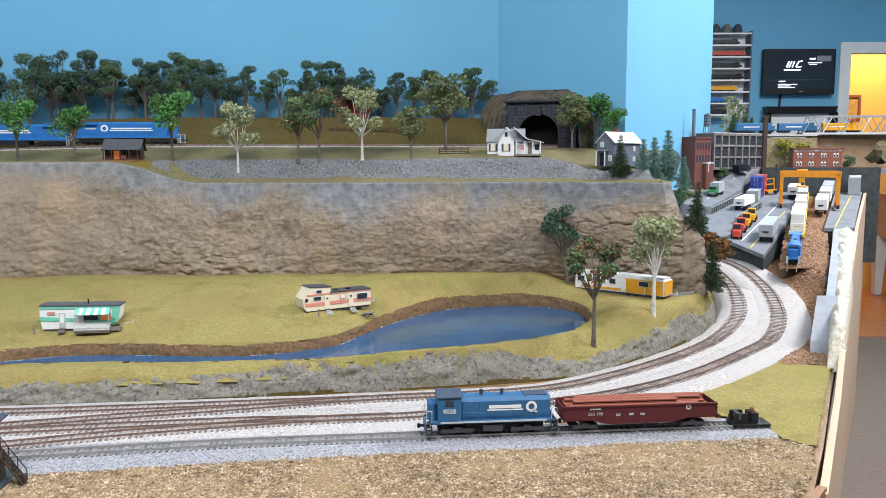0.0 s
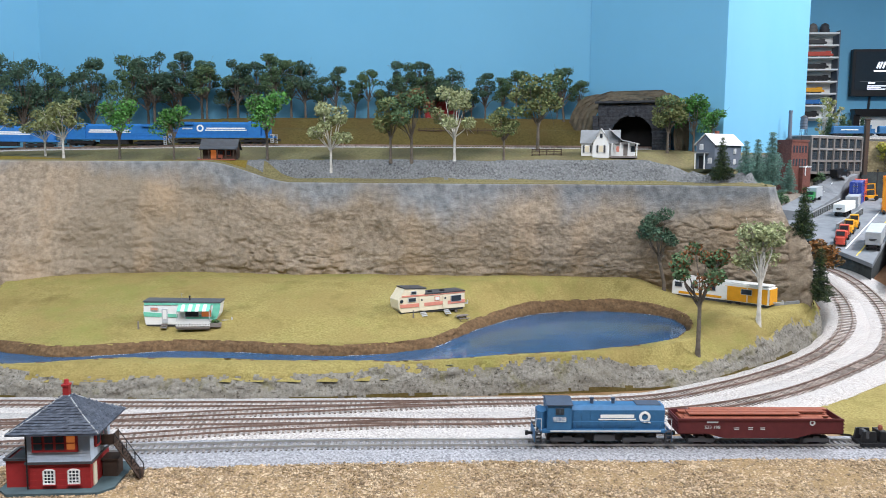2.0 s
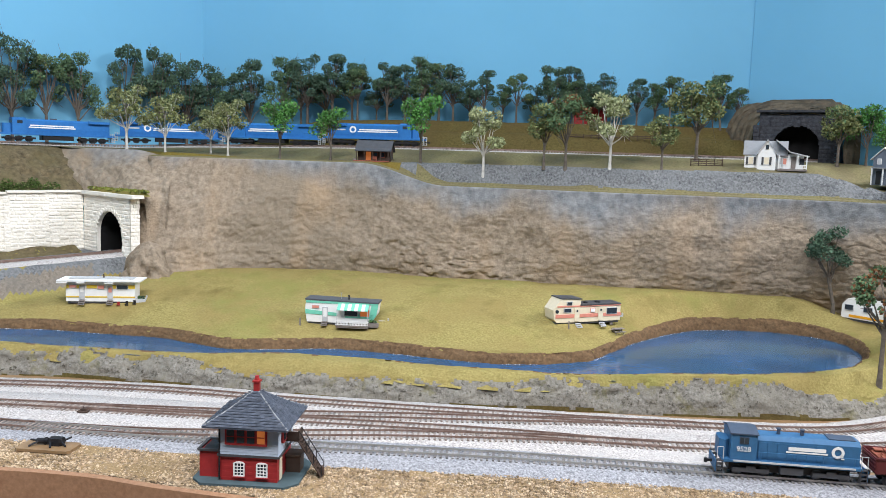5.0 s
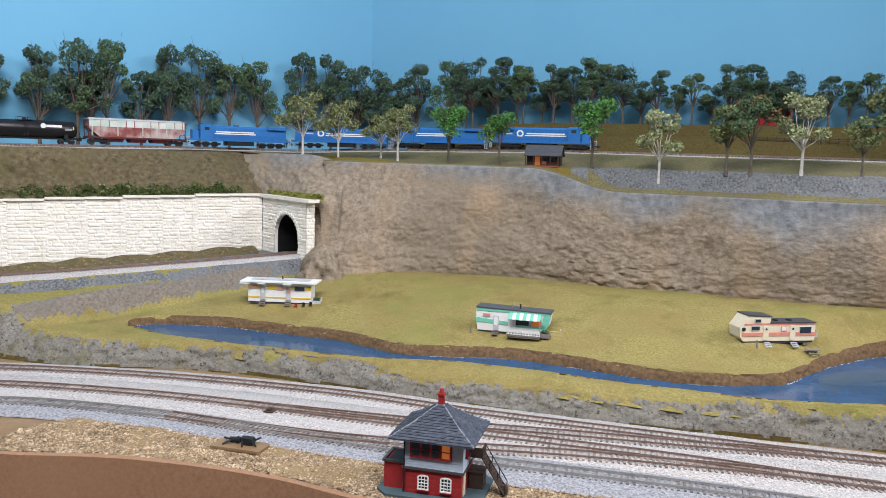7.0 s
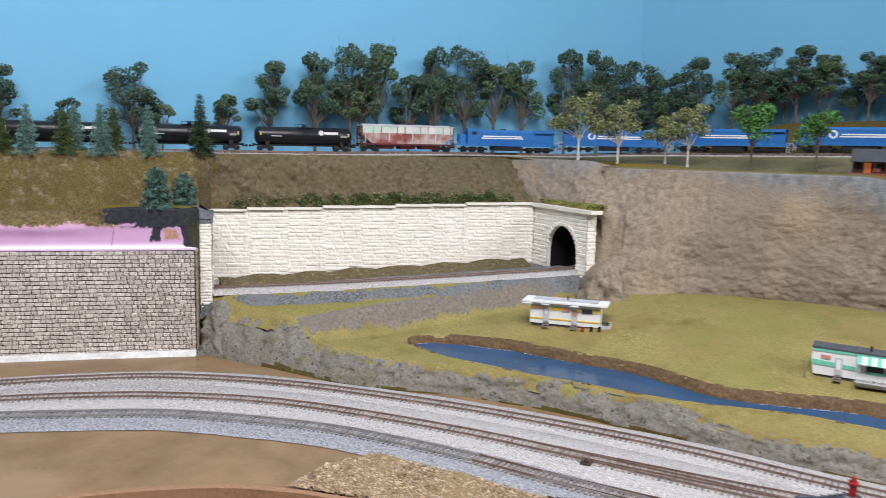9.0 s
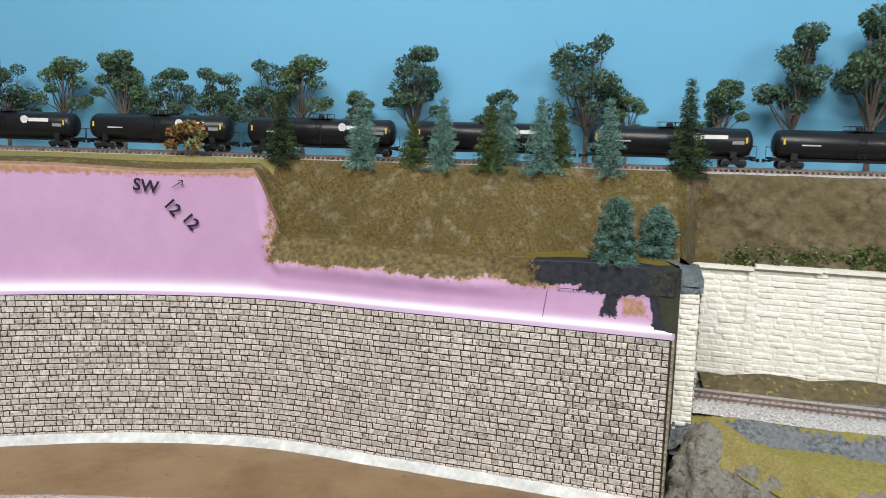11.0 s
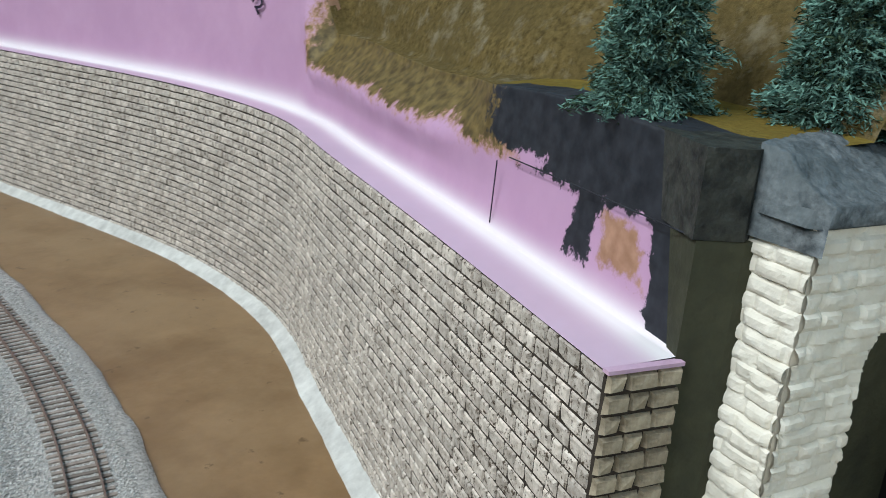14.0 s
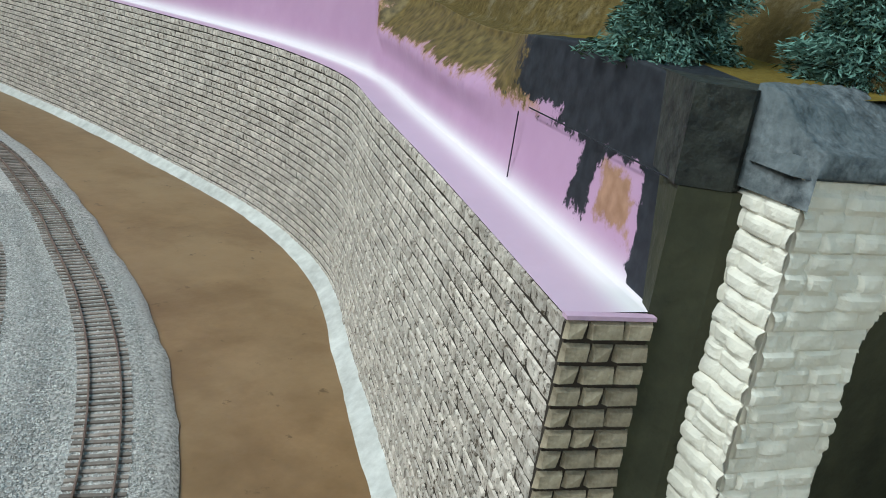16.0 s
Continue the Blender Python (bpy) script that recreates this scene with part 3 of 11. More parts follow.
# rocky edge of the field
fo = curve_pts(FOOT, 0.004)
fdir, fnor = normals2(fo)
ra = np.arange(len(fo)) * 0.004
rows = []
for j in range(15):
    v = j / 14
    wd = 0.018 + 0.034 * smoothstep(-1.05, -1.3, fo[:, 0])
    off = wd * 1.05 * v ** 1.3 + (fbm(ra, ra * 0 + v * 0.09, 34, 1, 5) * 0.016 + fbm(ra, ra * 0 + v * 0.08, 130, 2, 3) * 0.009) * math.sin(math.pi * min(1, v * 0.9 + 0.05)) * (0.6 + wd * 12)
    X_, Y_ = fo[:, 0] + fnor[:, 0] * off, fo[:, 1] + fnor[:, 1] * off
    zt = np.array([height(FIELD, a + b * w, c + d * w) for a, b, c, d, w in zip(fo[:, 0], fnor[:, 0], fo[:, 1], fnor[:, 1], wd * 1.15)])
    zt = np.convolve(np.r_[zt[:1].repeat(8), zt, zt[-1:].repeat(8)], np.ones(13) / 13, "same")[8:-8] + 0.001
    rows.append(np.column_stack([X_, Y_, BOARD - 0.002 + (zt + 0.0015 - BOARD + 0.002) * min(1, v * 1.02) ** 0.9]))
mi_ = np.zeros((14, len(fo) - 1), int)
nn = fbm(ra[:-1], ra[:-1] * 0, 16, 3)
for j in range(14):
    mi_[j][(j / 14 > 0.80 + nn * 0.5 + 0.5 * fbm(ra[:-1], ra[:-1] * 0 + j * 0.003, 150, 2))] = 1
    mi_[j][(j / 14 < 0.05 + nn * 0.35)] = 2
loft("rock_edge", rows, [M_RUBBLE, M_GRASS, M_EMB], mi_, "grey plaster rock ledge along the track")
# dirt bank round the water
pb_ = curve_pts(POND + POND[:1], 0.003)
pdir, pnor = normals2(pb_)
area = float(np.sum(pb_[:-1, 0] * pb_[1:, 1] - pb_[1:, 0] * pb_[:-1, 1]))
outw = pnor if area < 0 else -pnor
test = pb_ + outw * 0.01
if inside(test[:, 0], test[:, 1], list(map(tuple, pond))).mean() > 0.5:
    outw = -outw
za = np.arange(len(pb_)) * 0.003
zwl = 0.995 + 0.014 * smoothstep(-0.35, 0.15, pb_[:, 0])
zto = np.array([max(height(FIELD, x + a * w, y + b * w) for w in (0.011, 0.015)) for x, y, a, b in zip(pb_[:, 0], pb_[:, 1], outw[:, 0], outw[:, 1])])
zto = np.convolve(np.r_[zto[-12:], zto, zto[:12]], np.ones(9) / 9, "same")[12:-12]
rows = []
for j in range(11):
    v = j / 10
    off = -0.0015 + 0.0125 * v + (fbm(za, za * 0 + v * 0.05, 45, 1, 4) * 0.007 + fbm(za, za * 0 + v * 0.04, 160, 2, 3) * 0.003)
    rows.append(np.column_stack([pb_[:, 0] + outw[:, 0] * off, pb_[:, 1] + outw[:, 1] * off, zwl - 0.003 + (zto + 0.0012 - zwl + 0.003) * v ** 0.6 - (0.004 if j == 10 else 0)]))
mi_ = np.zeros((10, len(pb_) - 1), int)
for j in range(10):
    mi_[j][j / 10 > 0.86 + 0.35 * fbm(za[:-1], za[:-1] * 0 + j * 0.004, 70, 3)] = 1
loft("pond_bank", rows, [M_BANK, M_GRASS], mi_, "brown dirt bank round the pond", True)
px_, py_ = np.meshgrid(np.arange(-1.2, 0.27, 0.012), np.arange(1.07, 1.54, 0.012))
pz = 0.995 + 0.014 * smoothstep(-0.35, 0.15, px_)
pk = cells((inside(px_, py_, list(map(tuple, pond))) | (dist_line(px_, py_, pond) < 0.014)).astype(float)) > 0.2
sheet("water", px_, py_, pz, pk, np.zeros(pk.shape), [M_WATER], "glossy dark blue painted pond and stream", category="water")

# ---------------------------------------------------------------- cliff
cf, ct = curve_pts(CLIFF, 0.02), curve_pts(TOP, 0.02)
K = 760
cf = np.stack([np.interp(np.linspace(0, 1, K), np.linspace(0, 1, len(cf)), cf[:, k]) for k in (0, 1)], 1)
ct = np.stack([np.interp(np.linspace(0, 1, K), np.linspace(0, 1, len(ct)), ct[:, k]) for k in (0, 1)], 1)
led = smoothstep(-0.62, -0.45, ct[:, 0])
ztop = 1.268 - 0.038 * led
cdn, cnn = normals2(ct)
uu = np.linspace(0, 1.62, K)
rows = []
for j in range(125):
    v = j / 124
    q = v ** 0.8
    bulge = 0.018 * np.sin(v * math.pi) * (fbm(uu, uu * 0 + v * 0.25, 4, 1) * 3) + fbm(uu, uu * 0 + v * 0.25, 14, 0, 5) * 0.011 + fbm(uu, uu * 0 + v * 0.26, 48, 2, 4) * 0.0048 + fbm(uu, uu * 0 + v * 0.26, 170, 1, 3) * 0.0036 + 0.0035 * np.abs(fbm(uu, uu * 0 + v * 0.55, 22, 3, 3)) * smoothstep(0.55, 0.15, v) * 3
    # craggy grooves and knobs, most of them in the lower half
    g1_, g2_ = fbm(uu, uu * 0 + v * 0.25 + 3, 11, 2, 4), fbm(uu + 5, uu * 0 + v * 0.34, 27, 3, 4)
    rough_ = smoothstep(-0.08, 0.14, fbm(uu + 2, uu * 0 + v * 0.2, 5, 0, 3) + 0.16 * (0.45 - v))
    bulge = bulge + rough_ * (0.001 - 0.0020 * np.exp(-(g1_ / 0.02) ** 2) - 0.0040 * np.exp(-(g2_ / 0.05) ** 2) + 0.012 * np.abs(fbm(uu, uu * 0 + v * 0.3 + 7, 40, 1, 4)))
    bulge = bulge * smoothstep(0, 0.08, v) * smoothstep(1.0, 0.62, v) + 0.006 * smoothstep(1.0, 0.6, v) * smoothstep(0, 0.3, v)
    base = cf * (1 - q) + ct * q
    rows.append(np.column_stack([base[:, 0] - cnn[:, 0] * bulge, base[:, 1] - cnn[:, 1] * bulge, 1.035 + (ztop - 1.035) * v]))
rows[-1][:, 2] += 0.0015
for off, dz in ((0.008, 0.0035), (0.016, 0.0042), (0.024, 0.0025), (0.032, -0.006)):
    w = fbm(uu, uu * 0 + off, 60, 2) * 0.004
    rows.append(np.column_stack([ct[:, 0] + cnn[:, 0] * (off + w), ct[:, 1] + cnn[:, 1] * (off + w), ztop + dz + w * 0.3]))
rows.insert(0, rows[0] - np.column_stack([cnn[:, 0] * 0.006, cnn[:, 1] * 0.006, np.full(K, 0.055)]))
mi_ = np.zeros((len(rows) - 1, K - 1), int)
mi_[-4:] = 1
loft("cliff_face", rows, [M_CLIFF, M_DECKG], mi_, "tan and grey carved plaster cliff")

# low spur at the cliff's far end
rows = []
sv = np.linspace(0, 1, 70)
for j in range(40):
    v = j / 39
    a = math.pi * (1.25 - 1.05 * v)
    zz_ = 1.02 + 0.148 * sv ** 0.8
    rr_ = (0.050 + 0.012 * (1 - sv)) * np.minimum(1, (1 - sv) * 3.2 + 0.05) ** 0.5
    w = fbm(sv + v * 0.4, sv * 0.5 + v, 9, 1) * 0.016 + fbm(sv + v, sv * 2 - v, 30, 2) * 0.006
    rows.append(np.column_stack([0.420 + (rr_ + w) * -math.cos(a + 0.9) * 0.95, 1.560 - (rr_ + w) * math.sin(a + 0.0) * 1.0 * 0.9, zz_]))
loft("cliff_spur", rows, [M_CLIFF], None, "low tan plaster spur at the end of the cliff")

# ---------------------------------------------------------------- upper deck
def deck_lift(x, y):
    """The deck climbs towards the back, more so along the straight wall, and falls off at its front."""
    t = np.interp(x, (-1.25, -1.1, -0.6, 0.3), (-0.002, 0.006, 0.016, 0.015))
    return t * smoothstep(1.60, 1.74, y) - 0.006 * smoothstep(1.66, 1.58, y) * smoothstep(-1.0, -0.85, x) - 0.003 * smoothstep(1.45, 1.2, y)


UTRK = [(0.30, 1.90), (0.21, 1.855), (0.10, 1.812), (-0.05, 1.785), (-0.3, 1.77), (-0.55, 1.765), (-0.8, 1.762), (-1.0, 1.745), (-1.15, 1.695), W(0.42, 0.125), W(0.55, 0.124), W(0.9, 0.126), W(1.3, 0.126), W(1.7, 0.126), W(2.2, 0.126), W(2.7, 0.126)]
utrk = curve_pts(UTRK, 0.02)
gx, gy = np.meshgrid(np.arange(-2.50, 0.50, 0.008), np.arange(-0.30, 2.0, 0.008))
o_ = (gx - LC.x) * N.x + (gy - LC.y) * N.y
s_ = (gx - LC.x) * U.x + (gy - LC.y) * U.y
d_top = dist_line(gx, gy, ct)
d_t = dist_line(gx, gy, utrk)
lg = smoothstep(-0.62, -0.45, gx)
w1 = fbm(gx, gy, 12, 1) * 0.02
zz = DECK + deck_lift(gx, gy)
step = (1.268 - 0.03 * lg) - 0.008 * lg * smoothstep(0.032, 0.004, d_top) + 0.001 + (0.009 + 0.040 * lg) * smoothstep(0.012 + 0.020 * lg, 0.03 + 0.018 * lg, d_top + w1 * (1 - 0.5 * lg))
zz = np.where((d_top < 0.09), np.minimum(step, zz), zz)
zz = zz - 0.030 * smoothstep(0.20, 0.30, gx) * smoothstep(1.78, 1.70, gy) * smoothstep(0.02, 0.06, d_top) - 0.006 * smoothstep(0.022, 0.010, d_top)
zz = zz + 0.005 * smoothstep(0.12, 0.03, d_t)
behind = (gy > np.interp(gx, utrk[::-1, 0], utrk[::-1, 1])) & (gx > -1.14)
emb = (0.62 * smoothstep(0.030, 0.085, d_t) + 0.38 * smoothstep(0.100, 0.135, d_t)) * smoothstep(-1.12, -0.80, gx) * smoothstep(0.30, 0.12, gx)
zz = np.where(behind, zz + 0.074 * emb, zz) + fbm(gx, gy, 25, 2) * 0.003 * (d_t > 0.03)
deckpoly = list(map(tuple, ct)) + [(0.5, 1.75), (0.5, 2.0), (-1.205, 2.0), (-2.46, -0.26), W(2.55, 0.172), W(1.6, 0.172), W(1.1, 0.172), W(0.45, 0.172), W(0.375, 0.285)]
keep = cells(inside(gx, gy, deckpoly).astype(float)) > np.where((cells(gx) > -1.03) & (cells(gy) < 1.70), 0.9, 0.4)
cdt, cdtop, cn, cgx, clg = map(cells, (d_t, d_top, fbm(gx, gy, 22, 3), gx, lg))
mi = np.zeros(cdt.shape, int)
mi[cdt > 0.07 + cn * 0.06] = 0
mi[(cdtop < 0.050 + cn * 0.022) & (cdtop > 0.029 + cn * 0.012) & (clg > 0.4)] = 1
mi[(cdtop < 0.05 + cn * 0.05) & (clg <= 0.4)] = 2
mi[cells(behind.astype(float)) > 0.5] = 4
mi[cdt < 0.022 + cn * 0.008] = 3
DECKG = (gx[0, 0], gy[0, 0], 0.008, zz)
sheet("ground_deck", gx, gy, zz, keep, mi, [M_DECKG, M_SHALE, M_GRASS2, M_BALLAST, M_EMB], "grass-covered upper deck with a low embankment")


# ---------------------------------------------------------------- tracks
def ramp(x, y):
    """Rise of the lower line where it swings round the end of the cliff."""
    return 0.088 * smoothstep(1.38, 1.78, y) * smoothstep(0.36, 0.44, x)


def lift_at(x, y, z):
    """How far a track bed set at z is raised at a plan point."""
    if z < 1.0:
        return ramp(x, y)
    return deck_lift(x, y) if z > 1.25 else bench_rise((x - LC.x) * U.x + (y - LC.y) * U.y)


def ribbon(name, line, z, half, material, label, drop=0.005, edge=0.006):
    p = curve_pts(line, 0.012)
    d, n = normals2(p)
    rows = []
    for k, (off, zo) in enumerate(((-half - edge, -drop), (-half, 0), (-half * 0.4, 0.0006), (half * 0.4, 0.0006), (half, 0), (half + edge, -drop))):
        w = fbm(p[:, 0], p[:, 1], 40, k) * 0.006 * (abs(off) > half * 0.9)
        rp_ = lift_at(p[:, 0], p[:, 1], z)
        if zo == -drop and z < 1.0:           # the edges run down to the board
            w = w + np.sign(off) * rp_ * 0.30
            rp_ = rp_ * 0.15
        rows.append(np.column_stack([p[:, 0] + n[:, 0] * (off + w), p[:, 1] + n[:, 1] * (off + w), z + zo + 0 * w + rp_]))
    return loft(name, rows, [material], None, label)


def track(name, line, z, mrail, mtie, label, wide=0.0285, gauge=0.0167):
    """Track: rails of their own, and the ties joined."""
    t = thing(name, label, "railway track", group="tracks", kind="structure")
    p = curve_pts(line, 0.008)
    d, n = normals2(p)
    for sgn in (-1, 1):
        rows = []
        for off, h in ((-0.00045, -0.0022), (-0.00045, 0), (0.00045, 0), (0.00045, -0.0022)):
            o = sgn * gauge / 2 + off
            rows.append(np.column_stack([p[:, 0] + n[:, 0] * o, p[:, 1] + n[:, 1] * o, z + h + lift_at(p[:, 0], p[:, 1], z)]))
        r = loft("rail", rows, [mrail], None, "", False, "")
        r.parent = t
    q = curve_pts(line, 0.0062)
    d, n = normals2(q)
    mb = MB()
    for i in range(len(q)):
        a = math.degrees(math.atan2(d[i, 1], d[i, 0])) + RNG.normal() * 1.2
        mb.box((q[i, 0], q[i, 1], z - 0.0036 + float(lift_at(q[i, 0], q[i, 1], z))), (0.0025, wide * (1 + RNG.normal() * 0.012), 0.0026), a)
    part("ties", mb, mtie, t, kind="stuff")
    return t


TA = [(-1.73, -0.2), (-1.683, 0.1), (-1.624, 0.3), (-1.590, 0.39), (-1.545, 0.503), (-1.49, 0.608), (-1.42, 0.707), (-1.335, 0.795), (-1.18, 0.885), (-0.95, 0.962), (-0.704, 1.012), (-0.505, 1.027), (-0.27, 1.055), (-0.03, 1.088), (0.134, 1.122), (0.255, 1.200), (0.368, 1.303), (0.440, 1.385), (0.495, 1.452), (0.535, 1.510), (0.555, 1.565), (0.561, 1.625), (0.553, 1.70), (0.535, 1.80)]
TB = [(-1.66, -0.2), (-1.62, 0.1), (-1.557, 0.3), (-1.53, 0.385), (-1.485, 0.475), (-1.427, 0.57), (-1.352, 0.662), (-1.262, 0.745), (-1.12, 0.828), (-0.888, 0.896), (-0.652, 0.932), (-0.485, 0.957), (-0.255, 0.990), (-0.04, 1.010), (0.166, 1.075), (0.282, 1.138), (0.386, 1.224), (0.503, 1.350), (0.562, 1.422), (0.607, 1.505), (0.624, 1.584), (0.620, 1.66), (0.604, 1.74), (0.575, 1.84)]
TC = [(-1.585, -0.2), (-1.55, 0.1), (-1.495, 0.3), (-1.47, 0.37), (-1.425, 0.452), (-1.37, 0.54), (-1.29, 0.625), (-1.20, 0.706), (-1.055, 0.783), (-0.953, 0.816), (-0.836, 0.838), (-0.717, 0.850), (-0.612, 0.862), (-0.454, 0.881), (-0.24, 0.917), (-0.025, 0.942), (0.19, 0.964), (0.375, 0.983)]
XAB = [(-0.80, 0.911), (-0.70, 0.930), (-0.55, 0.962), (-0.39, 1.004), (-0.265, 1.034), (-0.12, 1.072), (-0.02, 1.090)]
XBC = [(-0.836, 0.838), (-0.717, 0.8515), (-0.60, 0.873), (-0.474, 0.911), (-0.367, 0.945), (-0.247, 0.975), (-0.17, 0.992), (-0.06, 1.008)]
UT = [W(s, o) for s, o in zip(UT_S, UT_O)]

# one bed of light ballast under the main tracks, darker grey under the siding
ribbon("ballast_bed", TA, RAIL - 0.0039, 0.031, M_BALLAST, "light grey ballast under the rear main track")
ribbon("ballast_bed", TB, RAIL - 0.0040, 0.052, M_BALLAST, "light grey ballast under the middle track", edge=0.004)
ribbon("ballast_siding", TC, RAIL - 0.0042, 0.029, M_BALLG, "darker grey ballast under the front siding", edge=0.012)
ribbon("ballast_upper", UTRK, DECK + 0.0068, 0.020, M_BALLAST, "light ballast along the upper track", 0.008, 0.008)
ribbon("ballast_middle", UT, 1.0546, 0.029, M_BALLAST, "light ballast along the walled single track", 0.006, 0.008)
track("track_rear", TA, RAIL, M_RAIL, M_TIE, "weathered brown rear main track")
track("track_middle", TB, RAIL, M_RAIL, M_TIE, "weathered brown second main track")
track("track_siding", TC, RAIL, M_RAILN, M_TIEG, "nickel silver front siding track on grey ties")
track("track_crossover", XAB, RAIL + 0.0003, M_RAIL, M_TIE, "turnout track linking the two main tracks")
track("track_crossover", XBC, RAIL + 0.0003, M_RAIL, M_TIE, "turnout track linking main track and siding")
track("track_upper", UTRK, DECK + 0.012, M_RAIL, M_TIE, "upper level track along the backdrop")
track("track_walled", UT, 1.0580, M_RAIL, M_TIE, "single track between two tunnel portals")

# ---------------------------------------------------------------- stone wall, foam hill and portals
def sprayed_foam():
    """Pink insulation foam with a soft white sprayed band, laid on by the mesh's own 'spray' values."""
    m = mat("pink_foam", (0.48, 0.285, 0.445), (0.53, 0.325, 0.49), 30, 0.6, bump=0.05, bscale=120, c3=(0.45, 0.265, 0.42), big=8)
    n, l = m.node_tree.nodes, m.node_tree.links
    b = n["Principled BSDF"]
    old = b.inputs["Base Color"].links[0].from_socket
    at = n.new("ShaderNodeAttribute")
    at.attribute_name = "spray"
    mx = n.new("ShaderNodeMix")
    mx.data_type = "RGBA"
    l.new(at.outputs["Fac"], mx.inputs["Factor"])
    l.new(old, mx.inputs["A"])
    mx.inputs["B"].default_value = (0.93, 0.93, 0.93, 1)
    out = mx.outputs["Result"]
    tc = n.new("ShaderNodeTexCoord")
    nz = n.new("ShaderNodeTexNoise")
    nz.inputs["Scale"].default_value, nz.inputs["Detail"].default_value, nz.inputs["Roughness"].default_value = 150, 9, 0.7
    l.new(tc.outputs["Object"], nz.inputs["Vector"])
    for name, c1, c2, soft in (("brown", (0.30, 0.16, 0.10), (0.44, 0.25, 0.17), 0.9), ("moss", (0.06, 0.042, 0.016), (0.19, 0.135, 0.048), 0.6), ("black", (0.010, 0.012, 0.017), (0.030, 0.033, 0.042), 0.35)):
        a = n.new("ShaderNodeAttribute")
        a.attribute_name = name
        k = n.new("ShaderNodeMath")
        k.operation = "MULTIPLY_ADD"
        k.inputs[1].default_value, k.inputs[2].default_value = 5.5, -2.75
        l.new(nz.outputs["Fac"], k.inputs[0])
        s = n.new("ShaderNodeMath")
        s.operation = "ADD"
        l.new(k.outputs[0], s.inputs[0])
        l.new(a.outputs["Fac"], s.inputs[1])
        r = n.new("ShaderNodeMapRange")
        r.inputs["From Min"].default_value, r.inputs["From Max"].default_value = 0.0, soft
        l.new(s.outputs[0], r.inputs["Value"])
        cn_ = n.new("ShaderNodeTexNoise")
        cn_.inputs["Scale"].default_value, cn_.inputs["Detail"].default_value = 170, 6
        l.new(tc.outputs["Object"], cn_.inputs["Vector"])
        cr_ = n.new("ShaderNodeValToRGB")
        cr_.color_ramp.elements[0].position, cr_.color_ramp.elements[1].position = 0.32, 0.68
        cr_.color_ramp.elements[0].color, cr_.color_ramp.elements[1].color = (*c1, 1), (*c2, 1)
        l.new(cn_.outputs["Fac"], cr_.inputs["Fac"])
        q = n.new("ShaderNodeMix")
        q.data_type = "RGBA"
        l.new(r.outputs["Result"], q.inputs["Factor"])
        l.new(out, q.inputs["A"])
        l.new(cr_.outputs["Color"], q.inputs["B"])
        out = q.outputs["Result"]
    l.new(out, b.inputs["Base Color"])
    return m


M_FOAM = sprayed_foam()
M_MOSS = mat("brown_moss_slope", (0.058, 0.041, 0.014), (0.178, 0.130, 0.050), 300, 0.95, bump=1.0, bscale=300, c3=(0.095, 0.072, 0.030), big=24, spec=0.1, bdet=7)
M_SLOPE = mat("dark_rock_slope", (0.055, 0.044, 0.026), (0.185, 0.145, 0.085), 110, 0.95, bump=1.0, bscale=160, c3=(0.12, 0.10, 0.05), big=20, spec=0.1)
M_BLACK = mat("black_plaster_coat", (0.010, 0.012, 0.017), (0.028, 0.031, 0.040), 60, 0.75, bump=0.6, bscale=240)
M_OLIVE = mat("dark_olive_paint", (0.028, 0.030, 0.018), (0.06, 0.06, 0.035), 50, 0.8, bump=0.5, bscale=120)
M_GREYCAP = mat("grey_plaster_cap", (0.035, 0.043, 0.05), (0.21, 0.23, 0.245), 260, 0.9, bump=1.0, bscale=200, c3=(0.10, 0.12, 0.13), big=40)
M_CAST = mat("cream_cast_stone", (0.68, 0.64, 0.56), (0.84, 0.80, 0.72), 60, 0.75, bump=0.5, bscale=260, c3=(0.74, 0.70, 0.61), big=25)
# near black: the shade inside the tunnels is put into this colour
M_TUNSHADE = mat("tunnel_shade_black", (0.004, 0.004, 0.004), (0.008, 0.008, 0.008), 30, 0.95)
M_STONE = mat("tan_wall_stone", (0.36, 0.31, 0.27), (0.74, 0.675, 0.615), 260, 0.85, bump=0.8, bscale=500, isl=0.17, spec=0.15, detail=8)
M_STONEP = mat("tan_stone_block", (0.35, 0.30, 0.26), (0.73, 0.665, 0.605), 300, 0.85, bump=0.8, bscale=500, rand=0.22, spec=0.15, detail=8)


def add_pits(m, scale, lo, hi, colour):
    """Dark pits and stains of their own shape; on the moss also painted pale highlights."""
    n, l = m.node_tree.nodes, m.node_tree.links
    b = n["Principled BSDF"]
    old = b.inputs["Base Color"].links[0].from_socket
    tc = n.new("ShaderNodeTexCoord")
    nz = n.new("ShaderNodeTexNoise")
    nz.inputs["Scale"].default_value, nz.inputs["Detail"].default_value, nz.inputs["Roughness"].default_value = scale, 5, 0.7
    l.new(tc.outputs["Object"], nz.inputs["Vector"])
    r = n.new("ShaderNodeValToRGB")
    r.color_ramp.elements[0].position, r.color_ramp.elements[1].position = lo, hi
    l.new(nz.outputs["Fac"], r.inputs["Fac"])
    mx = n.new("ShaderNodeMix")
    mx.data_type = "RGBA"
    l.new(r.outputs["Color"], mx.inputs["Factor"])
    l.new(old, mx.inputs["A"])
    mx.inputs["B"].default_value = (*colour, 1)
    l.new(mx.outputs["Result"], b.inputs["Base Color"])


add_pits(M_STONE, 320, 0.55, 0.65, (0.10, 0.075, 0.055))
add_pits(M_STONEP, 430, 0.54, 0.63, (0.085, 0.063, 0.046))
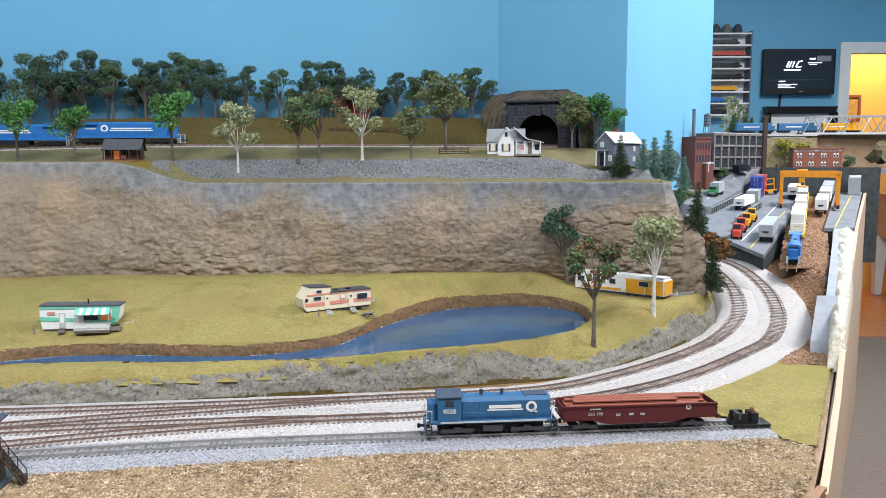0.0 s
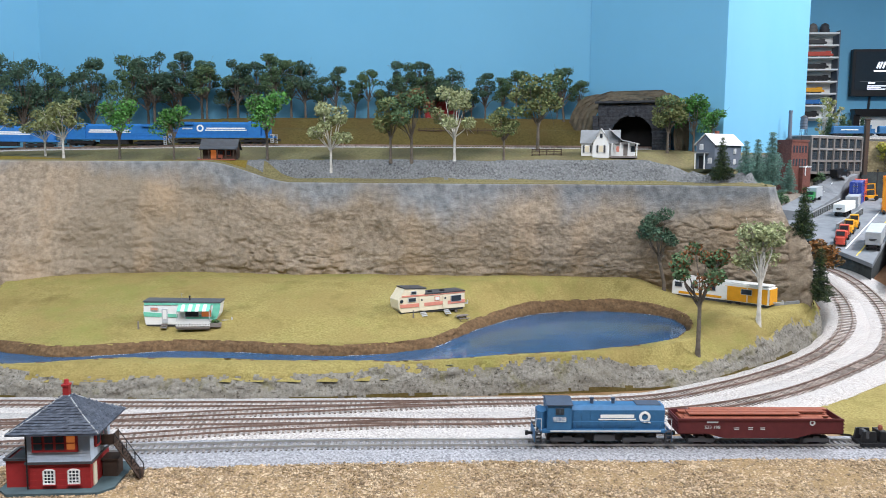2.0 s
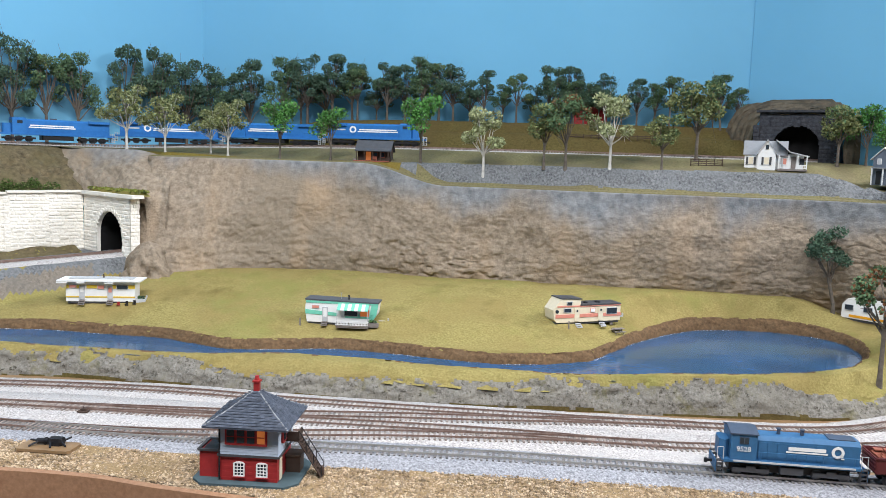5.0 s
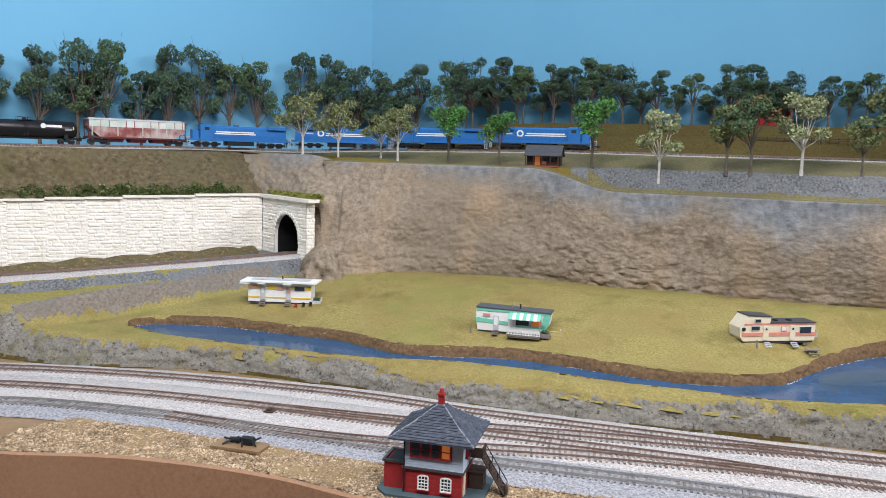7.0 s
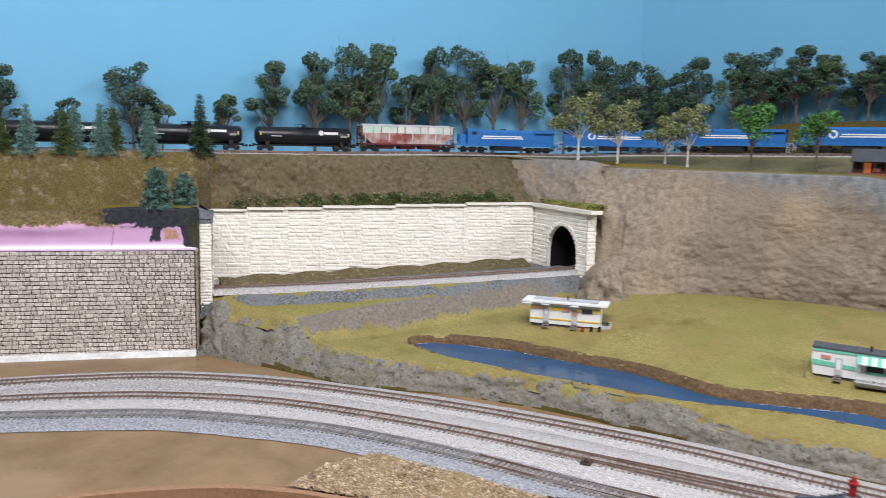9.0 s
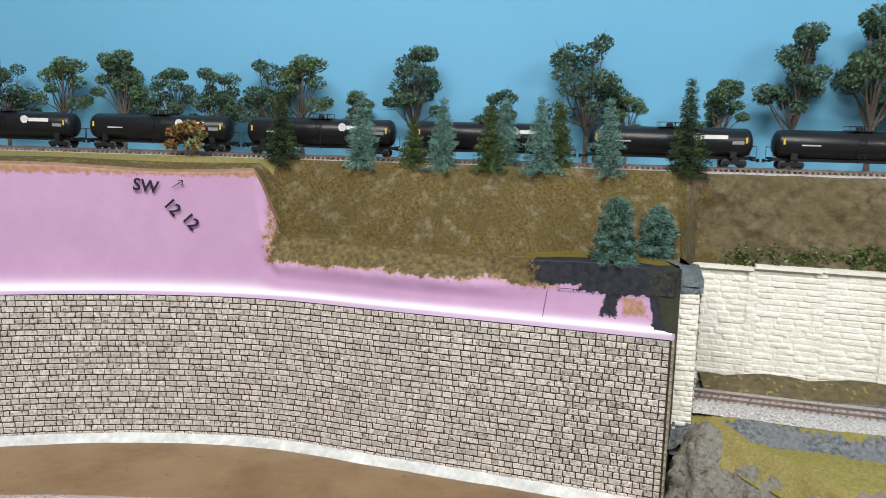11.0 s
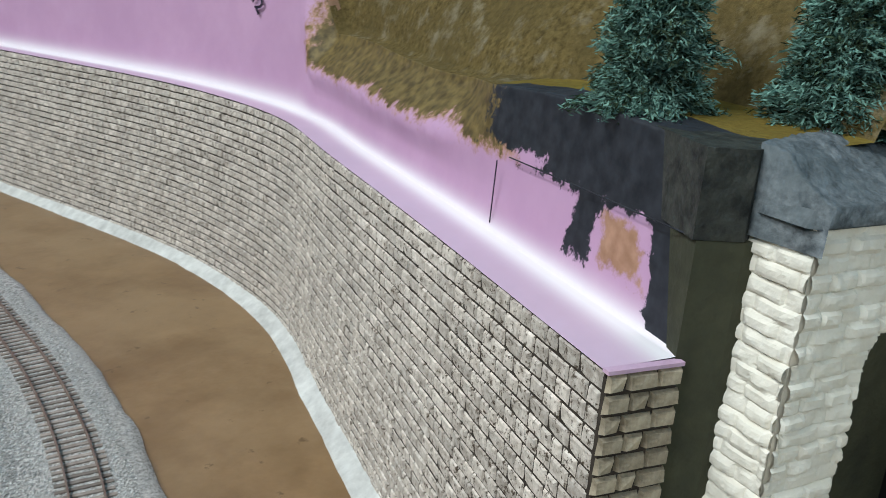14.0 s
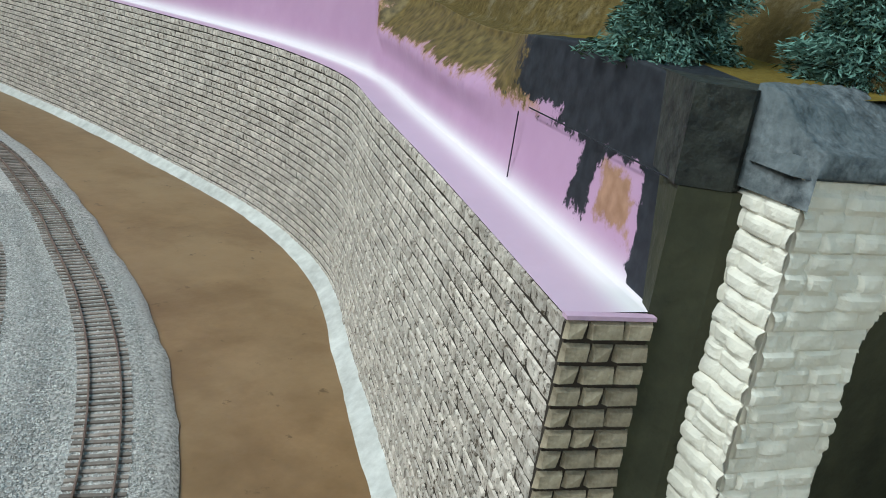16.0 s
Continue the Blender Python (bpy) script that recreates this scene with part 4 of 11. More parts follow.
# blocks share a few meshes, so their grain follows the place each one has in the wall
for stone in (M_STONEP,):
    nodes, links = stone.node_tree.nodes, stone.node_tree.links
    place = nodes.new("ShaderNodeNewGeometry")
    for link in [k for k in links if k.from_node.bl_idname == "ShaderNodeTexCoord"]:
        links.new(place.outputs["Position"], link.to_socket)
add_pits(M_CLIFF, 120, 0.66, 0.74, (0.13, 0.105, 0.078))
add_pits(M_CLIFF, 300, 0.62, 0.76, (0.11, 0.09, 0.068))
add_pits(M_RUBBLE, 150, 0.56, 0.66, (0.055, 0.048, 0.036))
add_pits(M_RUBBLE, 22, 0.54, 0.72, (0.15, 0.135, 0.06))
add_pits(M_GRASS, 17, 0.50, 0.95, (0.10, 0.075, 0.02))
add_pits(M_GRASS, 5.5, 0.50, 0.72, (0.205, 0.20, 0.058))
add_pits(M_GRASS, 420, 0.60, 0.78, (0.10, 0.082, 0.028))
add_pits(M_MOSS, 85, 0.60, 0.75, (0.05, 0.036, 0.016))
# greyish highlights of the moss, mixed into its colour as pale patches
add_pits(M_MOSS, 60, 0.52, 0.76, (0.24, 0.205, 0.14))
add_pits(M_BALLAST, 380, 0.60, 0.70, (0.12, 0.11, 0.105))
add_pits(M_BOARD, 9, 0.47, 0.78, (0.15, 0.082, 0.034))
add_pits(M_BOARD, 60, 0.64, 0.70, (0.13, 0.075, 0.034))
M_STONEG = mat("buff_stone_block", (0.15, 0.12, 0.082), (0.47, 0.40, 0.30), 160, 0.85, bump=0.8, bscale=400, rand=0.2, spec=0.15)
M_MORTAR = mat("dark_mortar", (0.025, 0.019, 0.015), (0.055, 0.043, 0.034), 200, 0.95)
M_CAULK = mat("white_caulk", (0.45, 0.445, 0.43), (0.76, 0.76, 0.74), 70, 0.35, spec=0.5)
M_BROWNP = mat("tan_brown_dab", (0.18, 0.10, 0.062), (0.32, 0.19, 0.125), 60, 0.7)
M_INK = plain("black_marker", (0.02, 0.015, 0.03), 0.5)

CP = curve_pts([(-1.436, 0.90), (-1.53, 0.79), (-1.625, 0.675), (-1.705, 0.578), (-1.757, 0.475), (-1.795, 0.35), (-1.828, 0.15), (-1.855, -0.05), (-1.875, -0.28), (-1.885, -0.45)], 0.004)
cdir, cnor = normals2(CP)          # cnor points to the viewer's side
cq = np.r_[0, np.cumsum(np.linalg.norm(np.diff(CP, axis=0), axis=1))]
WB, WT = 0.966, 1.131
THK = 0.026


def at_q(q, b):
    """The plan point at distance q along the stone wall, b behind its face."""
    x, y = np.interp(q, cq, CP[:, 0]), np.interp(q, cq, CP[:, 1])
    nx_, ny_ = np.interp(q, cq, cnor[:, 0]), np.interp(q, cq, cnor[:, 1])
    return x - nx_ * b, y - ny_ * b


def q_angle(q):
    return math.degrees(math.atan2(np.interp(q, cq, cdir[:, 1]), np.interp(q, cq, cdir[:, 0])))


castle = thing("stone_wall", "tall curved tan stone block retaining wall on a pink foam core", "wall", kind="structure")
rows = [np.column_stack([*at_q(cq, b), np.full(len(cq), z)]) for b, z in ((0.0012, WB - 0.008), (0.0012, WT), (THK - 0.001, WT), (THK - 0.001, WB - 0.008), (0.0012, WB - 0.008))]
core = loft("core", rows, [M_MORTAR], None, "", False, "")
core.parent = castle
ex, ey = at_q(0.0, THK / 2)
ea = q_angle(0.0)
part("end_core", MB().box((ex, ey, (WB + WT) / 2 - 0.002), (0.003, THK - 0.002, WT - WB), ea), M_MORTAR, castle)

P_PINKF = plain("pink_foam_edge", (0.56, 0.38, 0.52), 0.6)
lx, ly = CP[0] - cdir[0] * 0.0012
part("slab_end", MB().box((lx - cnor[0][0] * THK / 2, ly - cnor[0][1] * THK / 2, WT + 0.0006), (0.0030, THK, 0.0012), ea), P_PINKF, castle)
# foam slab top, its sprayed corner, foam face, moss slope up to the deck
qs = np.r_[np.linspace(0.0, 0.21, 210), np.linspace(0.2115, 0.46, 160), np.linspace(0.465, 1.39, 146)]
NQ = len(qs)
after = smoothstep(0.425, 0.46, qs)
prof = []
sprayv = []
zface = 1.192 + 0.003 * np.sin(qs * 20) + (1.270 - 1.192) * after
rows = []
tags = []
V1, V2, V3, V4 = 12, 60, 9, 34
for j in range(V1):                                # slab top, front to back
    v = j / (V1 - 1)
    b = 0.0 + v * THK
    x, y = at_q(qs, b)
    rows.append(np.column_stack([x, y, np.full(NQ, WT + 0.0008 + 0.001 * v)]))
    sprayv.append(np.full(NQ, 0.20 + 0.60 * math.exp(-((v - 0.86) / 0.25) ** 2)))
    tags.append(("slab", v))
hlean = 0.020 * smoothstep(0.13, 0.20, qs) * (1 - after)
for j in range(1, V2):                             # face
    v = j / (V2 - 1)
    z = WT + 0.002 + (zface - WT - 0.002) * v
    bul = (smoothstep(0.25, 0.6, v) * 0.006 + fbm(qs, qs * 0 + v * 0.07, 40, 1) * 0.004 * smoothstep(0.3, 0.6, v)) * (1 - after) * smoothstep(0.10, 0.2, qs)
    x, y = at_q(qs, THK + 0.004 * v - bul + hlean * float(smoothstep(0.42, 1.0, np.array(v))) ** 1.4)
    rows.append(np.column_stack([x, y, z]))
    sprayv.append(np.exp(-((z - WT) / (0.0065 + 0.004 * after)) ** 2) * 0.8)
    tags.append(("face", v))
led_w = 0.004 + 0.050 * smoothstep(0.20, 0.10, qs)
for j in range(1, V3):                             # ledge
    v = j / (V3 - 1)
    x, y = at_q(qs, THK + 0.004 + hlean + led_w * v)
    rows.append(np.column_stack([x, y, zface + 0.003 * v + fbm(x, y, 90, 2) * 0.0015]))
    sprayv.append(np.zeros(NQ))
    tags.append(("ledge", v))
x0, y0 = at_q(qs, THK + 0.004 + hlean + led_w)
sq = (x0 - LC.x) * U.x + (y0 - LC.y) * U.y
oq = (x0 - LC.x) * N.x + (y0 - LC.y) * N.y
oe = np.minimum(0.181, oq - 0.003)
for j in range(1, V4):                             # slope
    v = j / (V4 - 1)
    o = oq + (oe - oq) * v
    x, y = LC.x + U.x * sq + N.x * o, LC.y + U.y * sq + N.y * o
    z = zface + 0.003 + (1.2832 - zface - 0.003) * v ** 0.85 + (fbm(x, y, 20, 0) * 0.012 + fbm(x, y, 70, 2) * 0.006) * math.sin(math.pi * v) * (1 - after)
    rows.append(np.column_stack([x, y, z]))
    sprayv.append(np.zeros(NQ))
    tags.append(("slope", v))
mi_ = np.zeros((len(rows) - 1, NQ - 1), int)
q1 = qs[:-1]
nb = fbm(q1, q1 * 0, 25, 1) * 0.9 + fbm(q1, q1 * 0, 120, 2) * 0.45 + fbm(q1, q1 * 0, 500, 3, 2) * 0.25
for j in range(len(rows) - 1):
    k, v = tags[j + 1]
    z = (rows[j][:-1, 2] + rows[j + 1][:-1, 2]) / 2
    line = mi_[j]
    lf = q1 > 0.440 + 0.035 * fbm(z * 1.0 + q1 * 0.2, z * 0, 45, 2)
    if k == "face" and v < 2:
        pass
    elif k == "face":
        line[(z > 1.162 + 0.022 * nb) & ~lf] = 3
        line[(z > 1.168 + 0.022 * nb) & ~lf] = 1
        blk = q1 < 0.140 + 0.02 * nb
        line[blk & (z > 1.170 + 0.003 * nb)] = 2
        drip = (q1 < 0.13) & (z > 1.168 - 0.006 * smoothstep(0.0, 0.3, fbm(q1, q1 * 0, 45, 3, 3) + 0.06) - 0.006 * nb)
        drip |= (np.abs(q1 - 0.060 + 0.25 * (z - 1.15)) < 0.0035 + 0.004 * fbm(q1, q1 * 0 + z, 300, 3, 2)) & (z > 1.139 + 0.006 * nb)
        line[drip] = 2
        line[(q1 < 0.009 + 0.012 * np.abs(fbm(z, q1 * 0 + z, 160, 1, 3)) + 0.25 * np.maximum(0, z - 1.145))] = 2
        dab = (np.abs(q1 - 0.037 - 0.3 * (z - 1.15)) < 0.0135 + 0.006 * fbm(q1 + z, z, 120, 2, 3)) & (z > 1.143 + 0.016 * fbm(q1, q1 * 0, 90, 1, 2)) & (z < 1.160)
        line[dab] = 3
        line[lf & (z > 1.262 + 0.004 * nb)] = 3
    elif k == "ledge":
        line[:] = 1
        line[(q1 < 0.155 + 0.02 * nb) & (v > 0.15)] = 4
        line[(q1 < 0.138 + 0.02 * nb) & (v <= 0.4 + 0.3 * nb)] = 2
        line[lf] = 3
    elif k == "slope":
        line[:] = 1
        line[lf] = 5 if v > 0.5 else 1
for o2, z2 in ((0.170, 1.2825), (0.156, 1.2760)):
    o = np.minimum(o2, oq - 0.006)
    rows.append(np.column_stack([LC.x + U.x * sq + N.x * o, LC.y + U.y * sq + N.y * o, np.full(NQ, z2)]))
    sprayv.append(np.zeros(NQ))
    tags.append(("slope", 1.0))
mi_ = np.vstack([mi_, mi_[-1:], mi_[-1:]])
hill = loft("foam_hill", rows, [M_FOAM, M_MOSS, M_BLACK, M_BROWNP, M_GRASS2, M_GRASS], mi_, "pink foam hillside with a mossy slope and bare sprayed edge")
HEDGE = np.array([row[0] for (k, v), row in zip(tags, rows) if k == "slope"][:V4 - 1])
# paint laid on the foam face: black coat, brown dabs, moss fringe
fields = {"black": [], "brown": [], "moss": []}
nlow = fbm(qs, qs * 0, 25, 1) * 0.9 + fbm(qs, qs * 0, 90, 2) * 0.3
for (k, v), row in zip([("slab", 0)] * 1 + tags[1:], rows):
    z, off = row[:, 2], -9.0
    if k != "face":
        for f in fields.values():
            f.append(np.full(NQ, off))
        continue
    b1_ = np.minimum((z - 1.1695) / 0.004, (0.142 - qs) / 0.016)
    b2_ = (0.019 + 0.28 * np.maximum(0, z - 1.143) - qs) / 0.003
    b3_ = np.minimum((0.0095 - np.abs(qs - 0.062 + 0.25 * (z - 1.15))) / 0.003, (z - 1.140) / 0.004) - 0.5
    b4_ = np.minimum((z - 1.1622) / 0.004, (0.115 - qs) / 0.02) - 0.6
    fields["black"].append(np.maximum(np.maximum(b1_, b2_), np.maximum(b3_, b4_)))
    zb = 1.1665 + 0.016 * nlow
    side = np.minimum((0.440 - qs) / 0.008, (qs - 0.122) / 0.012)
    fields["moss"].append(np.minimum((z - zb) / 0.004, side))
    d_ = np.minimum(np.minimum((0.0125 - np.abs(qs - 0.037 - 0.3 * (z - 1.15))) / 0.004, (z - 1.144) / 0.005), (1.164 - z) / 0.003)
    fields["brown"].append(np.maximum(np.maximum(np.minimum((z - zb + 0.003) / 0.005, side + 0.8), d_), np.where(qs > 0.43, (z - 1.262) / 0.004, -9)))
for name, f in fields.items():
    fa_ = hill.data.attributes.new(name, "FLOAT", "POINT")
    fa_.data.foreach_set("value", np.array(f).ravel())
va = hill.data.attributes.new("spray", "FLOAT", "POINT")
va.data.foreach_set("value", np.array(sprayv).ravel())

# end of the hill beside the portal column
M_COATR = mat("rough_black_coat", (0.008, 0.009, 0.009), (0.055, 0.058, 0.050), 170, 0.65, bump=1.0, bscale=190, spec=0.3)
tagged(part("hill_end", MB().prism([(-1.4545, 0.9160), (-1.4620, 0.9280), (-1.470, 0.934), (-1.545, 0.985), (-1.575, 0.965), (-1.49, 0.89)], 0.955, 1.168), M_OLIVE), "dark olive painted end of the hill", "hill", "", "structure")

tagged(part("hill_end_coat", MB().prism([(-1.4538, 0.9150), (-1.4612, 0.9275), (-1.475, 0.9300), (-1.50, 0.925), (-1.49, 0.889)], 1.1682, 1.194), M_COATR), "black plaster coat on the end of the hill", "hill", "", "structure")

# seam where the black-painted upper foam layer sits on the lower one
solid("foam_seam", MB().cyl((*at_q(0.004, THK - 0.0012), 1.1685), (*at_q(0.06, THK - 0.0012), 1.1680), 0.0003, n=5).cyl((*at_q(0.06, THK - 0.0012), 1.1680), (*at_q(0.115, THK - 0.0012), 1.1672), 0.0003, n=5), M_BLACK, "thin open seam between two foam layers", "seam")
# rubble heap in the corner between the stone wall's end and the field
rows = []
th = np.linspace(0, 2 * math.pi, 49)
for j in range(16):
    v = j / 15
    rr_ = 0.046 * (1 - v) ** 0.6 + 0.0005
    w = 1 + (fbm(np.cos(th) * 0.03 + 3, np.sin(th) * 0.03 + v * 0.05, 40, 1) * 1.2 + fbm(np.cos(th) * 0.03, np.sin(th) * 0.03 + v * 0.05, 120, 2) * 0.6)
    w[-1] = w[0]
    rows.append(np.column_stack([-1.430 + rr_ * w * np.cos(th), 0.945 + rr_ * w * np.sin(th), np.full(len(th), 0.960 + 0.088 * v)]))
loft("rubble_heap", rows, [M_RUBBLE], None, "dark grey rubble heap below the portal column")
# caulk strip along the foot
rows = []
for b, z in ((0.001, WB + 0.0040), (-0.004, WB + 0.0010), (-0.0085, BOARD + 0.0016), (-0.0112, BOARD - 0.0005)):
    w = fbm(cq, cq * 0, 30, 1) * 0.003
    x, y = at_q(cq, b + w)
    rows.append(np.column_stack([x, y, np.full(len(cq), z)]))
loft("caulk_strip", rows, [M_CAULK], None, "glossy white caulk bead along the wall foot", True)
solid("loose_thread", MB().cyl((*at_q(0.128, THK - 0.0008), 1.136), (*at_q(0.124, THK - 0.0020), 1.164), 0.0003, n=5), M_INK, "thin dark wire stuck on the pink foam", "wire")


def note(txt, q, z, size, turn):
    """Marker writing on the foam face."""
    c = bpy.data.curves.new("marker_note", "FONT")
    c.body, c.size, c.extrude, c.offset = txt, size, 0.0002, 0.00035
    ob = new("marker_note", c)
    x, y = at_q(q, THK - 0.0008)
    a = q_angle(q) + 180
    ob.matrix_world = pose(x, y, z, 90, 0, a) @ pose(0, 0, 0, 0, 0, turn)
    c.materials.append(M_INK)
    return tagged(ob, "black handwritten marker note on pink foam", "writing", "marker notes")


note("SW", 0.588, 1.247, 0.019, -8)
note("12", 0.556, 1.231, 0.019, -48)
note("12", 0.536, 1.215, 0.019, -48)
xa, ya = at_q(0.533, THK - 0.001)
solid("marker_arrow", MB().cyl((*at_q(0.545, THK - 0.001), 1.250), (xa, ya, 1.258), 0.0005, n=5).cyl((xa, ya, 1.258), (*at_q(0.538, THK - 0.001), 1.2585), 0.0005, n=5).cyl((xa, ya, 1.258), (*at_q(0.534, THK - 0.001), 1.2525), 0.0005, n=5), M_INK, "black marker arrow drawn on pink foam", "writing")


# ---------------------------------------------------------------- cast stone faces
def pillow_face(mb, org, ex_, ez_, nrm, w, h, rowh, lenr, amp, rng, keepf=None, cell=0.0022, mi=0):
    """A wall face with pillowed stones: org is its lower corner, ex_ and ez_ its directions."""
    org, ex_, ez_, nrm = map(Vector, (org, ex_, ez_, nrm))
    nx, nz = max(2, int(w / cell)), max(2, int(h / cell))
    X, Z = np.meshgrid(np.linspace(0, w, nx + 1), np.linspace(0, h, nz + 1))
    r = np.floor(Z / rowh).astype(int)
    nr = r.max() + 1
    L = rng.uniform(*lenr, nr)
    ph = rng.uniform(0, 1, nr)
    u = X / L[r] + ph[r]
    fu, fv = u - np.floor(u), Z / rowh - r
    lift = rng.uniform(0.3, 1, (nr, 400))[r, np.floor(u).astype(int) % 400]
    hgt = (1 - np.abs(2 * fu - 1) ** 8) * (1 - np.abs(2 * fv - 1) ** 5) * amp * lift
    hgt = hgt + (fbm(X + org.x * 3, Z + org.y * 5, 130, 1) * 0.6 + fbm(X, Z + 3, 320, 2) * 0.5) * amp
    vs = []
    for a, b, d in zip(X.ravel(), Z.ravel(), hgt.ravel()):
        vs.append(org + ex_ * a + ez_ * b + nrm * d)
    fs = []
    for j in range(nz):
        for i in range(nx):
            if keepf is None or keepf((X[j, i] + X[j, i + 1]) / 2, (Z[j, i] + Z[j + 1, i]) / 2):
                k = j * (nx + 1) + i
                fs.append((k, k + 1, k + nx + 2, k + nx + 1))
    return mb.add(vs, fs, mi)


def arch_tube(mb, org, ex_, nrm, cx, half, spring, depth, z0, n=12, mi=0, inset=0.0):
    """The inside of an arched opening, going back from a face."""
    org, ex_, nrm = map(Vector, (org, ex_, nrm))
    prof_ = [(cx - half, z0), (cx - half, spring)]
    prof_ += [(cx - half * math.cos(math.pi * i / n), spring + half * math.sin(math.pi * i / n)) for i in range(1, n)]
    prof_ += [(cx + half, spring), (cx + half, z0)]
    vs = []
    for dd in (inset, -depth):
        for a, z in prof_:
            vs.append(org + ex_ * a + nrm * dd + Vector((0, 0, z)))
    k = len(prof_)
    return mb.add(vs, [(i, i + 1, k + i + 1, k + i) for i in range(k - 1)], mi)


rng = np.random.default_rng(3)
n3, u3 = Vector((N.x, N.y, 0)), Vector((U.x, U.y, 0))
Zv = Vector((0, 0, 1))


def stone_portal(name, s, o0, o1, z0, z1, oc, half, spring, facing, material, label, rowh, lenr, amp, gable=0.0, depth=0.018, cell=0.0022):
    """A tunnel portal across the walled track: facing is +1 or -1 along the slanting wall."""
    p = thing(name, label, "tunnel portal", kind="structure")
    org = Vector((*W(s, o0), z0))
    w = o1 - o0
    cx = oc - o0

    def keepf(a, b):
        zz_ = b + z0
        if abs(a - cx) < half and zz_ < spring:
            return False
        return not (zz_ >= spring and math.hypot(a - cx, zz_ - spring) < half)
    mb = MB()
    pillow_face(mb, org, n3, Zv, u3 * facing, w, z1 - z0, rowh, lenr, amp, rng, keepf, cell)
    mb2 = MB()
    so = org + n3 * w
    pillow_face(mb2, so - u3 * facing * depth, u3 * facing, Zv, n3, depth, z1 - z0, rowh, (depth * 0.45, depth * 0.8), amp, rng, None, cell)
    ang = math.degrees(math.atan2(N.y, N.x))
    for oa, ob_ in ((o0, oc - half - 0.002), (oc + half + 0.002, o1 - 0.0004)):
        c = Vector((*W(s - 0.0, (oa + ob_) / 2), 0)) - u3 * facing * (depth / 2 + 0.0003)
        mb.box((c.x, c.y, (z0 + z1) / 2), (ob_ - oa, depth - 0.0006, z1 - z0 - 0.001), ang)
    part("face", mb, material, p, smooth=False)
    part("side", mb2, material, p, smooth=False)
    tb = MB()
    arch_tube(tb, org - Vector((0, 0, z0)), n3, u3 * facing, cx, half, spring, 0.007, z0)
    part("arch_lining", tb, material, p)
    return p


# ---- the portal beside the foam hill
pA = stone_portal("portal_column", 1.040, 0.196, 0.304, 1.0, 1.174, 0.2405, 0.0325, 1.124, -1, M_CAST, "cream cast stone tunnel portal with a rough column", 0.0052, (0.008, 0.016), 0.0022, cell=0.0009, depth=0.021)
cap = MB()
capo = Vector((*W(1.049, 0.2525), 0))
for (sx, sz, zz0, dp) in ((0.111, 0.0045, 1.1765, 0.0215),):
    cap.box((capo.x, capo.y, zz0), (sx, dp, sz), math.degrees(math.atan2(N.y, N.x)), ch=0.003, top=0.96)
part("cap", cap, M_GREYCAP, pA, "grey plaster cap")
bs = MB()
b0 = Vector((*W(1.048, 0.290), 0))
bs.box((b0.x, b0.y, 1.02), (0.034, 0.034, 0.03), math.degrees(math.atan2(N.y, N.x)), ch=0.004, top=0.9)
part("plinth", bs, M_GREYCAP, pA, "grey rough plinth")
# black tube and added end plate, coloured as the tunnel's shade
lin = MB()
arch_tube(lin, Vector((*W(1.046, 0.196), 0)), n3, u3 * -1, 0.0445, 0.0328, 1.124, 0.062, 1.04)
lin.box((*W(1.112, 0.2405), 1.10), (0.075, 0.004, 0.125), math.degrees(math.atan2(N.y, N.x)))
part("tunnel_shade_liner", lin, M_TUNSHADE, pA)
pA.matrix_basis = pose(-1.4545, 0.9457, 0.003, 0, 0, -7) @ pose(*W(1.040, 0.304), 0).inverted()
# rough plaster shoulder between the cap and the hill
ca, cb_ = (np.array(p) for p in ((-1.4520, 0.9475), (-1.5400, 1.0120)))
cd_, cc_ = (np.array(p) for p in ((-1.4640, 0.9270), (-1.5950, 0.9650)))
sa_ = np.r_[0, np.linspace(0, 1, 60), 1][:, None]
rows = []
for j in range(18):
    f = max(0, j - 1) / 16
    p_ = (ca * (1 - f) + cd_ * f) * (1 - sa_) + (cb_ * (1 - f) + cc_ * f) * sa_
    w = fbm(p_[:, 0], p_[:, 1], 120, 1) * 0.002 + fbm(p_[:, 0], p_[:, 1], 420, 2) * 0.0028
    h_ = np.full(len(sa_), 1.178) if j == 0 else 1.1835 + 0.0125 * smoothstep(0, 0.9, f) + w * min(1, f * 4 + 0.4)
    h_[[0, -1]] = 1.170
    rows.append(np.column_stack([p_, h_]))
loft("cap_shoulder", rows, [M_GREYCAP], None, "grey rough plaster shoulder beside the portal cap")
# ---- the portal under the cliff
pB = stone_portal("portal_cliff", 0.448, 0.306, 0.471, 1.062, 1.192, 0.398, 0.0450, 1.119, 1, M_CAST, "cream cast stone tunnel portal under the cliff", 0.0066, (0.012, 0.03), 0.0019, cell=0.0014)
# blackened arch and back plate stand in for the darkness inside
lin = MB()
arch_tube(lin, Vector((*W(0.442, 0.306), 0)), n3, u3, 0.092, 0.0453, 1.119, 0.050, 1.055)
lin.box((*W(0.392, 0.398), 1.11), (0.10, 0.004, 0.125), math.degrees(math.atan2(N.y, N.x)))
part("tunnel_shade_liner", lin, M_TUNSHADE, pB)
vs_ = MB()
for k in range(17):
    a = math.pi * (k + 0.5) / 17
    c = Vector((*W(0.4485, 0.398 - 0.0480 * math.cos(a)), 1.119 + 0.0480 * math.sin(a)))
    vs_.box((0, 0, 0), (0.0062, 0.004, 0.0078), tr=Matrix.Translation(c) @ Matrix.Rotation(math.atan2(N.y, N.x), 4, "Z") @ Matrix.Rotation(math.pi / 2 - a, 4, "Y") @ Matrix.Rotation(math.pi / 2, 4, "Y"), ch=0.0008)
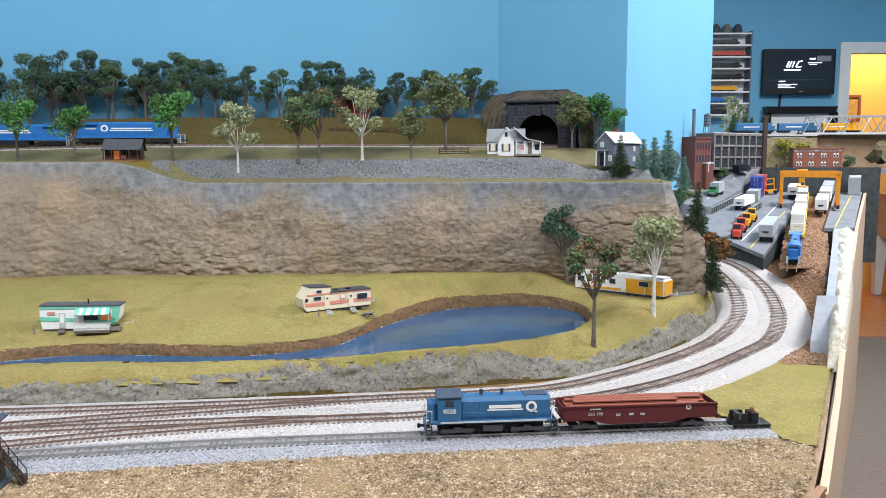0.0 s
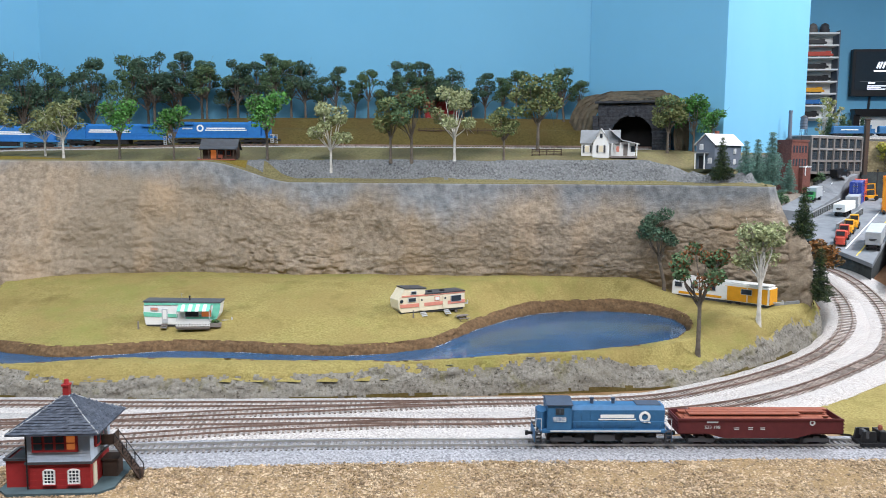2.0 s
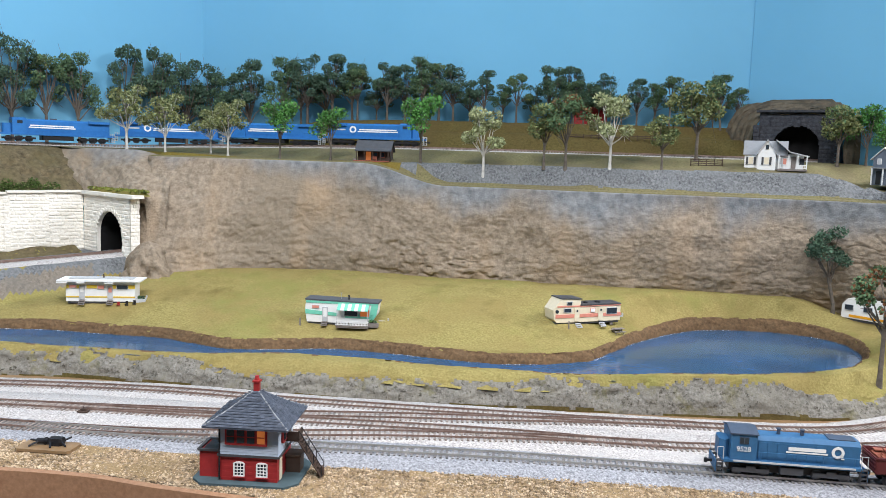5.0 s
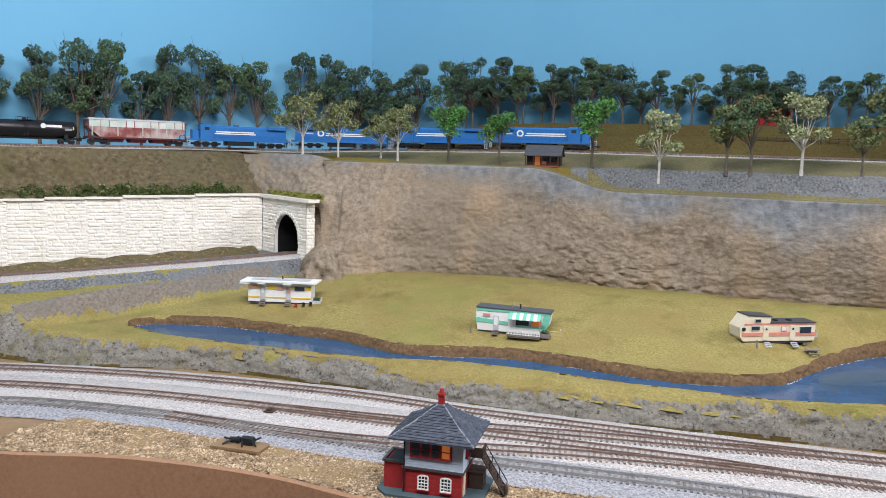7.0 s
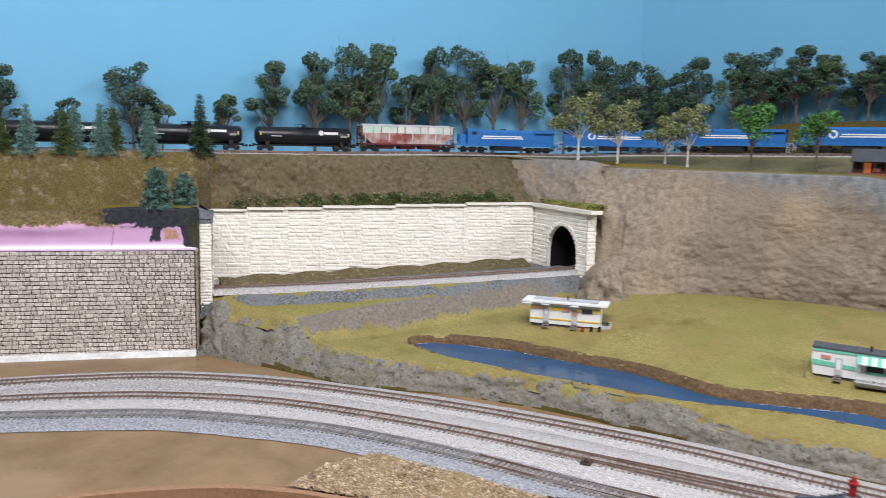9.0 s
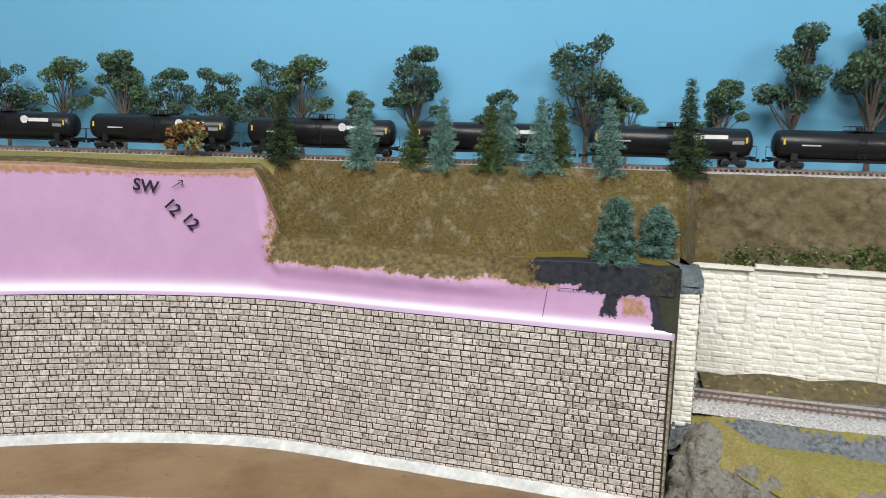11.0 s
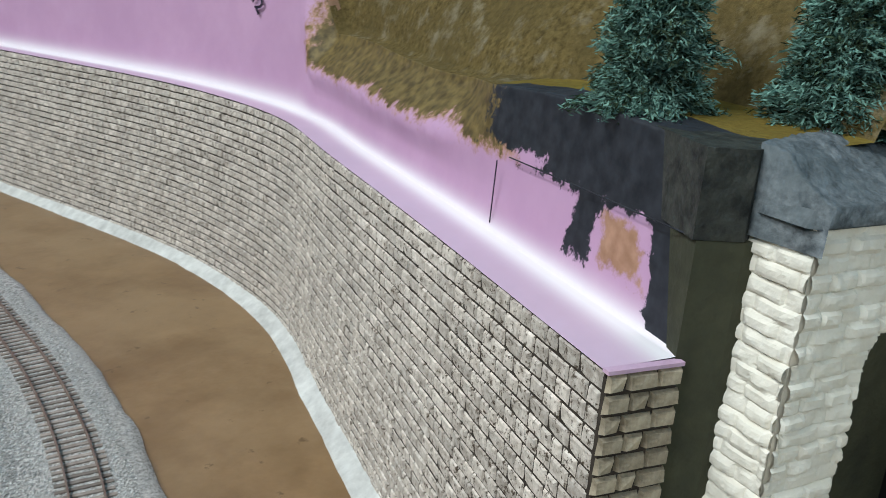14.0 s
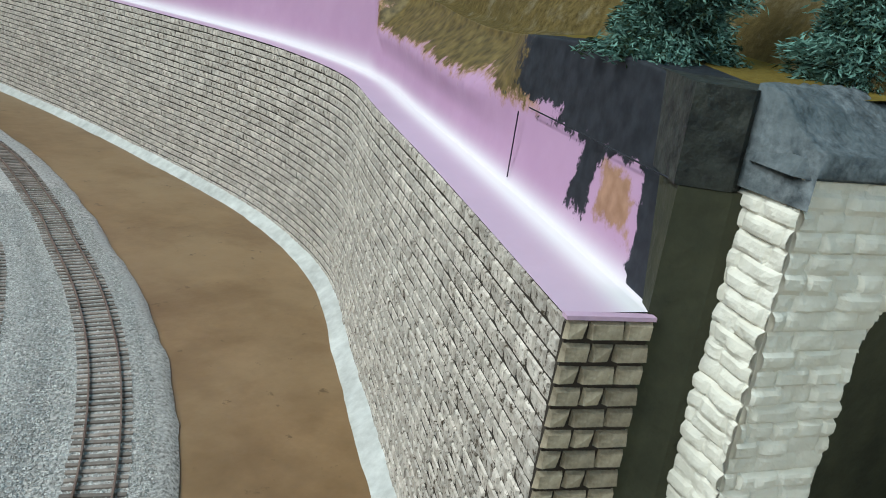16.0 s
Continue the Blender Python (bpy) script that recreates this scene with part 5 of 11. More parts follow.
part("arch_stones", vs_, M_CAST, pB)
cb = MB()
for i, (oa, ob_, za) in enumerate(((0.304, 0.397, 1.1955), (0.397, 0.490, 1.1950))):
    c = W(0.443, (oa + ob_) / 2)
    cb.box((*c, za), (ob_ - oa - 0.0006, 0.025, 0.006), math.degrees(math.atan2(N.y, N.x)), ch=0.001)
part("coping", cb, M_CAST, pB)
turf = solid("portal_turf", MB().box((*W(0.428, 0.397), 1.1995), (0.180, 0.030, 0.008), math.degrees(math.atan2(N.y, N.x)), ch=0.006, top=0.85), M_BRIGHT, "bright grass turf along the portal top", "turf", kind="structure")
PV = pose(-1.155, 1.460, 0, 0, 0, 4.4) @ pose(*W(0.448, 0.306), 0).inverted()
pB.matrix_basis = PV
turf.matrix_basis = PV
# ---- retaining wall between them, in stepped panels
rw = thing("retaining_wall", "cream cast stone retaining wall in nine stepped panels", "wall", kind="structure")
npan = 9
wa_, wb_ = Vector((*W(0.449, wall_offset(0.449)), 0)), Vector((*W(1.036, wall_offset(1.036)), 0))
wdir = (wb_ - wa_).normalized()
wnor = Vector((-wdir.y, wdir.x, 0))
if wnor.dot(n3) < 0:
    wnor = -wnor
wang = math.degrees(math.atan2(wdir.y, wdir.x))
wlen = (wb_ - wa_).length / npan
for i in range(npan):
    s_mid = 0.449 + (i + 0.5) * 0.587 / npan
    z0_ = 1.040 + float(bench_rise(s_mid))
    top = wall_top(s_mid) + (0.0012 if i % 2 else 0)
    org = wa_ + wdir * wlen * i + wnor * (0.0016 if i % 2 else 0.0)
    mb = MB()
    pillow_face(mb, (org.x, org.y, z0_), wdir, Zv, wnor, wlen, top - z0_, 0.0066, (0.012, 0.03), 0.0019, rng, None, 0.0013)
    c = org + wdir * wlen / 2 - wnor * 0.0055
    mb.box((c.x, c.y, (z0_ + top) / 2), (wlen, 0.0105, top - z0_ + 0.0008), wang)
    part("panel", mb, M_CAST, rw, smooth=False)
    part("coping", MB().box((c.x + wnor.x * 0.0028, c.y + wnor.y * 0.0028, top + 0.0018), (wlen * 0.998, 0.017, 0.0038), wang, ch=0.0008), M_CAST, rw)
    if i:
        po = org - wdir * 0.005 + wnor * (0.0008 if i % 2 else 0.0024)
        mb = MB()
        pillow_face(mb, (po.x, po.y, z0_), wdir, Zv, wnor, 0.010, top - z0_, 0.0066, (0.010, 0.016), 0.0014, rng, None, 0.0013)
        pc2 = po + wdir * 0.005 - wnor * 0.0044
        mb.box((pc2.x, pc2.y, (z0_ + top) / 2), (0.010, 0.008, top - z0_), wang)
        part("pilaster", mb, M_CAST, rw)
# weeds along its foot
rows = []
ss = np.linspace(0.47, 1.02, 300)
hb = 0.004 + 0.008 * np.abs(np.sin(ss * 38)) * (0.5 + fbm(ss, ss * 0, 20, 1)) + 0.004
for dd in np.linspace(0.044, 0.0015, 14):
    k = float(np.interp(dd, (0.0015, 0.009, 0.018, 0.032, 0.044), (0.95, 1.0, 0.85, 0.35, 0)))
    w = fbm(ss, ss * 0 + dd * 3, 60, 2) * 0.006 * (dd > 0.004)
    o = wall_offset(ss) + dd + w
    rows.append(np.column_stack([LC.x + U.x * ss + N.x * o, LC.y + U.y * ss + N.y * o, 1.0515 + bench_rise(ss) + hb * k + (w * 0.3 if k else -0.004)]))
mi_ = np.array([fbm(ss[:-1], ss[:-1] * 0 + j * 0.0037, 190, 3) > 0.24 for j in range(13)]).astype(int)
loft("weed_bank", rows, [M_SLOPE, M_BRIGHT], mi_, "dark earth bank with weed tufts at the wall foot", category="bank")
# rocky slope over the retaining wall
rows = []
ss = np.linspace(0.40, 1.085, 260)
ob0 = wall_offset(ss) - 0.006
for j in range(30):
    v = j / 29
    o = ob0 + (np.minimum(0.176, ob0 - 0.004) - ob0) * v
    w = (fbm(ss, ss * 0 + v * 0.12, 30, 1) * 0.020 + fbm(ss, ss * 0 + v * 0.12, 90, 2, 4) * 0.012) * math.sin(math.pi * (0.1 + 0.85 * v))
    z = wall_top(ss) - 0.004
    rows.append(np.column_stack([LC.x + U.x * ss + N.x * (o + w), LC.y + U.y * ss + N.y * (o + w), z + (1.2815 - z) * v ** 0.9 + 0.5 * w]))
rows.append(np.column_stack([LC.x + U.x * ss + N.x * 0.158, LC.y + U.y * ss + N.y * 0.158, np.full(len(ss), 1.2770)]))
mi_ = np.array([(ss[:-1] > 1.035 + 0.10 * fbm(ss[:-1], ss[:-1] * 0 + j * 0.006, 40, 1)) for j in range(30)]).astype(int)
loft("slope_over_wall", rows, [M_SLOPE, M_MOSS], mi_, "dark brown rocky slope above the retaining wall")
# turn of the mossy slope round the end of the hill
rows = []
hv = np.linspace(0, 1, len(HEDGE))
tx = np.array([W(1.03, 0.187 - 0.011 * v) for v in hv])
T2 = np.column_stack([tx, 1.178 + 0.105 * hv])
for k in range(16):
    f = k / 15
    p_ = HEDGE * (1 - f) + T2 * f
    w = (fbm(p_[:, 0], p_[:, 2], 40, 1) * 0.010 + fbm(p_[:, 0] + p_[:, 1], p_[:, 2], 110, 2) * 0.005) * math.sin(math.pi * f) * np.sin(np.pi * np.clip(hv, 0, 0.97))
    rows.append(np.column_stack([p_[:, 0] + N.x * w, p_[:, 1] + N.y * w, p_[:, 2]]))
mt_ = np.array([hv[:-1] * 0 + k for k in range(15)])
mt_ = (mt_ > 6 + 9 * np.array([fbm(hv[:-1] * 0.1, hv[:-1] * 0 + k * 0.006, 70, 1) for k in range(15)])).astype(int)
loft("slope_turn", rows, [M_MOSS, M_SLOPE], mt_, "mossy slope turning round the end of the hill")
# rounded shoulder where that slope meets the cliff
rows = []
a0, a1 = Vector(W(0.452, 0.270)), Vector(W(0.395, 0.530))
b0_, b1_2 = Vector(W(0.440, 0.170)), Vector(W(0.325, 0.430))
tt = np.linspace(0, 1, 90)
for j in range(40):
    v = j / 39
    px2 = (a0.x + (a1.x - a0.x) * tt) * (1 - v) + (b0_.x + (b1_2.x - b0_.x) * tt) * v
    py2 = (a0.y + (a1.y - a0.y) * tt) * (1 - v) + (b0_.y + (b1_2.y - b0_.y) * tt) * v
    w = (fbm(tt * 0.25, tt * 0 + v * 0.12, 16, 1, 5) * 0.030 + fbm(tt * 0.25, tt * 0 + v * 0.12, 70, 2, 4) * 0.010) * math.sin(math.pi * min(1, v + 0.06)) - 0.042 * smoothstep(0.66, 1.0, tt)
    rows.append(np.column_stack([px2 + w * 0.5, py2 - w * 0.8, 1.188 + (1.281 - 1.188) * v ** 0.8 + w * 0.3 + deck_lift(px2, py2) * v]))
heap = []
for j in range(18):
    v = j / 17
    rr_ = 0.060 * (1 - v) ** 0.55 + 0.0005
    w = 1 + fbm(np.cos(th) * 0.03 + 7, np.sin(th) * 0.03 + v * 0.06, 40, 1) * 1.3 + fbm(np.cos(th) * 0.03, np.sin(th) * 0.03 + v * 0.06, 120, 2) * 0.7
    w[-1] = w[0]
    heap.append(np.column_stack([-0.963 + rr_ * w * np.cos(th), 1.384 + rr_ * w * np.sin(th) * 0.8, np.full(len(th), 1.020 + 0.096 * v)]))
loft("rock_heap", heap, [M_CLIFF], None, "brown plaster rock heap against the portal's jamb")
skirt = rows[0].copy()
skirt[:, 0] -= 0.006 * smoothstep(0.77, 0.86, tt)
skirt[:, 2] -= 0.004 + 0.125 * smoothstep(0.77, 0.86, tt)
rows.insert(0, skirt)
loft("slope_shoulder", rows, [M_CLIFF], None, "brown rock shoulder over the cliff portal")

# ---------------------------------------------------------------- foliage
def leaf_mat(name, c, v=0.35):
    return mat(name, tuple(x * (1 - v) for x in c), tuple(x * (1 + v) for x in c), 90, 0.9, isl=0.35, spec=0.1)


L_DARK = leaf_mat("foliage_dark_green", (0.070, 0.118, 0.078))
L_MID = leaf_mat("foliage_mid_green", (0.092, 0.150, 0.075))
L_BRIGHT = leaf_mat("foliage_bright_green", (0.075, 0.21, 0.05))
L_PALE = leaf_mat("foliage_pale_green", (0.32, 0.35, 0.19))
L_OLIVE = leaf_mat("foliage_olive", (0.17, 0.19, 0.08))
L_BROWN = leaf_mat("foliage_brown", (0.13, 0.085, 0.04))
L_ORANGE = leaf_mat("foliage_orange", (0.27, 0.12, 0.042))
L_RUST = leaf_mat("foliage_rust", (0.185, 0.085, 0.04))
L_SPRUCE = leaf_mat("spruce_blue_green", (0.135, 0.245, 0.205), 0.4)
L_FIR = leaf_mat("fir_dark_green", (0.035, 0.055, 0.032), 0.4)
L_CEDAR = leaf_mat("cedar_green", (0.075, 0.105, 0.035), 0.4)
M_TRUNK = mat("bark_grey_brown", (0.075, 0.062, 0.05), (0.16, 0.135, 0.11), 150, 0.95, bump=0.8, bscale=300)
M_BIRCH = mat("bark_pale", (0.40, 0.38, 0.34), (0.66, 0.63, 0.58), 120, 0.9, bump=0.5, bscale=250)


def leaf_quads(rng, centres, radii, count, size, squash=0.75):
    """Leaf blades scattered through clumps, most of them near the clump's skin."""
    c = np.repeat(centres, count, 0)
    r = np.repeat(radii, count)
    d = rng.normal(size=c.shape)
    d /= np.linalg.norm(d, axis=1)[:, None]
    p = c + d * (r * rng.uniform(0.35, 1.0, len(r)) ** 0.6)[:, None] * np.array([1, 1, squash])
    a = rng.normal(size=c.shape)
    a /= np.linalg.norm(a, axis=1)[:, None]
    b = np.cross(a, rng.normal(size=c.shape))
    b /= np.linalg.norm(b, axis=1)[:, None] + 1e-9
    s = size * rng.uniform(0.6, 1.35, len(r))[:, None]
    V = np.stack([p - a * s, p + b * s * 0.62, p + a * s, p - b * s * 0.62], 1).reshape(-1, 3)
    F = np.arange(len(V)).reshape(-1, 4)
    return V, F


def crown_mesh(name, V, F, mats, share, rng):
    me = bpy.data.meshes.new(name)
    me.from_pydata(V.tolist(), [], F.tolist())
    for m in mats:
        me.materials.append(m)
    if len(mats) > 1:
        # sprays of some thirty leaves share a colour
        tone = np.repeat(rng.random(len(F) // 30 + 1), 30)[:len(F)] * 0.8 + rng.random(len(F)) * 0.2
        me.polygons.foreach_set("material_index", (tone < share).astype(int))
    me.update()
    return me


def broadleaf(name, label, h, spread, mats, bark, seed, forks=5, clumps=11, leaf=0.0032, per=95, bare=0.36, share=0.25, lean=0.0, group="", crad=0.2):
    """A tree: tapered trunk, limbs, twigs and a crown of leaf clumps. Its base is at the origin."""
    rng = np.random.default_rng(seed)
    t = thing(name, label, "tree", group=group)
    tr = MB()
    fork = h * bare * rng.uniform(0.72, 0.98)
    top = Vector((lean * h, 0, fork))
    tr.cyl((0, 0, -0.003), (0, 0, fork * 0.25), h * 0.030, h * 0.020, 8, False)
    tr.cyl((0, 0, fork * 0.25), top, h * 0.020, h * 0.016, 8, False)
    cs, rs = [], []
    for i in range(clumps):
        a = 2 * math.pi * i / clumps * 1.9 + rng.uniform(-0.5, 0.5)
        lev = rng.uniform(0, 1)
        rad = spread * 0.5 * math.sqrt(rng.uniform(0.08, 1)) * (1 - 0.45 * lev)
        z = h * (bare + 0.06 + (0.94 - bare - 0.08) * lev)
        cs.append((lean * h * 1.3 + rad * math.cos(a), rad * math.sin(a), z))
        rs.append(spread * crad * rng.uniform(0.75, 1.2))
    for i, c in enumerate(cs):
        mid = top.lerp(Vector(c), 0.5) + Vector((rng.normal() * 0.02 * h, rng.normal() * 0.02 * h, -0.01 * h))
        st = top if i % 2 else Vector((top.x * 0.6, 0, fork * rng.uniform(0.75, 1.0)))
        tr.cyl(st, mid, h * 0.0095, h * 0.006, 5, False)
        tr.cyl(mid, c, h * 0.006, h * 0.0025, 5, False)
        for _ in range(2):
            e = Vector(c) + Vector(rng.normal(size=3) * rs[i] * 0.7)
            tr.cyl(mid.lerp(Vector(c), 0.5), e, h * 0.003, h * 0.0012, 4, False)
    part("trunk", tr, bark, t, smooth=True)
    V, F = leaf_quads(rng, np.array(cs), np.array(rs), per, leaf)
    cr = new("crown", crown_mesh("crown", V, F, mats, share, rng))
    cr.parent = t
    return t


def conifer(name, label, h, spread, mats, seed, dense=1.0, leaf=0.0026, group="", power=0.9, tiers=None):
    """A conifer of drooping tufted boughs in whorls."""
    rng = np.random.default_rng(seed)
    t = thing(name, label, "conifer", group=group)
    tr = MB().cyl((0, 0, -0.003), (0, 0, h * 0.96), h * 0.018, h * 0.003, 7)
    tiers = tiers or max(9, int(h / 0.0075))
    ps, sz = [], []
    for k in range(tiers):
        f = (k + 0.3) / tiers
        z = h * (0.05 + 0.93 * f)
        R_ = spread * 0.5 * (1 - f) ** power * rng.uniform(0.72, 1.16) + 0.0015
        nb_ = max(4, int((5 + 7 * (1 - f)) * dense))
        a0 = rng.uniform(0, 6.28)
        for i in range(nb_):
            a = a0 + 6.283 * i / nb_ + rng.normal() * 0.12
            rr = R_ * rng.uniform(0.75, 1.12)
            e = Vector((rr * math.cos(a), rr * math.sin(a), z - rr * 0.28 + rng.normal() * h * 0.006))
            tr.cyl((0, 0, z), e, h * 0.004, h * 0.0012, 4, False)
            m = max(3, int(rr / leaf * 1.3 * dense))
            for j in range(m):
                g = (j + 0.6) / m
                p = Vector((0, 0, z)).lerp(e, g)
                for _ in range(8 if leaf > 0.002 else 12):
                    ps.append(p + Vector(rng.normal(size=3) * leaf * (0.9 + 0.6 * (1 - g))))
                    sz.append((math.cos(a), math.sin(a)))
    wide = 0.36 if leaf > 0.002 else 0.22
    ps, sz = np.array(ps), np.array(sz)
    a = np.column_stack([sz[:, 0], sz[:, 1], np.full(len(sz), -0.15)]) + rng.normal(size=ps.shape) * 0.55
    a /= np.linalg.norm(a, axis=1)[:, None]
    b = np.cross(a, rng.normal(size=ps.shape))
    b /= np.linalg.norm(b, axis=1)[:, None]
    s = leaf * rng.uniform(0.6, 1.3, len(ps))[:, None]
    V = np.stack([ps - a * s, ps + b * s * wide, ps + a * s, ps - b * s * wide], 1).reshape(-1, 3)
    part("trunk", tr, M_TRUNK, t)
    cr = new("crown", crown_mesh("crown", V, np.arange(len(V)).reshape(-1, 4), mats, 0.3, rng))
    cr.parent = t
    return t


def plant(src, x, y, z, k=1.0, rz=0.0, first=False, kx=None):
    m = pose(x, y, z, 0, 0, rz) @ Matrix.Diagonal((kx or k, kx or k, k, 1))
    if first:
        src.matrix_basis = m
        return src
    ob = copy_thing(src, m)
    ob.matrix_basis = m
    return ob


# backdrop woods: five kinds, set along both walls
woods = [
    broadleaf("backdrop_tree", "tall dark green model tree against the backdrop", 0.17, 0.10, [L_DARK, L_MID], M_TRUNK, 11, group="backdrop trees", clumps=21, leaf=0.0022, per=235, crad=0.155, bare=0.38),
    broadleaf("backdrop_tree", "tall dark green model tree against the backdrop", 0.17, 0.085, [L_DARK, L_DARK], M_TRUNK, 12, group="backdrop trees", clumps=18, leaf=0.0022, per=235, crad=0.16, bare=0.38),
    broadleaf("backdrop_tree", "tall dull green model tree against the backdrop", 0.17, 0.095, [L_MID, L_DARK], M_TRUNK, 13, group="backdrop trees", leaf=0.0022, per=235, crad=0.155, bare=0.40, clumps=19, lean=0.04),
    broadleaf("backdrop_tree", "tall sparse green model tree against the backdrop", 0.17, 0.09, [L_MID, L_OLIVE], M_TRUNK, 14, group="backdrop trees", clumps=15, bare=0.42, per=210, leaf=0.0022, crad=0.16),
    broadleaf("backdrop_tree", "tall dark green model tree against the backdrop", 0.17, 0.11, [L_DARK, L_OLIVE], M_TRUNK, 15, group="backdrop trees", clumps=20, leaf=0.0022, per=235, bare=0.36, crad=0.155, share=0.1),
]
rt = random.Random(5)
spots = []
for x, zt in ((-0.225, 1.462), (-0.195, 1.45), (-1.16, 1.49), (-1.10, 1.47), (-1.03, 1.50), (-0.95, 1.503), (-0.886, 1.509), (-0.817, 1.513), (-0.755, 1.478), (-0.684, 1.496), (-0.601, 1.506), (-0.526, 1.49), (-0.45, 1.48), (-0.375, 1.471), (-0.298, 1.492), (-0.248, 1.458), (-0.178, 1.471), (-0.109, 1.467), (-0.039, 1.47), (0.018, 1.433), (0.068, 1.474)):
    spots.append((x, 1.925 + rt.uniform(-0.012, 0.012), zt))
    if x > -1.0:
        spots.append((x + 0.036, 1.955, zt - rt.uniform(0.0, 0.035)))
for s, zt in ((0.08, 1.492), (0.15, 1.515), (0.23, 1.512), (0.34, 1.48), (0.41, 1.47), (0.48, 1.502), (0.55, 1.50), (0.61, 1.44), (0.68, 1.494), (0.71, 1.43), (0.74, 1.49), (0.81, 1.473), (0.90, 1.452), (0.985, 1.385), (1.10, 1.365), (1.15, 1.432), (1.26, 1.371), (1.37, 1.422), (1.45, 1.364), (1.52, 1.406), (1.57, 1.40), (1.64, 1.391), (1.70, 1.39), (1.78, 1.41), (1.86, 1.40), (1.95, 1.39)):
    x, y = W(s, 0.045 + rt.uniform(-0.008, 0.01))
    spots.append((x, y, zt))
for i, (x, y, zt) in enumerate(spots):
    zb = height(DECKG, x, y) - 0.004
    src = woods[i % 5] if i >= 5 else woods[i]
    k = max(0.42, (zt - zb) / 0.156)
    plant(src, x, y, zb, k, rt.uniform(0, 360), i < 5, kx=min(k * 1.05, 0.85 + 0.15 * k))

# trees along the deck's front
g1 = broadleaf("green_tree", "bright green model tree with several stems", 0.11, 0.085, [L_BRIGHT, L_MID], M_TRUNK, 21, clumps=11, bare=0.42, leaf=0.0024, per=200, group="deck trees")
b1 = broadleaf("birch_tree", "pale-leaved white-barked model birch", 0.115, 0.065, [L_PALE, L_OLIVE], M_BIRCH, 22, clumps=12, bare=0.40, group="deck trees", leaf=0.0023, per=190)
o1 = broadleaf("olive_tree", "olive green model tree with a dark trunk", 0.105, 0.07, [L_OLIVE, L_MID], M_TRUNK, 23, clumps=10, bare=0.40, group="deck trees", leaf=0.0023, per=190)
d1 = broadleaf("brown_green_tree", "green and brown model tree with a dark trunk", 0.11, 0.075, [L_MID, L_BROWN], M_TRUNK, 24, clumps=11, bare=0.42, group="deck trees", leaf=0.0023, per=190)
a1 = broadleaf("aspen_tree", "pale-trunked model aspen with olive leaves", 0.13, 0.095, [L_OLIVE, L_PALE], M_BIRCH, 25, clumps=11, bare=0.45, group="deck trees", leaf=0.0025, per=200)
seen = set()
for src, x, y, h in ((g1, -0.795, 1.575, 0.100), (g1, -0.692, 1.585, 0.088), (g1, -0.512, 1.595, 0.112), (b1, -0.389, 1.598, 0.115), (o1, -0.275, 1.60, 0.105), (d1, -0.235, 1.60, 0.118), (b1, -0.154, 1.603, 0.120),
                     (o1, -0.062, 1.61, 0.090), (o1, 0.004, 1.70, 0.135), (a1, -1.10, 1.52, 0.135), (a1, -1.03, 1.545, 0.127), (a1, -0.905, 1.57, 0.118), (a1, -0.96, 1.60, 0.10), (o1, 0.268, 1.765, 0.105), (g1, 0.325, 1.79, 0.10), (g1, 0.355, 1.775, 0.075)):
    z = height(DECKG, x, y) - 0.003
    k = (1.0 if src is a1 else 1.2) * h / {g1: 0.11, b1: 0.115, o1: 0.105, d1: 0.11, a1: 0.13}[src]
    plant(src, x, y, z, k, 0 if src is a1 else rt.uniform(0, 360), src not in seen)
    seen.add(src)

# conifers along the deck edge over the hill, and the two on the ledge
sp = conifer("blue_spruce", "narrow blue-green model spruce", 0.085, 0.046, [L_SPRUCE, L_SPRUCE], 31, group="deck conifers", leaf=0.0017)
fi = conifer("dark_fir", "narrow dark green model fir", 0.09, 0.048, [L_FIR, L_CEDAR], 32, group="deck conifers", leaf=0.0017)
ce = conifer("cedar", "narrow olive green model cedar", 0.07, 0.042, [L_CEDAR, L_MID], 33, group="deck conifers", leaf=0.0017)
seen = set()
for src, s, o, h in ((fi, 1.505, 0.180, 0.090), (sp, 1.41, 0.178, 0.088), (ce, 1.35, 0.175, 0.060), (sp, 1.315, 0.178, 0.082), (ce, 1.262, 0.183, 0.075), (sp, 1.245, 0.165, 0.085), (sp, 1.205, 0.186, 0.086), (ce, 1.185, 0.165, 0.082), (sp, 1.13, 0.180, 0.086), (fi, 1.045, 0.176, 0.110)):
    x, y = W(s, o)
    k = h / {sp: 0.085, fi: 0.09, ce: 0.07}[src]
    plant(src, x, y, 1.2775, k, rt.uniform(0, 360), src not in seen, kx=1.0 + 0.3 * (k - 1))
    seen.add(src)
bsh = broadleaf("autumn_bush", "small orange and green model bush by the track", 0.05, 0.05, [L_ORANGE, L_OLIVE], M_TRUNK, 41, clumps=9, bare=0.3, share=0.5, leaf=0.0028)
plant(bsh, *W(1.625, 0.172), 1.276, 1.0, 0, True)
l1 = conifer("ledge_spruce", "bushy blue-green model spruce on the ledge", 0.060, 0.040, [L_SPRUCE, L_FIR], 51, 1.7, 0.0013, "ledge spruces", 0.26, 13)
l2 = conifer("ledge_spruce", "short wide blue-green model spruce on the ledge", 0.048, 0.040, [L_SPRUCE, L_FIR], 52, 1.7, 0.0013, "ledge spruces", 0.34, 11)
plant(l1, -1.513, 0.884, 1.197, 1.08, 20, True)
plant(l2, -1.522, 0.942, 1.197, 1.12, 80, True)
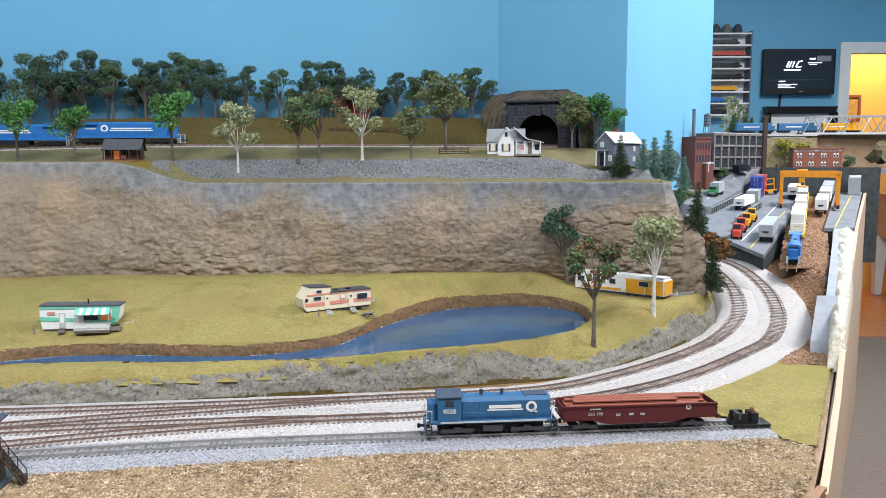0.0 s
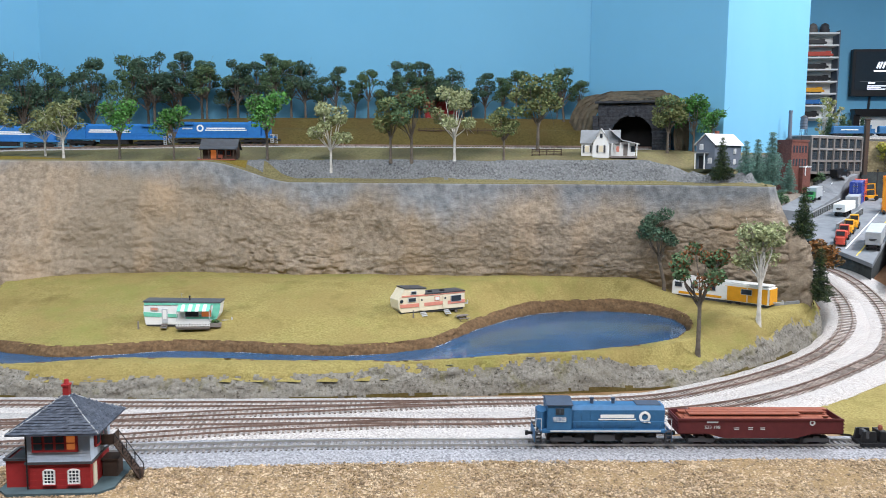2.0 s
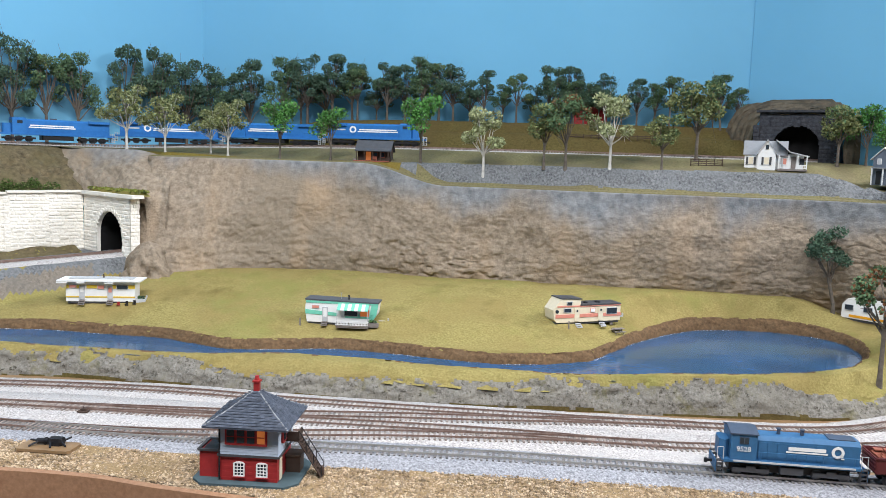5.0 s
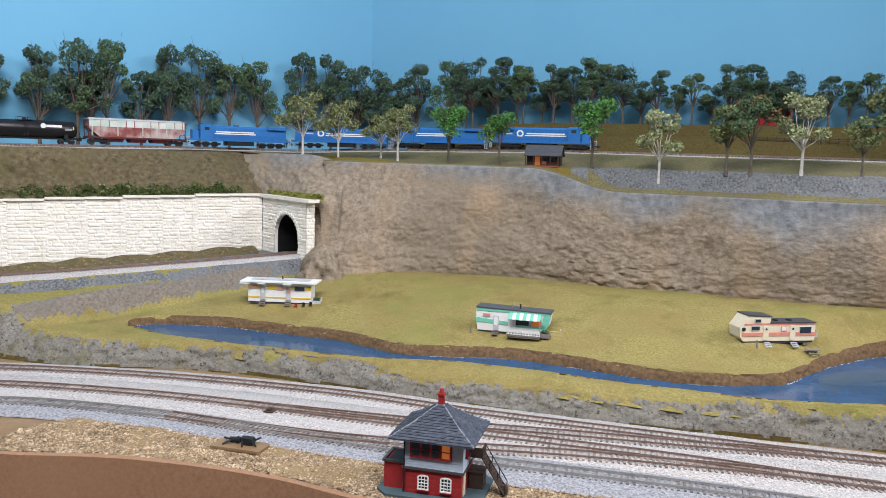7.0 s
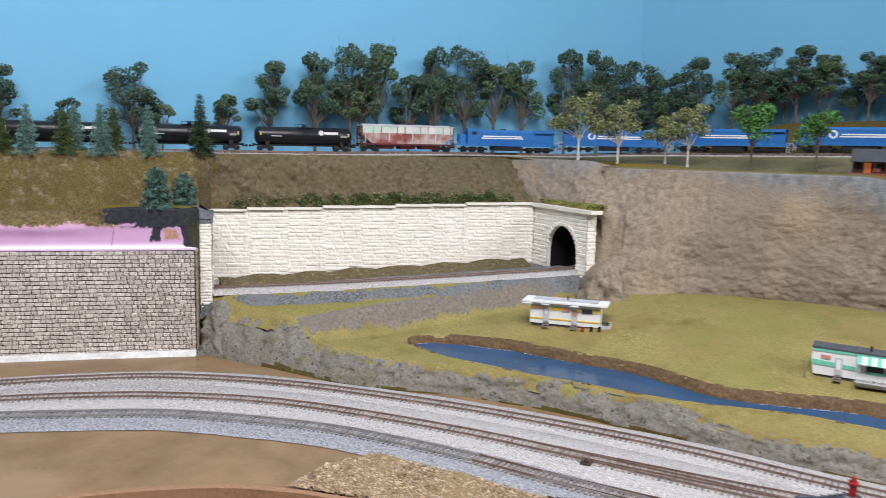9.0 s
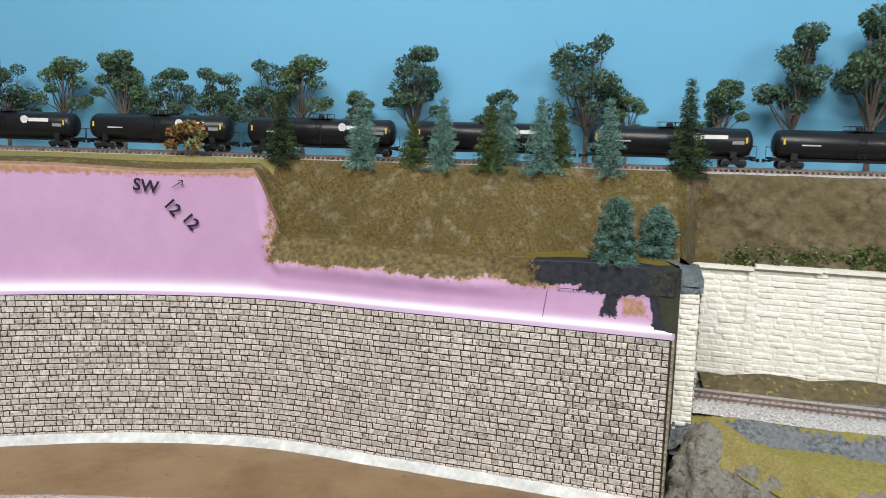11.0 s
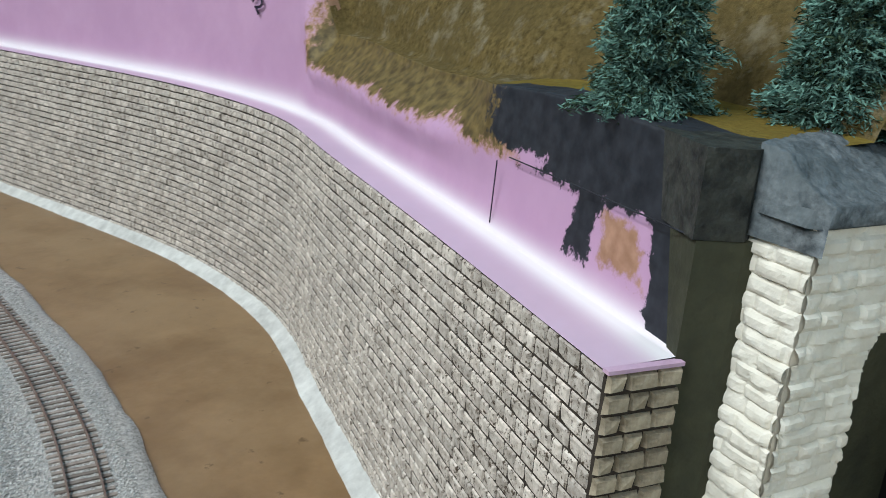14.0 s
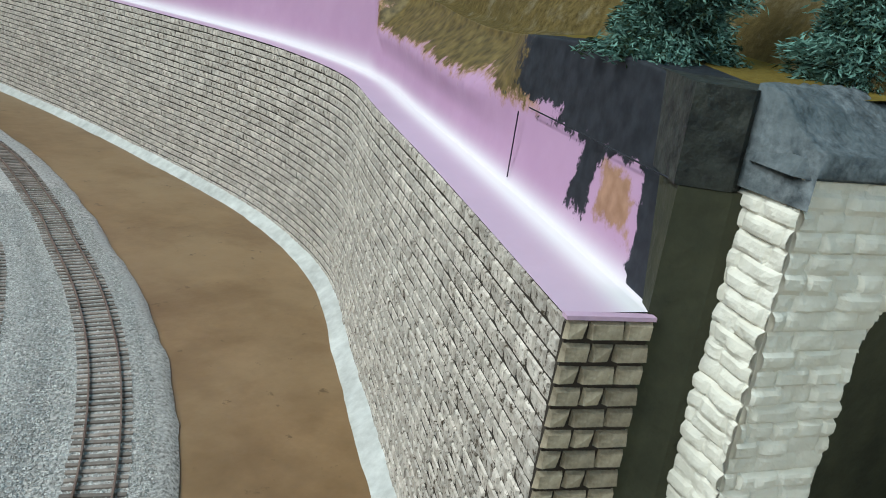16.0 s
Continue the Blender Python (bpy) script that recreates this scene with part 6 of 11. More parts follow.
# bush strip over the retaining wall
rngb = np.random.default_rng(8)
sb = np.linspace(0.50, 1.0, 90)
cs = np.array([[*W(s + rngb.normal() * 0.004, wall_offset(s) - 0.014 + rngb.uniform(-0.005, 0.005)), wall_top(s) + 0.010 + rngb.uniform(-0.008, 0.010)] for s in sb])
V, F = leaf_quads(rngb, cs, np.full(len(cs), 0.0115), 110, 0.0020, 1.0)
ob = new("bush_strip", crown_mesh("bush_strip", V, F, [leaf_mat("bush_green", (0.06, 0.095, 0.025)), L_OLIVE], 0.3, rngb))
tagged(ob, "low green bushes above the retaining wall", "bushes", "", "stuff")

rngt = np.random.default_rng(44)
cs = np.array([tuple(PV @ Vector((*W(0.430 + rngt.uniform(-0.012, 0.014), o), 1.204))) for o in rngt.uniform(0.30, 0.488, 170)])
V, F = leaf_quads(rngt, cs, np.full(len(cs), 0.0035), 10, 0.0024, 1.0)
tagged(new("grass_fringe", crown_mesh("grass_fringe", V, F, [leaf_mat("fringe_grass", (0.20, 0.22, 0.05)), L_OLIVE], 0.3, rngt)), "ragged bright grass fringe over the portal", "grass", "", "stuff")

# trees of the lower field
mt = broadleaf("autumn_tree", "green model tree with red-brown autumn leaves", 0.125, 0.076, [L_MID, L_RUST], M_TRUNK, 61, clumps=11, bare=0.60, share=0.36, leaf=0.0021, per=190, crad=0.15)
plant(mt, 0.228, 1.263, height(FIELD, 0.228, 1.263) - 0.003, 1.36, 10, True)
fa_ = broadleaf("birch_tree", "pale-leaved white-barked model birch in the field", 0.125, 0.062, [L_PALE, L_PALE], M_BIRCH, 62, clumps=13, bare=0.46, leaf=0.0021, per=190)
plant(fa_, 0.350, 1.390, height(FIELD, 0.350, 1.390) - 0.003, 1.42, 0, True)
dk = broadleaf("dark_tree", "dark green model tree by the cliff foot", 0.15, 0.075, [L_DARK, L_DARK], M_TRUNK, 63, clumps=11, bare=0.5, leaf=0.0023, per=200, lean=-0.08)
plant(dk, 0.228, 1.535, height(FIELD, 0.228, 1.535) - 0.004, 1.03, 0, True)

# ---------------------------------------------------------------- paints
P_RED = plain("barn_red_paint", (0.29, 0.022, 0.022), 0.6)
P_GREYB = plain("grey_blue_paint", (0.40, 0.46, 0.54), 0.6)
P_SLATE = mat("slate_shingle", (0.032, 0.039, 0.055), (0.085, 0.098, 0.125), 160, 0.8, isl=0.25, bump=0.4, bscale=350)
P_WHITE = plain("white_plastic", (0.74, 0.74, 0.72), 0.5, v=0.05)
P_CREAM = plain("cream_paint", (0.70, 0.62, 0.46), 0.5, v=0.06)
P_PINK = plain("salmon_stripe", (0.62, 0.24, 0.18), 0.5)
P_TEAL = plain("mint_paint", (0.16, 0.52, 0.38), 0.5)
P_YEL = plain("yellow_paint", (0.66, 0.46, 0.05), 0.5)
P_ORY = plain("orange_yellow_paint", (0.72, 0.33, 0.02), 0.5)
P_DKBR = plain("dark_brown_wood", (0.055, 0.035, 0.026), 0.8)
P_GRWD = plain("grey_wood", (0.20, 0.175, 0.16), 0.85)
P_ROOFG = plain("dark_roofing", (0.075, 0.08, 0.09), 0.85)
P_ROOFL = plain("light_metal_roof", (0.48, 0.49, 0.50), 0.6)
P_BLACK = plain("black_plastic", (0.014, 0.014, 0.016), 0.5)
P_TANK = plain("gloss_black_paint", (0.012, 0.012, 0.014), 0.32)
P_BLUE = plain("locomotive_blue", (0.022, 0.145, 0.40), 0.45)
P_BLUED = plain("faded_locomotive_blue", (0.032, 0.115, 0.235), 0.55)
P_NAVY = plain("dark_navy_roof", (0.045, 0.065, 0.10), 0.7)
P_MAROON = plain("boxcar_maroon", (0.09, 0.018, 0.020), 0.6)
P_RUST = plain("rust_orange_paint", (0.25, 0.078, 0.048), 0.7)
P_GREY = plain("mid_grey_paint", (0.24, 0.25, 0.26), 0.6)
P_LGREY = plain("light_grey_paint", (0.46, 0.47, 0.48), 0.6)
P_DGREY = plain("dark_grey_plastic", (0.06, 0.06, 0.065), 0.6)
P_SLBLUE = plain("slate_blue_siding", (0.115, 0.135, 0.17), 0.7)
P_GREEN = plain("green_enamel", (0.03, 0.20, 0.06), 0.4)
P_BRICK = mat("brick_red", (0.17, 0.055, 0.035), (0.30, 0.11, 0.07), 260, 0.85, bump=0.5, bscale=400)
P_STEEL = plain("galvanised_steel", (0.38, 0.39, 0.40), 0.4, 0.6)
P_ORANGE = plain("safety_orange", (0.66, 0.24, 0.015), 0.5)
P_GLASS = plain("dark_window_glass", (0.03, 0.04, 0.05), 0.08)
P_WARM = mat("lit_window", (0.22, 0.06, 0.02), (0.34, 0.11, 0.035), 60, 0.6, emit=(1.0, 0.30, 0.07, 0.28))
P_DKSTONE = mat("dark_portal_stone", (0.018, 0.020, 0.026), (0.065, 0.068, 0.078), 130, 0.9, bump=0.8, bscale=260)
P_WATERT = plain("blue_green_base", (0.055, 0.085, 0.095), 0.8)


def text_on(txt, size, m, material, parent):
    c = bpy.data.curves.new("lettering", "FONT")
    c.body, c.size, c.extrude, c.align_x, c.align_y = txt, size, 0.00008, "CENTER", "CENTER"
    c.materials.append(material)
    ob = new("lettering", c)
    ob.parent = parent
    ob.matrix_basis = m
    return ob


# ---------------------------------------------------------------- signal tower
def window(parent, c, w, h, ry, mats, n=3, m=4, arch=False, name="window"):
    """A window lying in the plane y = c[1], facing -y before ry turns it: frame, pane and bars."""
    tr = pose(*c, 0, 0, ry)
    mb = MB()
    t = 0.0013
    for sx in (-1, 1):
        mb.box((sx * w / 2, 0, 0), (t, 0.0016, h), tr=tr)
    mb.box((0, 0, -h / 2), (w + t, 0.002, t), tr=tr)
    if arch:
        pts = [(-w / 2, h / 2)] + [(-w / 2 * math.cos(math.pi * i / 6), h / 2 + w * 0.16 * math.sin(math.pi * i / 6)) for i in range(7)]
        mb.prism(pts[1:], -0.0008, 0.0008, "y", 0, tr)
    else:
        mb.box((0, 0, h / 2), (w + t, 0.0016, t), tr=tr)
    for i in range(1, n):
        mb.box((-w / 2 + w * i / n, -0.0002, 0), (0.0006, 0.0012, h), tr=tr)
    for j in range(1, m):
        mb.box((0, -0.0002, -h / 2 + h * j / m), (w, 0.0012, 0.0006), tr=tr)
    o = part(name, mb, mats[0], parent)
    part("pane", MB().box((0, 0.0004, 0), (w, 0.0004, h), tr=tr), mats[1], o)
    return o


def signal_tower(at):
    t = thing("signal_tower", "red and grey model interlocking tower with a hipped slate roof", "building", at)
    w, d = 0.056, 0.050
    mb = MB()
    for k in range(9):
        mb.box((w / 2, d / 2, 0.0035 + k * 0.0029), (w - 0.0004 * (k % 2), d - 0.0004 * (k % 2), 0.0029))
        part("siding_board", MB().box((w / 2, d / 2, 0.0035 + k * 0.0029), (w - 0.0004 * (k % 2), d - 0.0004 * (k % 2), 0.0029)), P_RED, t)
    mb = MB()
    for k in range(11):
        part("clapboard", MB().box((w / 2, d / 2, 0.030 + k * 0.0026), (w + 0.0032, d + 0.0032, 0.0026), top=0.975), P_GREYB, t)
    part("eave_band", MB().box((w / 2, d / 2, 0.0275), (w + 0.005, d + 0.005, 0.0022)), P_DGREY, t)
    part("base", MB().box((w / 2 - 0.004, d / 2 + 0.004, 0.0006), (0.105, 0.078, 0.0024), ch=0.012), P_WATERT, t)
    # bay windows of the upper floor
    bay = part("bay_window", MB().box((0.026, -0.0025, 0.0470), (0.041, 0.0025, 0.0165)), P_RED, t, "dark red bay window frame")
    for i in range(4):
        x = 0.0112 + i * 0.0099
        part("pane", MB().box((x, -0.0040, 0.0475), (0.0074, 0.0006, 0.0125)), P_WARM if i == 3 else P_GLASS, bay)
        part("sash", MB().box((x, -0.0044, 0.0475), (0.0074, 0.0007, 0.0009)), P_RED, bay)
    sb_ = part("bay_window", MB().box((w + 0.0026, 0.022, 0.0470), (0.0025, 0.028, 0.0165)), P_RED, t)
    for i in range(3):
        part("pane", MB().box((w + 0.0041, 0.0125 + i * 0.0095, 0.0475), (0.0006, 0.0070, 0.0125)), P_GLASS, sb_)
    for x in (0.0185, 0.0410):
        window(t, (x, -0.0006, 0.0135), 0.0098, 0.0125, 0, (P_WHITE, P_GLASS), 3, 4, True)
        part("sill", MB().box((x, -0.0012, 0.0062), (0.0125, 0.002, 0.0010)), P_RED, t)
    part("door", MB().box((w + 0.0004, 0.0105, 0.0125), (0.001, 0.0085, 0.021), ch=0.0), P_CREAM, t)
    # hipped roof with a kick at the eave
    e, zr = 0.0135, 0.0575
    cx, cy = w / 2, d / 2
    mb = MB()
    lo = [(-e, -e), (w + e, -e), (w + e, d + e), (-e, d + e)]
    mid = [(cx + (x - cx) * 0.55, cy + (y - cy) * 0.55) for x, y in lo]
    rings = [[(x, y, zr) for x, y in lo], [(x, y, zr + 0.0015) for x, y in lo], [(x, y, zr + 0.0125) for x, y in mid], [(cx + s_ * 0.003, cy + r_ * 0.003, zr + 0.0275) for s_, r_ in ((-1, -1), (1, -1), (1, 1), (-1, 1))]]
    vs = [p for r in rings for p in r]
    fs = [(0, 3, 2, 1), (12, 13, 14, 15)] + [(r * 4 + i, r * 4 + (i + 1) % 4, r * 4 + 4 + (i + 1) % 4, r * 4 + 4 + i) for r in range(3) for i in range(4)]
    mb.add(vs, fs)
    rf = part("roof", mb, P_SLATE, t)
    # shingle courses
    sh = MB()
    rr = random.Random(2)
    for side in range(4):
        a0, b0 = Vector(rings[1][side]), Vector(rings[1][(side + 1) % 4])
        a1, b1 = Vector(rings[2][side]), Vector(rings[2][(side + 1) % 4])
        a2, b2 = Vector(rings[3][side]), Vector(rings[3][(side + 1) % 4])
        for k in range(14):
            v = k / 14
            p, q = (a0.lerp(a1, v / 0.45), b0.lerp(b1, v / 0.45)) if v < 0.45 else (a1.lerp(a2, (v - 0.45) / 0.55), b1.lerp(b2, (v - 0.45) / 0.55))
            n_ = max(2, int((q - p).length / 0.0042))
            dr = (q - p).normalized()
            up = ((a1 if v < 0.45 else a2) - (a0 if v < 0.45 else a1)).normalized()
            nr = dr.cross(up).normalized()
            for i in range(n_):
                if rr.random() < 0.12:
                    continue
                u = (i + 0.5 + 0.5 * (k % 2)) / (n_ + 0.5)
                c = p.lerp(q, u) + up * 0.0011 + nr * (0.0004 + rr.random() * 0.00025)
                m = Matrix((dr.to_4d(), up.to_4d(), nr.to_4d(), (0, 0, 0, 1))).transposed()
                m[3][0] = m[3][1] = m[3][2] = 0
                m = Matrix.Translation(c) @ m.to_3x3().to_4x4()
                sh.box((0, 0, 0), (0.0037, 0.0026, 0.0004), tr=m)
    part("shingles", sh, P_SLATE, rf, kind="stuff")
    for i in range(4):
        part("hip_ridge", MB().cyl(rings[1][i], rings[2][i], 0.0007, n=6).cyl(rings[2][i], rings[3][i], 0.0007, n=6), P_GREY, rf)
    part("chimney", MB().box((cx, cy, zr + 0.031), (0.0055, 0.0055, 0.011)).box((cx, cy, zr + 0.0372), (0.0072, 0.0072, 0.0018)).box((cx, cy, zr + 0.0402), (0.0048, 0.0048, 0.0045), ch=0.0012, top=0.7), P_RED, t, "red brick chimney")
    # coal shed to one side, open topped: a black plate paints the shade inside
    part("annex", MB().box((-0.0115, 0.021, 0.0145), (0.023, 0.030, 0.027)), P_RED, t)
    part("annex_rim", MB().box((-0.0115, 0.0055, 0.0292), (0.0255, 0.003, 0.002)).box((-0.0235, 0.021, 0.0292), (0.003, 0.031, 0.002)).box((-0.0115, 0.0365, 0.0292), (0.0255, 0.003, 0.002)), P_DGREY, t)
    part("annex_hollow", MB().box((-0.011, 0.021, 0.0284), (0.019, 0.026, 0.0008)), P_BLACK, t)
    part("downpipe", MB().cyl((-0.0005, -0.002, 0.055), (-0.0005, -0.002, 0.003), 0.0008, n=6).cyl((-0.0005, -0.002, 0.055), (-0.006, -0.006, 0.0565), 0.0008, n=6), P_BLACK, t)
    # outside stair, landing and lean-to
    part("landing", MB().box((w + 0.009, 0.028, 0.0375), (0.013, 0.016, 0.002)).box((w + 0.0150, 0.028, 0.042), (0.001, 0.016, 0.009)).box((w + 0.009, 0.0205, 0.042), (0.013, 0.001, 0.009)), P_DKBR, t)
    st = MB()
    for i in range(13):
        v = i / 12
        st.box((w + 0.016 + 0.021 * v, 0.028, 0.036 - 0.034 * v), (0.0036, 0.011, 0.0009))
    for y in (0.0225, 0.0335):
        st.cyl((w + 0.0145, y, 0.037), (w + 0.038, y, 0.001), 0.0012, n=4)
    stair = part("stair", st, P_DKBR, t)
    hr = MB()
    for y in (0.0222, 0.0338):
        hr.cyl((w + 0.015, y, 0.047), (w + 0.038, y, 0.012), 0.0005, n=4)
        for v in (0, 0.33, 0.66, 1):
            hr.cyl((w + 0.015 + 0.023 * v, y, 0.047 - 0.035 * v), (w + 0.015 + 0.023 * v, y, 0.037 - 0.035 * v), 0.0005, n=4)
    part("handrail", hr, P_BLACK, stair)
    part("lean_to", MB().box((w + 0.008, 0.036, 0.0095), (0.014, 0.016, 0.017)).box((w + 0.008, 0.036, 0.0188), (0.016, 0.018, 0.0018)), P_DKBR, t)
    part("side_door", MB().box((w + 0.0022, 0.036, 0.0460), (0.001, 0.009, 0.017)), P_RED, t)
    return t


TOW = Vector((-0.494, 0.790))
signal_tower(pose(TOW.x + 0.006, TOW.y - 0.013, BOARD + 0.004, 0, 0, 9))
brl = MB().lathe([(0.0032, 0), (0.0040, 0.003), (0.0040, 0.006), (0.0033, 0.009)], 10)
solid("water_barrel", brl, P_DKBR, "small dark wooden barrel at the stair foot", "barrel", pose(-0.401, 0.818, BOARD + 0.005))


# ---------------------------------------------------------------- trailers
def steps(parent, x, y, h, material):
    mb = MB()
    for k in range(3):
        mb.box((x, y - 0.0030 * (k + 0.5), h * (1 - (k + 1) / 3.4)), (0.0085, 0.0036, 0.0012))
    for sx in (-1, 1):
        mb.prism([(y, h * 0.75), (y - 0.0095, 0.0), (y - 0.0075, 0.0), (y, h * 0.55)], x + sx * 0.0043 - 0.0005, x + sx * 0.0043 + 0.0005, "x")
    return part("steps", mb, material, parent)


def simple_window(parent, x, y, z, w, h, m_frame, m_glass):
    o = part("window", MB().box((x, y, z), (w + 0.0016, 0.0012, h + 0.0016)), m_frame, parent)
    part("pane", MB().box((x, y - 0.0006, z), (w, 0.0006, h)), m_glass, o)
    return o


def trailer_base(t, L, D, z0):
    for x in (L * 0.12, L * 0.5, L * 0.88):
        for y in (0.004, D - 0.004):
            part("footing", MB().box((x, y, z0 / 2), (0.004, 0.004, z0)), P_GRWD, t)
    h = part("hitch", MB().box((L + 0.007, D / 2, z0 + 0.003), (0.016, 0.0022, 0.0018)).box((L + 0.0145, D / 2, z0 + 0.005), (0.002, 0.002, 0.006)), P_LGREY, t)
    part("skirt", MB().box((L / 2, D / 2, z0 - 0.0016), (L * 0.96, D * 0.9, 0.0036)), P_DGREY, t)


def trailer_pink(at):
    t = thing("house_trailer", "cream and salmon striped two-level house trailer", "trailer", at)
    L, D, z0 = 0.122, 0.030, 0.0075
    prof = [(0.004, z0), (L, z0), (L, z0 + 0.027), (0.047, z0 + 0.027), (0.047, z0 + 0.0365), (0.010, z0 + 0.0385), (-0.003, z0 + 0.021), (-0.001, z0 + 0.006)]
    part("body", MB().prism(prof, 0, D, "y"), P_CREAM, t)
    part("roof", MB().box((0.084, D / 2, z0 + 0.0278), (0.077, D + 0.002, 0.0016)), P_DGREY, t)
    part("roof", MB().prism([(0.009, z0 + 0.0388), (0.049, z0 + 0.0368), (0.049, z0 + 0.0382), (0.009, z0 + 0.0402)], -0.001, D + 0.001, "y"), P_DGREY, t)
    part("stripe", MB().box((L / 2 + 0.001, -0.0003, z0 + 0.0105), (L - 0.0005, 0.0009, 0.0055)), P_PINK, t)
    part("stripe", MB().box((0.0255, -0.0003, z0 + 0.0262), (0.043, 0.0009, 0.0022)), P_PINK, t)
    part("stripe", MB().box((0.084, -0.0003, z0 + 0.0256), (0.077, 0.0009, 0.0014)), P_PINK, t)
    for x in (0.040, 0.084):
        d = part("door", MB().box((x, -0.0006, z0 + 0.0125), (0.0090, 0.0014, 0.0215)), P_CREAM, t)
        part("porthole", MB().cyl((x, -0.0012, z0 + 0.0185), (x, -0.0018, z0 + 0.0185), 0.0017, n=10), P_GLASS, d)
        steps(t, x + 0.002, -0.001, z0, P_LGREY)
    simple_window(t, 0.0225, -0.0006, z0 + 0.0200, 0.0125, 0.0052, P_LGREY, P_GLASS)
    simple_window(t, 0.0255, -0.0006, z0 + 0.0312, 0.0085, 0.0042, P_LGREY, P_GLASS)
    simple_window(t, 0.0690, -0.0006, z0 + 0.0188, 0.0075, 0.0055, P_PINK, P_WHITE)
    simple_window(t, 0.1050, -0.0006, z0 + 0.0165, 0.0185, 0.0092, P_LGREY, P_GLASS)
    part("roof_vent", MB().lathe([(0.0042, 0), (0.0042, 0.0014), (0.003, 0.0022)], 12, (0.063, 0.014, z0 + 0.0286)), P_BLACK, t)
    part("roof_vent", MB().lathe([(0.0046, 0), (0.0046, 0.0014), (0.003, 0.0022)], 12, (0.086, 0.014, z0 + 0.0286)), P_BLACK, t)
    part("end_window", MB().cyl((0.0035, -0.0004, z0 + 0.0185), (0.0035, -0.0012, z0 + 0.0185), 0.0030, n=12), P_GLASS, t)
    trailer_base(t, L, D, z0)
    return t


def trailer_teal(at):
    t = thing("house_trailer", "mint and white house trailer with a striped awning and porch", "trailer", at)
    L, D, z0 = 0.115, 0.030, 0.004
    prof = [(0.001, z0), (L - 0.012, z0), (L - 0.003, z0 + 0.014), (L, z0 + 0.033), (-0.001, z0 + 0.035), (-0.002, z0 + 0.018)]
    part("body", MB().prism(prof, 0, D, "y"), P_WHITE, t)
    part("roof", MB().prism([(-0.002, z0 + 0.0350), (L + 0.001, z0 + 0.0330), (L + 0.001, z0 + 0.0352), (-0.002, z0 + 0.0372)], -0.0012, D + 0.0012, "y"), P_ROOFG, t)
    part("stripe", MB().box((L / 2, -0.0004, z0 + 0.0325), (L + 0.001, 0.001, 0.0036)), P_TEAL, t)
    part("stripe", MB().prism([(-0.0015, z0 + 0.013), (0.050, z0 + 0.011), (0.050, z0 + 0.016), (-0.0015, z0 + 0.020)], -0.0009, 0.0002, "y"), P_TEAL, t)
    part("stripe", MB().box((0.085, -0.0004, z0 + 0.012), (0.045, 0.001, 0.006)), P_TEAL, t)
    part("end_panel", MB().prism([(L - 0.0118, z0), (L - 0.0026, z0 + 0.014), (L + 0.0006, z0 + 0.031), (L - 0.010, z0 + 0.031), (L - 0.014, z0 + 0.012)], -0.0009, 0.0002, "y"), P_TEAL, t)
    d = part("door", MB().box((0.0305, -0.0008, z0 + 0.0135), (0.0088, 0.0014, 0.0225)), P_LGREY, t)
    part("door_pane", MB().box((0.0305, -0.0016, z0 + 0.0160), (0.0055, 0.0004, 0.014)), P_WHITE, d)
    steps(t, 0.030, -0.001, z0 + 0.003, P_GRWD)
    simple_window(t, 0.0150, -0.0006, z0 + 0.0245, 0.0105, 0.0040, P_LGREY, P_PINK)
    simple_window(t, 0.072, -0.0006, z0 + 0.0175, 0.020, 0.010, P_LGREY, P_GLASS)
    simple_window(t, 0.094, -0.0006, z0 + 0.0175, 0.014, 0.010, P_LGREY, P_WARM)
    aw = thing("awning", "mint and white striped awning", "")
    del aw["label"]
    aw.parent = t
    for i in range(9):
        x = 0.0545 + i * 0.0055
        part("slat", MB().prism([(-0.001, z0 + 0.0315), (-0.0125, z0 + 0.0235), (-0.0125, z0 + 0.0225), (-0.001, z0 + 0.0303)], x - 0.00272, x + 0.00272, "x"), P_TEAL if i % 2 == 0 else P_WHITE, aw)
    for x in (0.052, 0.101):
        part("awning_post", MB().cyl((x, -0.012, z0 + 0.0235), (x, -0.012, 0.004), 0.0005, n=5), P_LGREY, t)
    part("porch", MB().box((0.0765, -0.0085, 0.0028), (0.052, 0.016, 0.0018)).box((0.0765, -0.0085, 0.001), (0.050, 0.014, 0.003)), P_GRWD, t)
    rl = MB().box((0.0765, -0.0160, 0.0105), (0.052, 0.0009, 0.0010)).box((0.0765, -0.0160, 0.0050), (0.052, 0.0009, 0.0008))
    for i in range(22):
        rl.box((0.0515 + i * 0.00238, -0.0160, 0.0072), (0.0008, 0.0007, 0.0062))
    part("railing", rl, P_WHITE, t)
    part("planter", MB().box((0.0715, -0.012, 0.0055), (0.004, 0.004, 0.004)), P_GRWD, t)
    part("planter", MB().box((0.1085, -0.004, 0.004), (0.016, 0.010, 0.006)), P_GRWD, t)
    part("chimney", MB().cyl((0.066, 0.012, z0 + 0.035), (0.066, 0.012, z0 + 0.0420), 0.0011, n=8).box((0.066, 0.012, z0 + 0.0425), (0.003, 0.003, 0.0012)), P_BLACK, t)
    part("antenna", MB().cyl((0.053, 0.015, z0 + 0.035), (0.053, 0.015, z0 + 0.046), 0.0003, n=5).box((0.053, 0.015, z0 + 0.0455), (0.005, 0.0004, 0.0004)), P_STEEL, t)
    rngp = np.random.default_rng(4)
    V, F = leaf_quads(rngp, np.array([[0.104, -0.005, 0.009], [0.111, -0.004, 0.009], [0.107, -0.002, 0.010]]), np.full(3, 0.0034), 60, 0.0013)
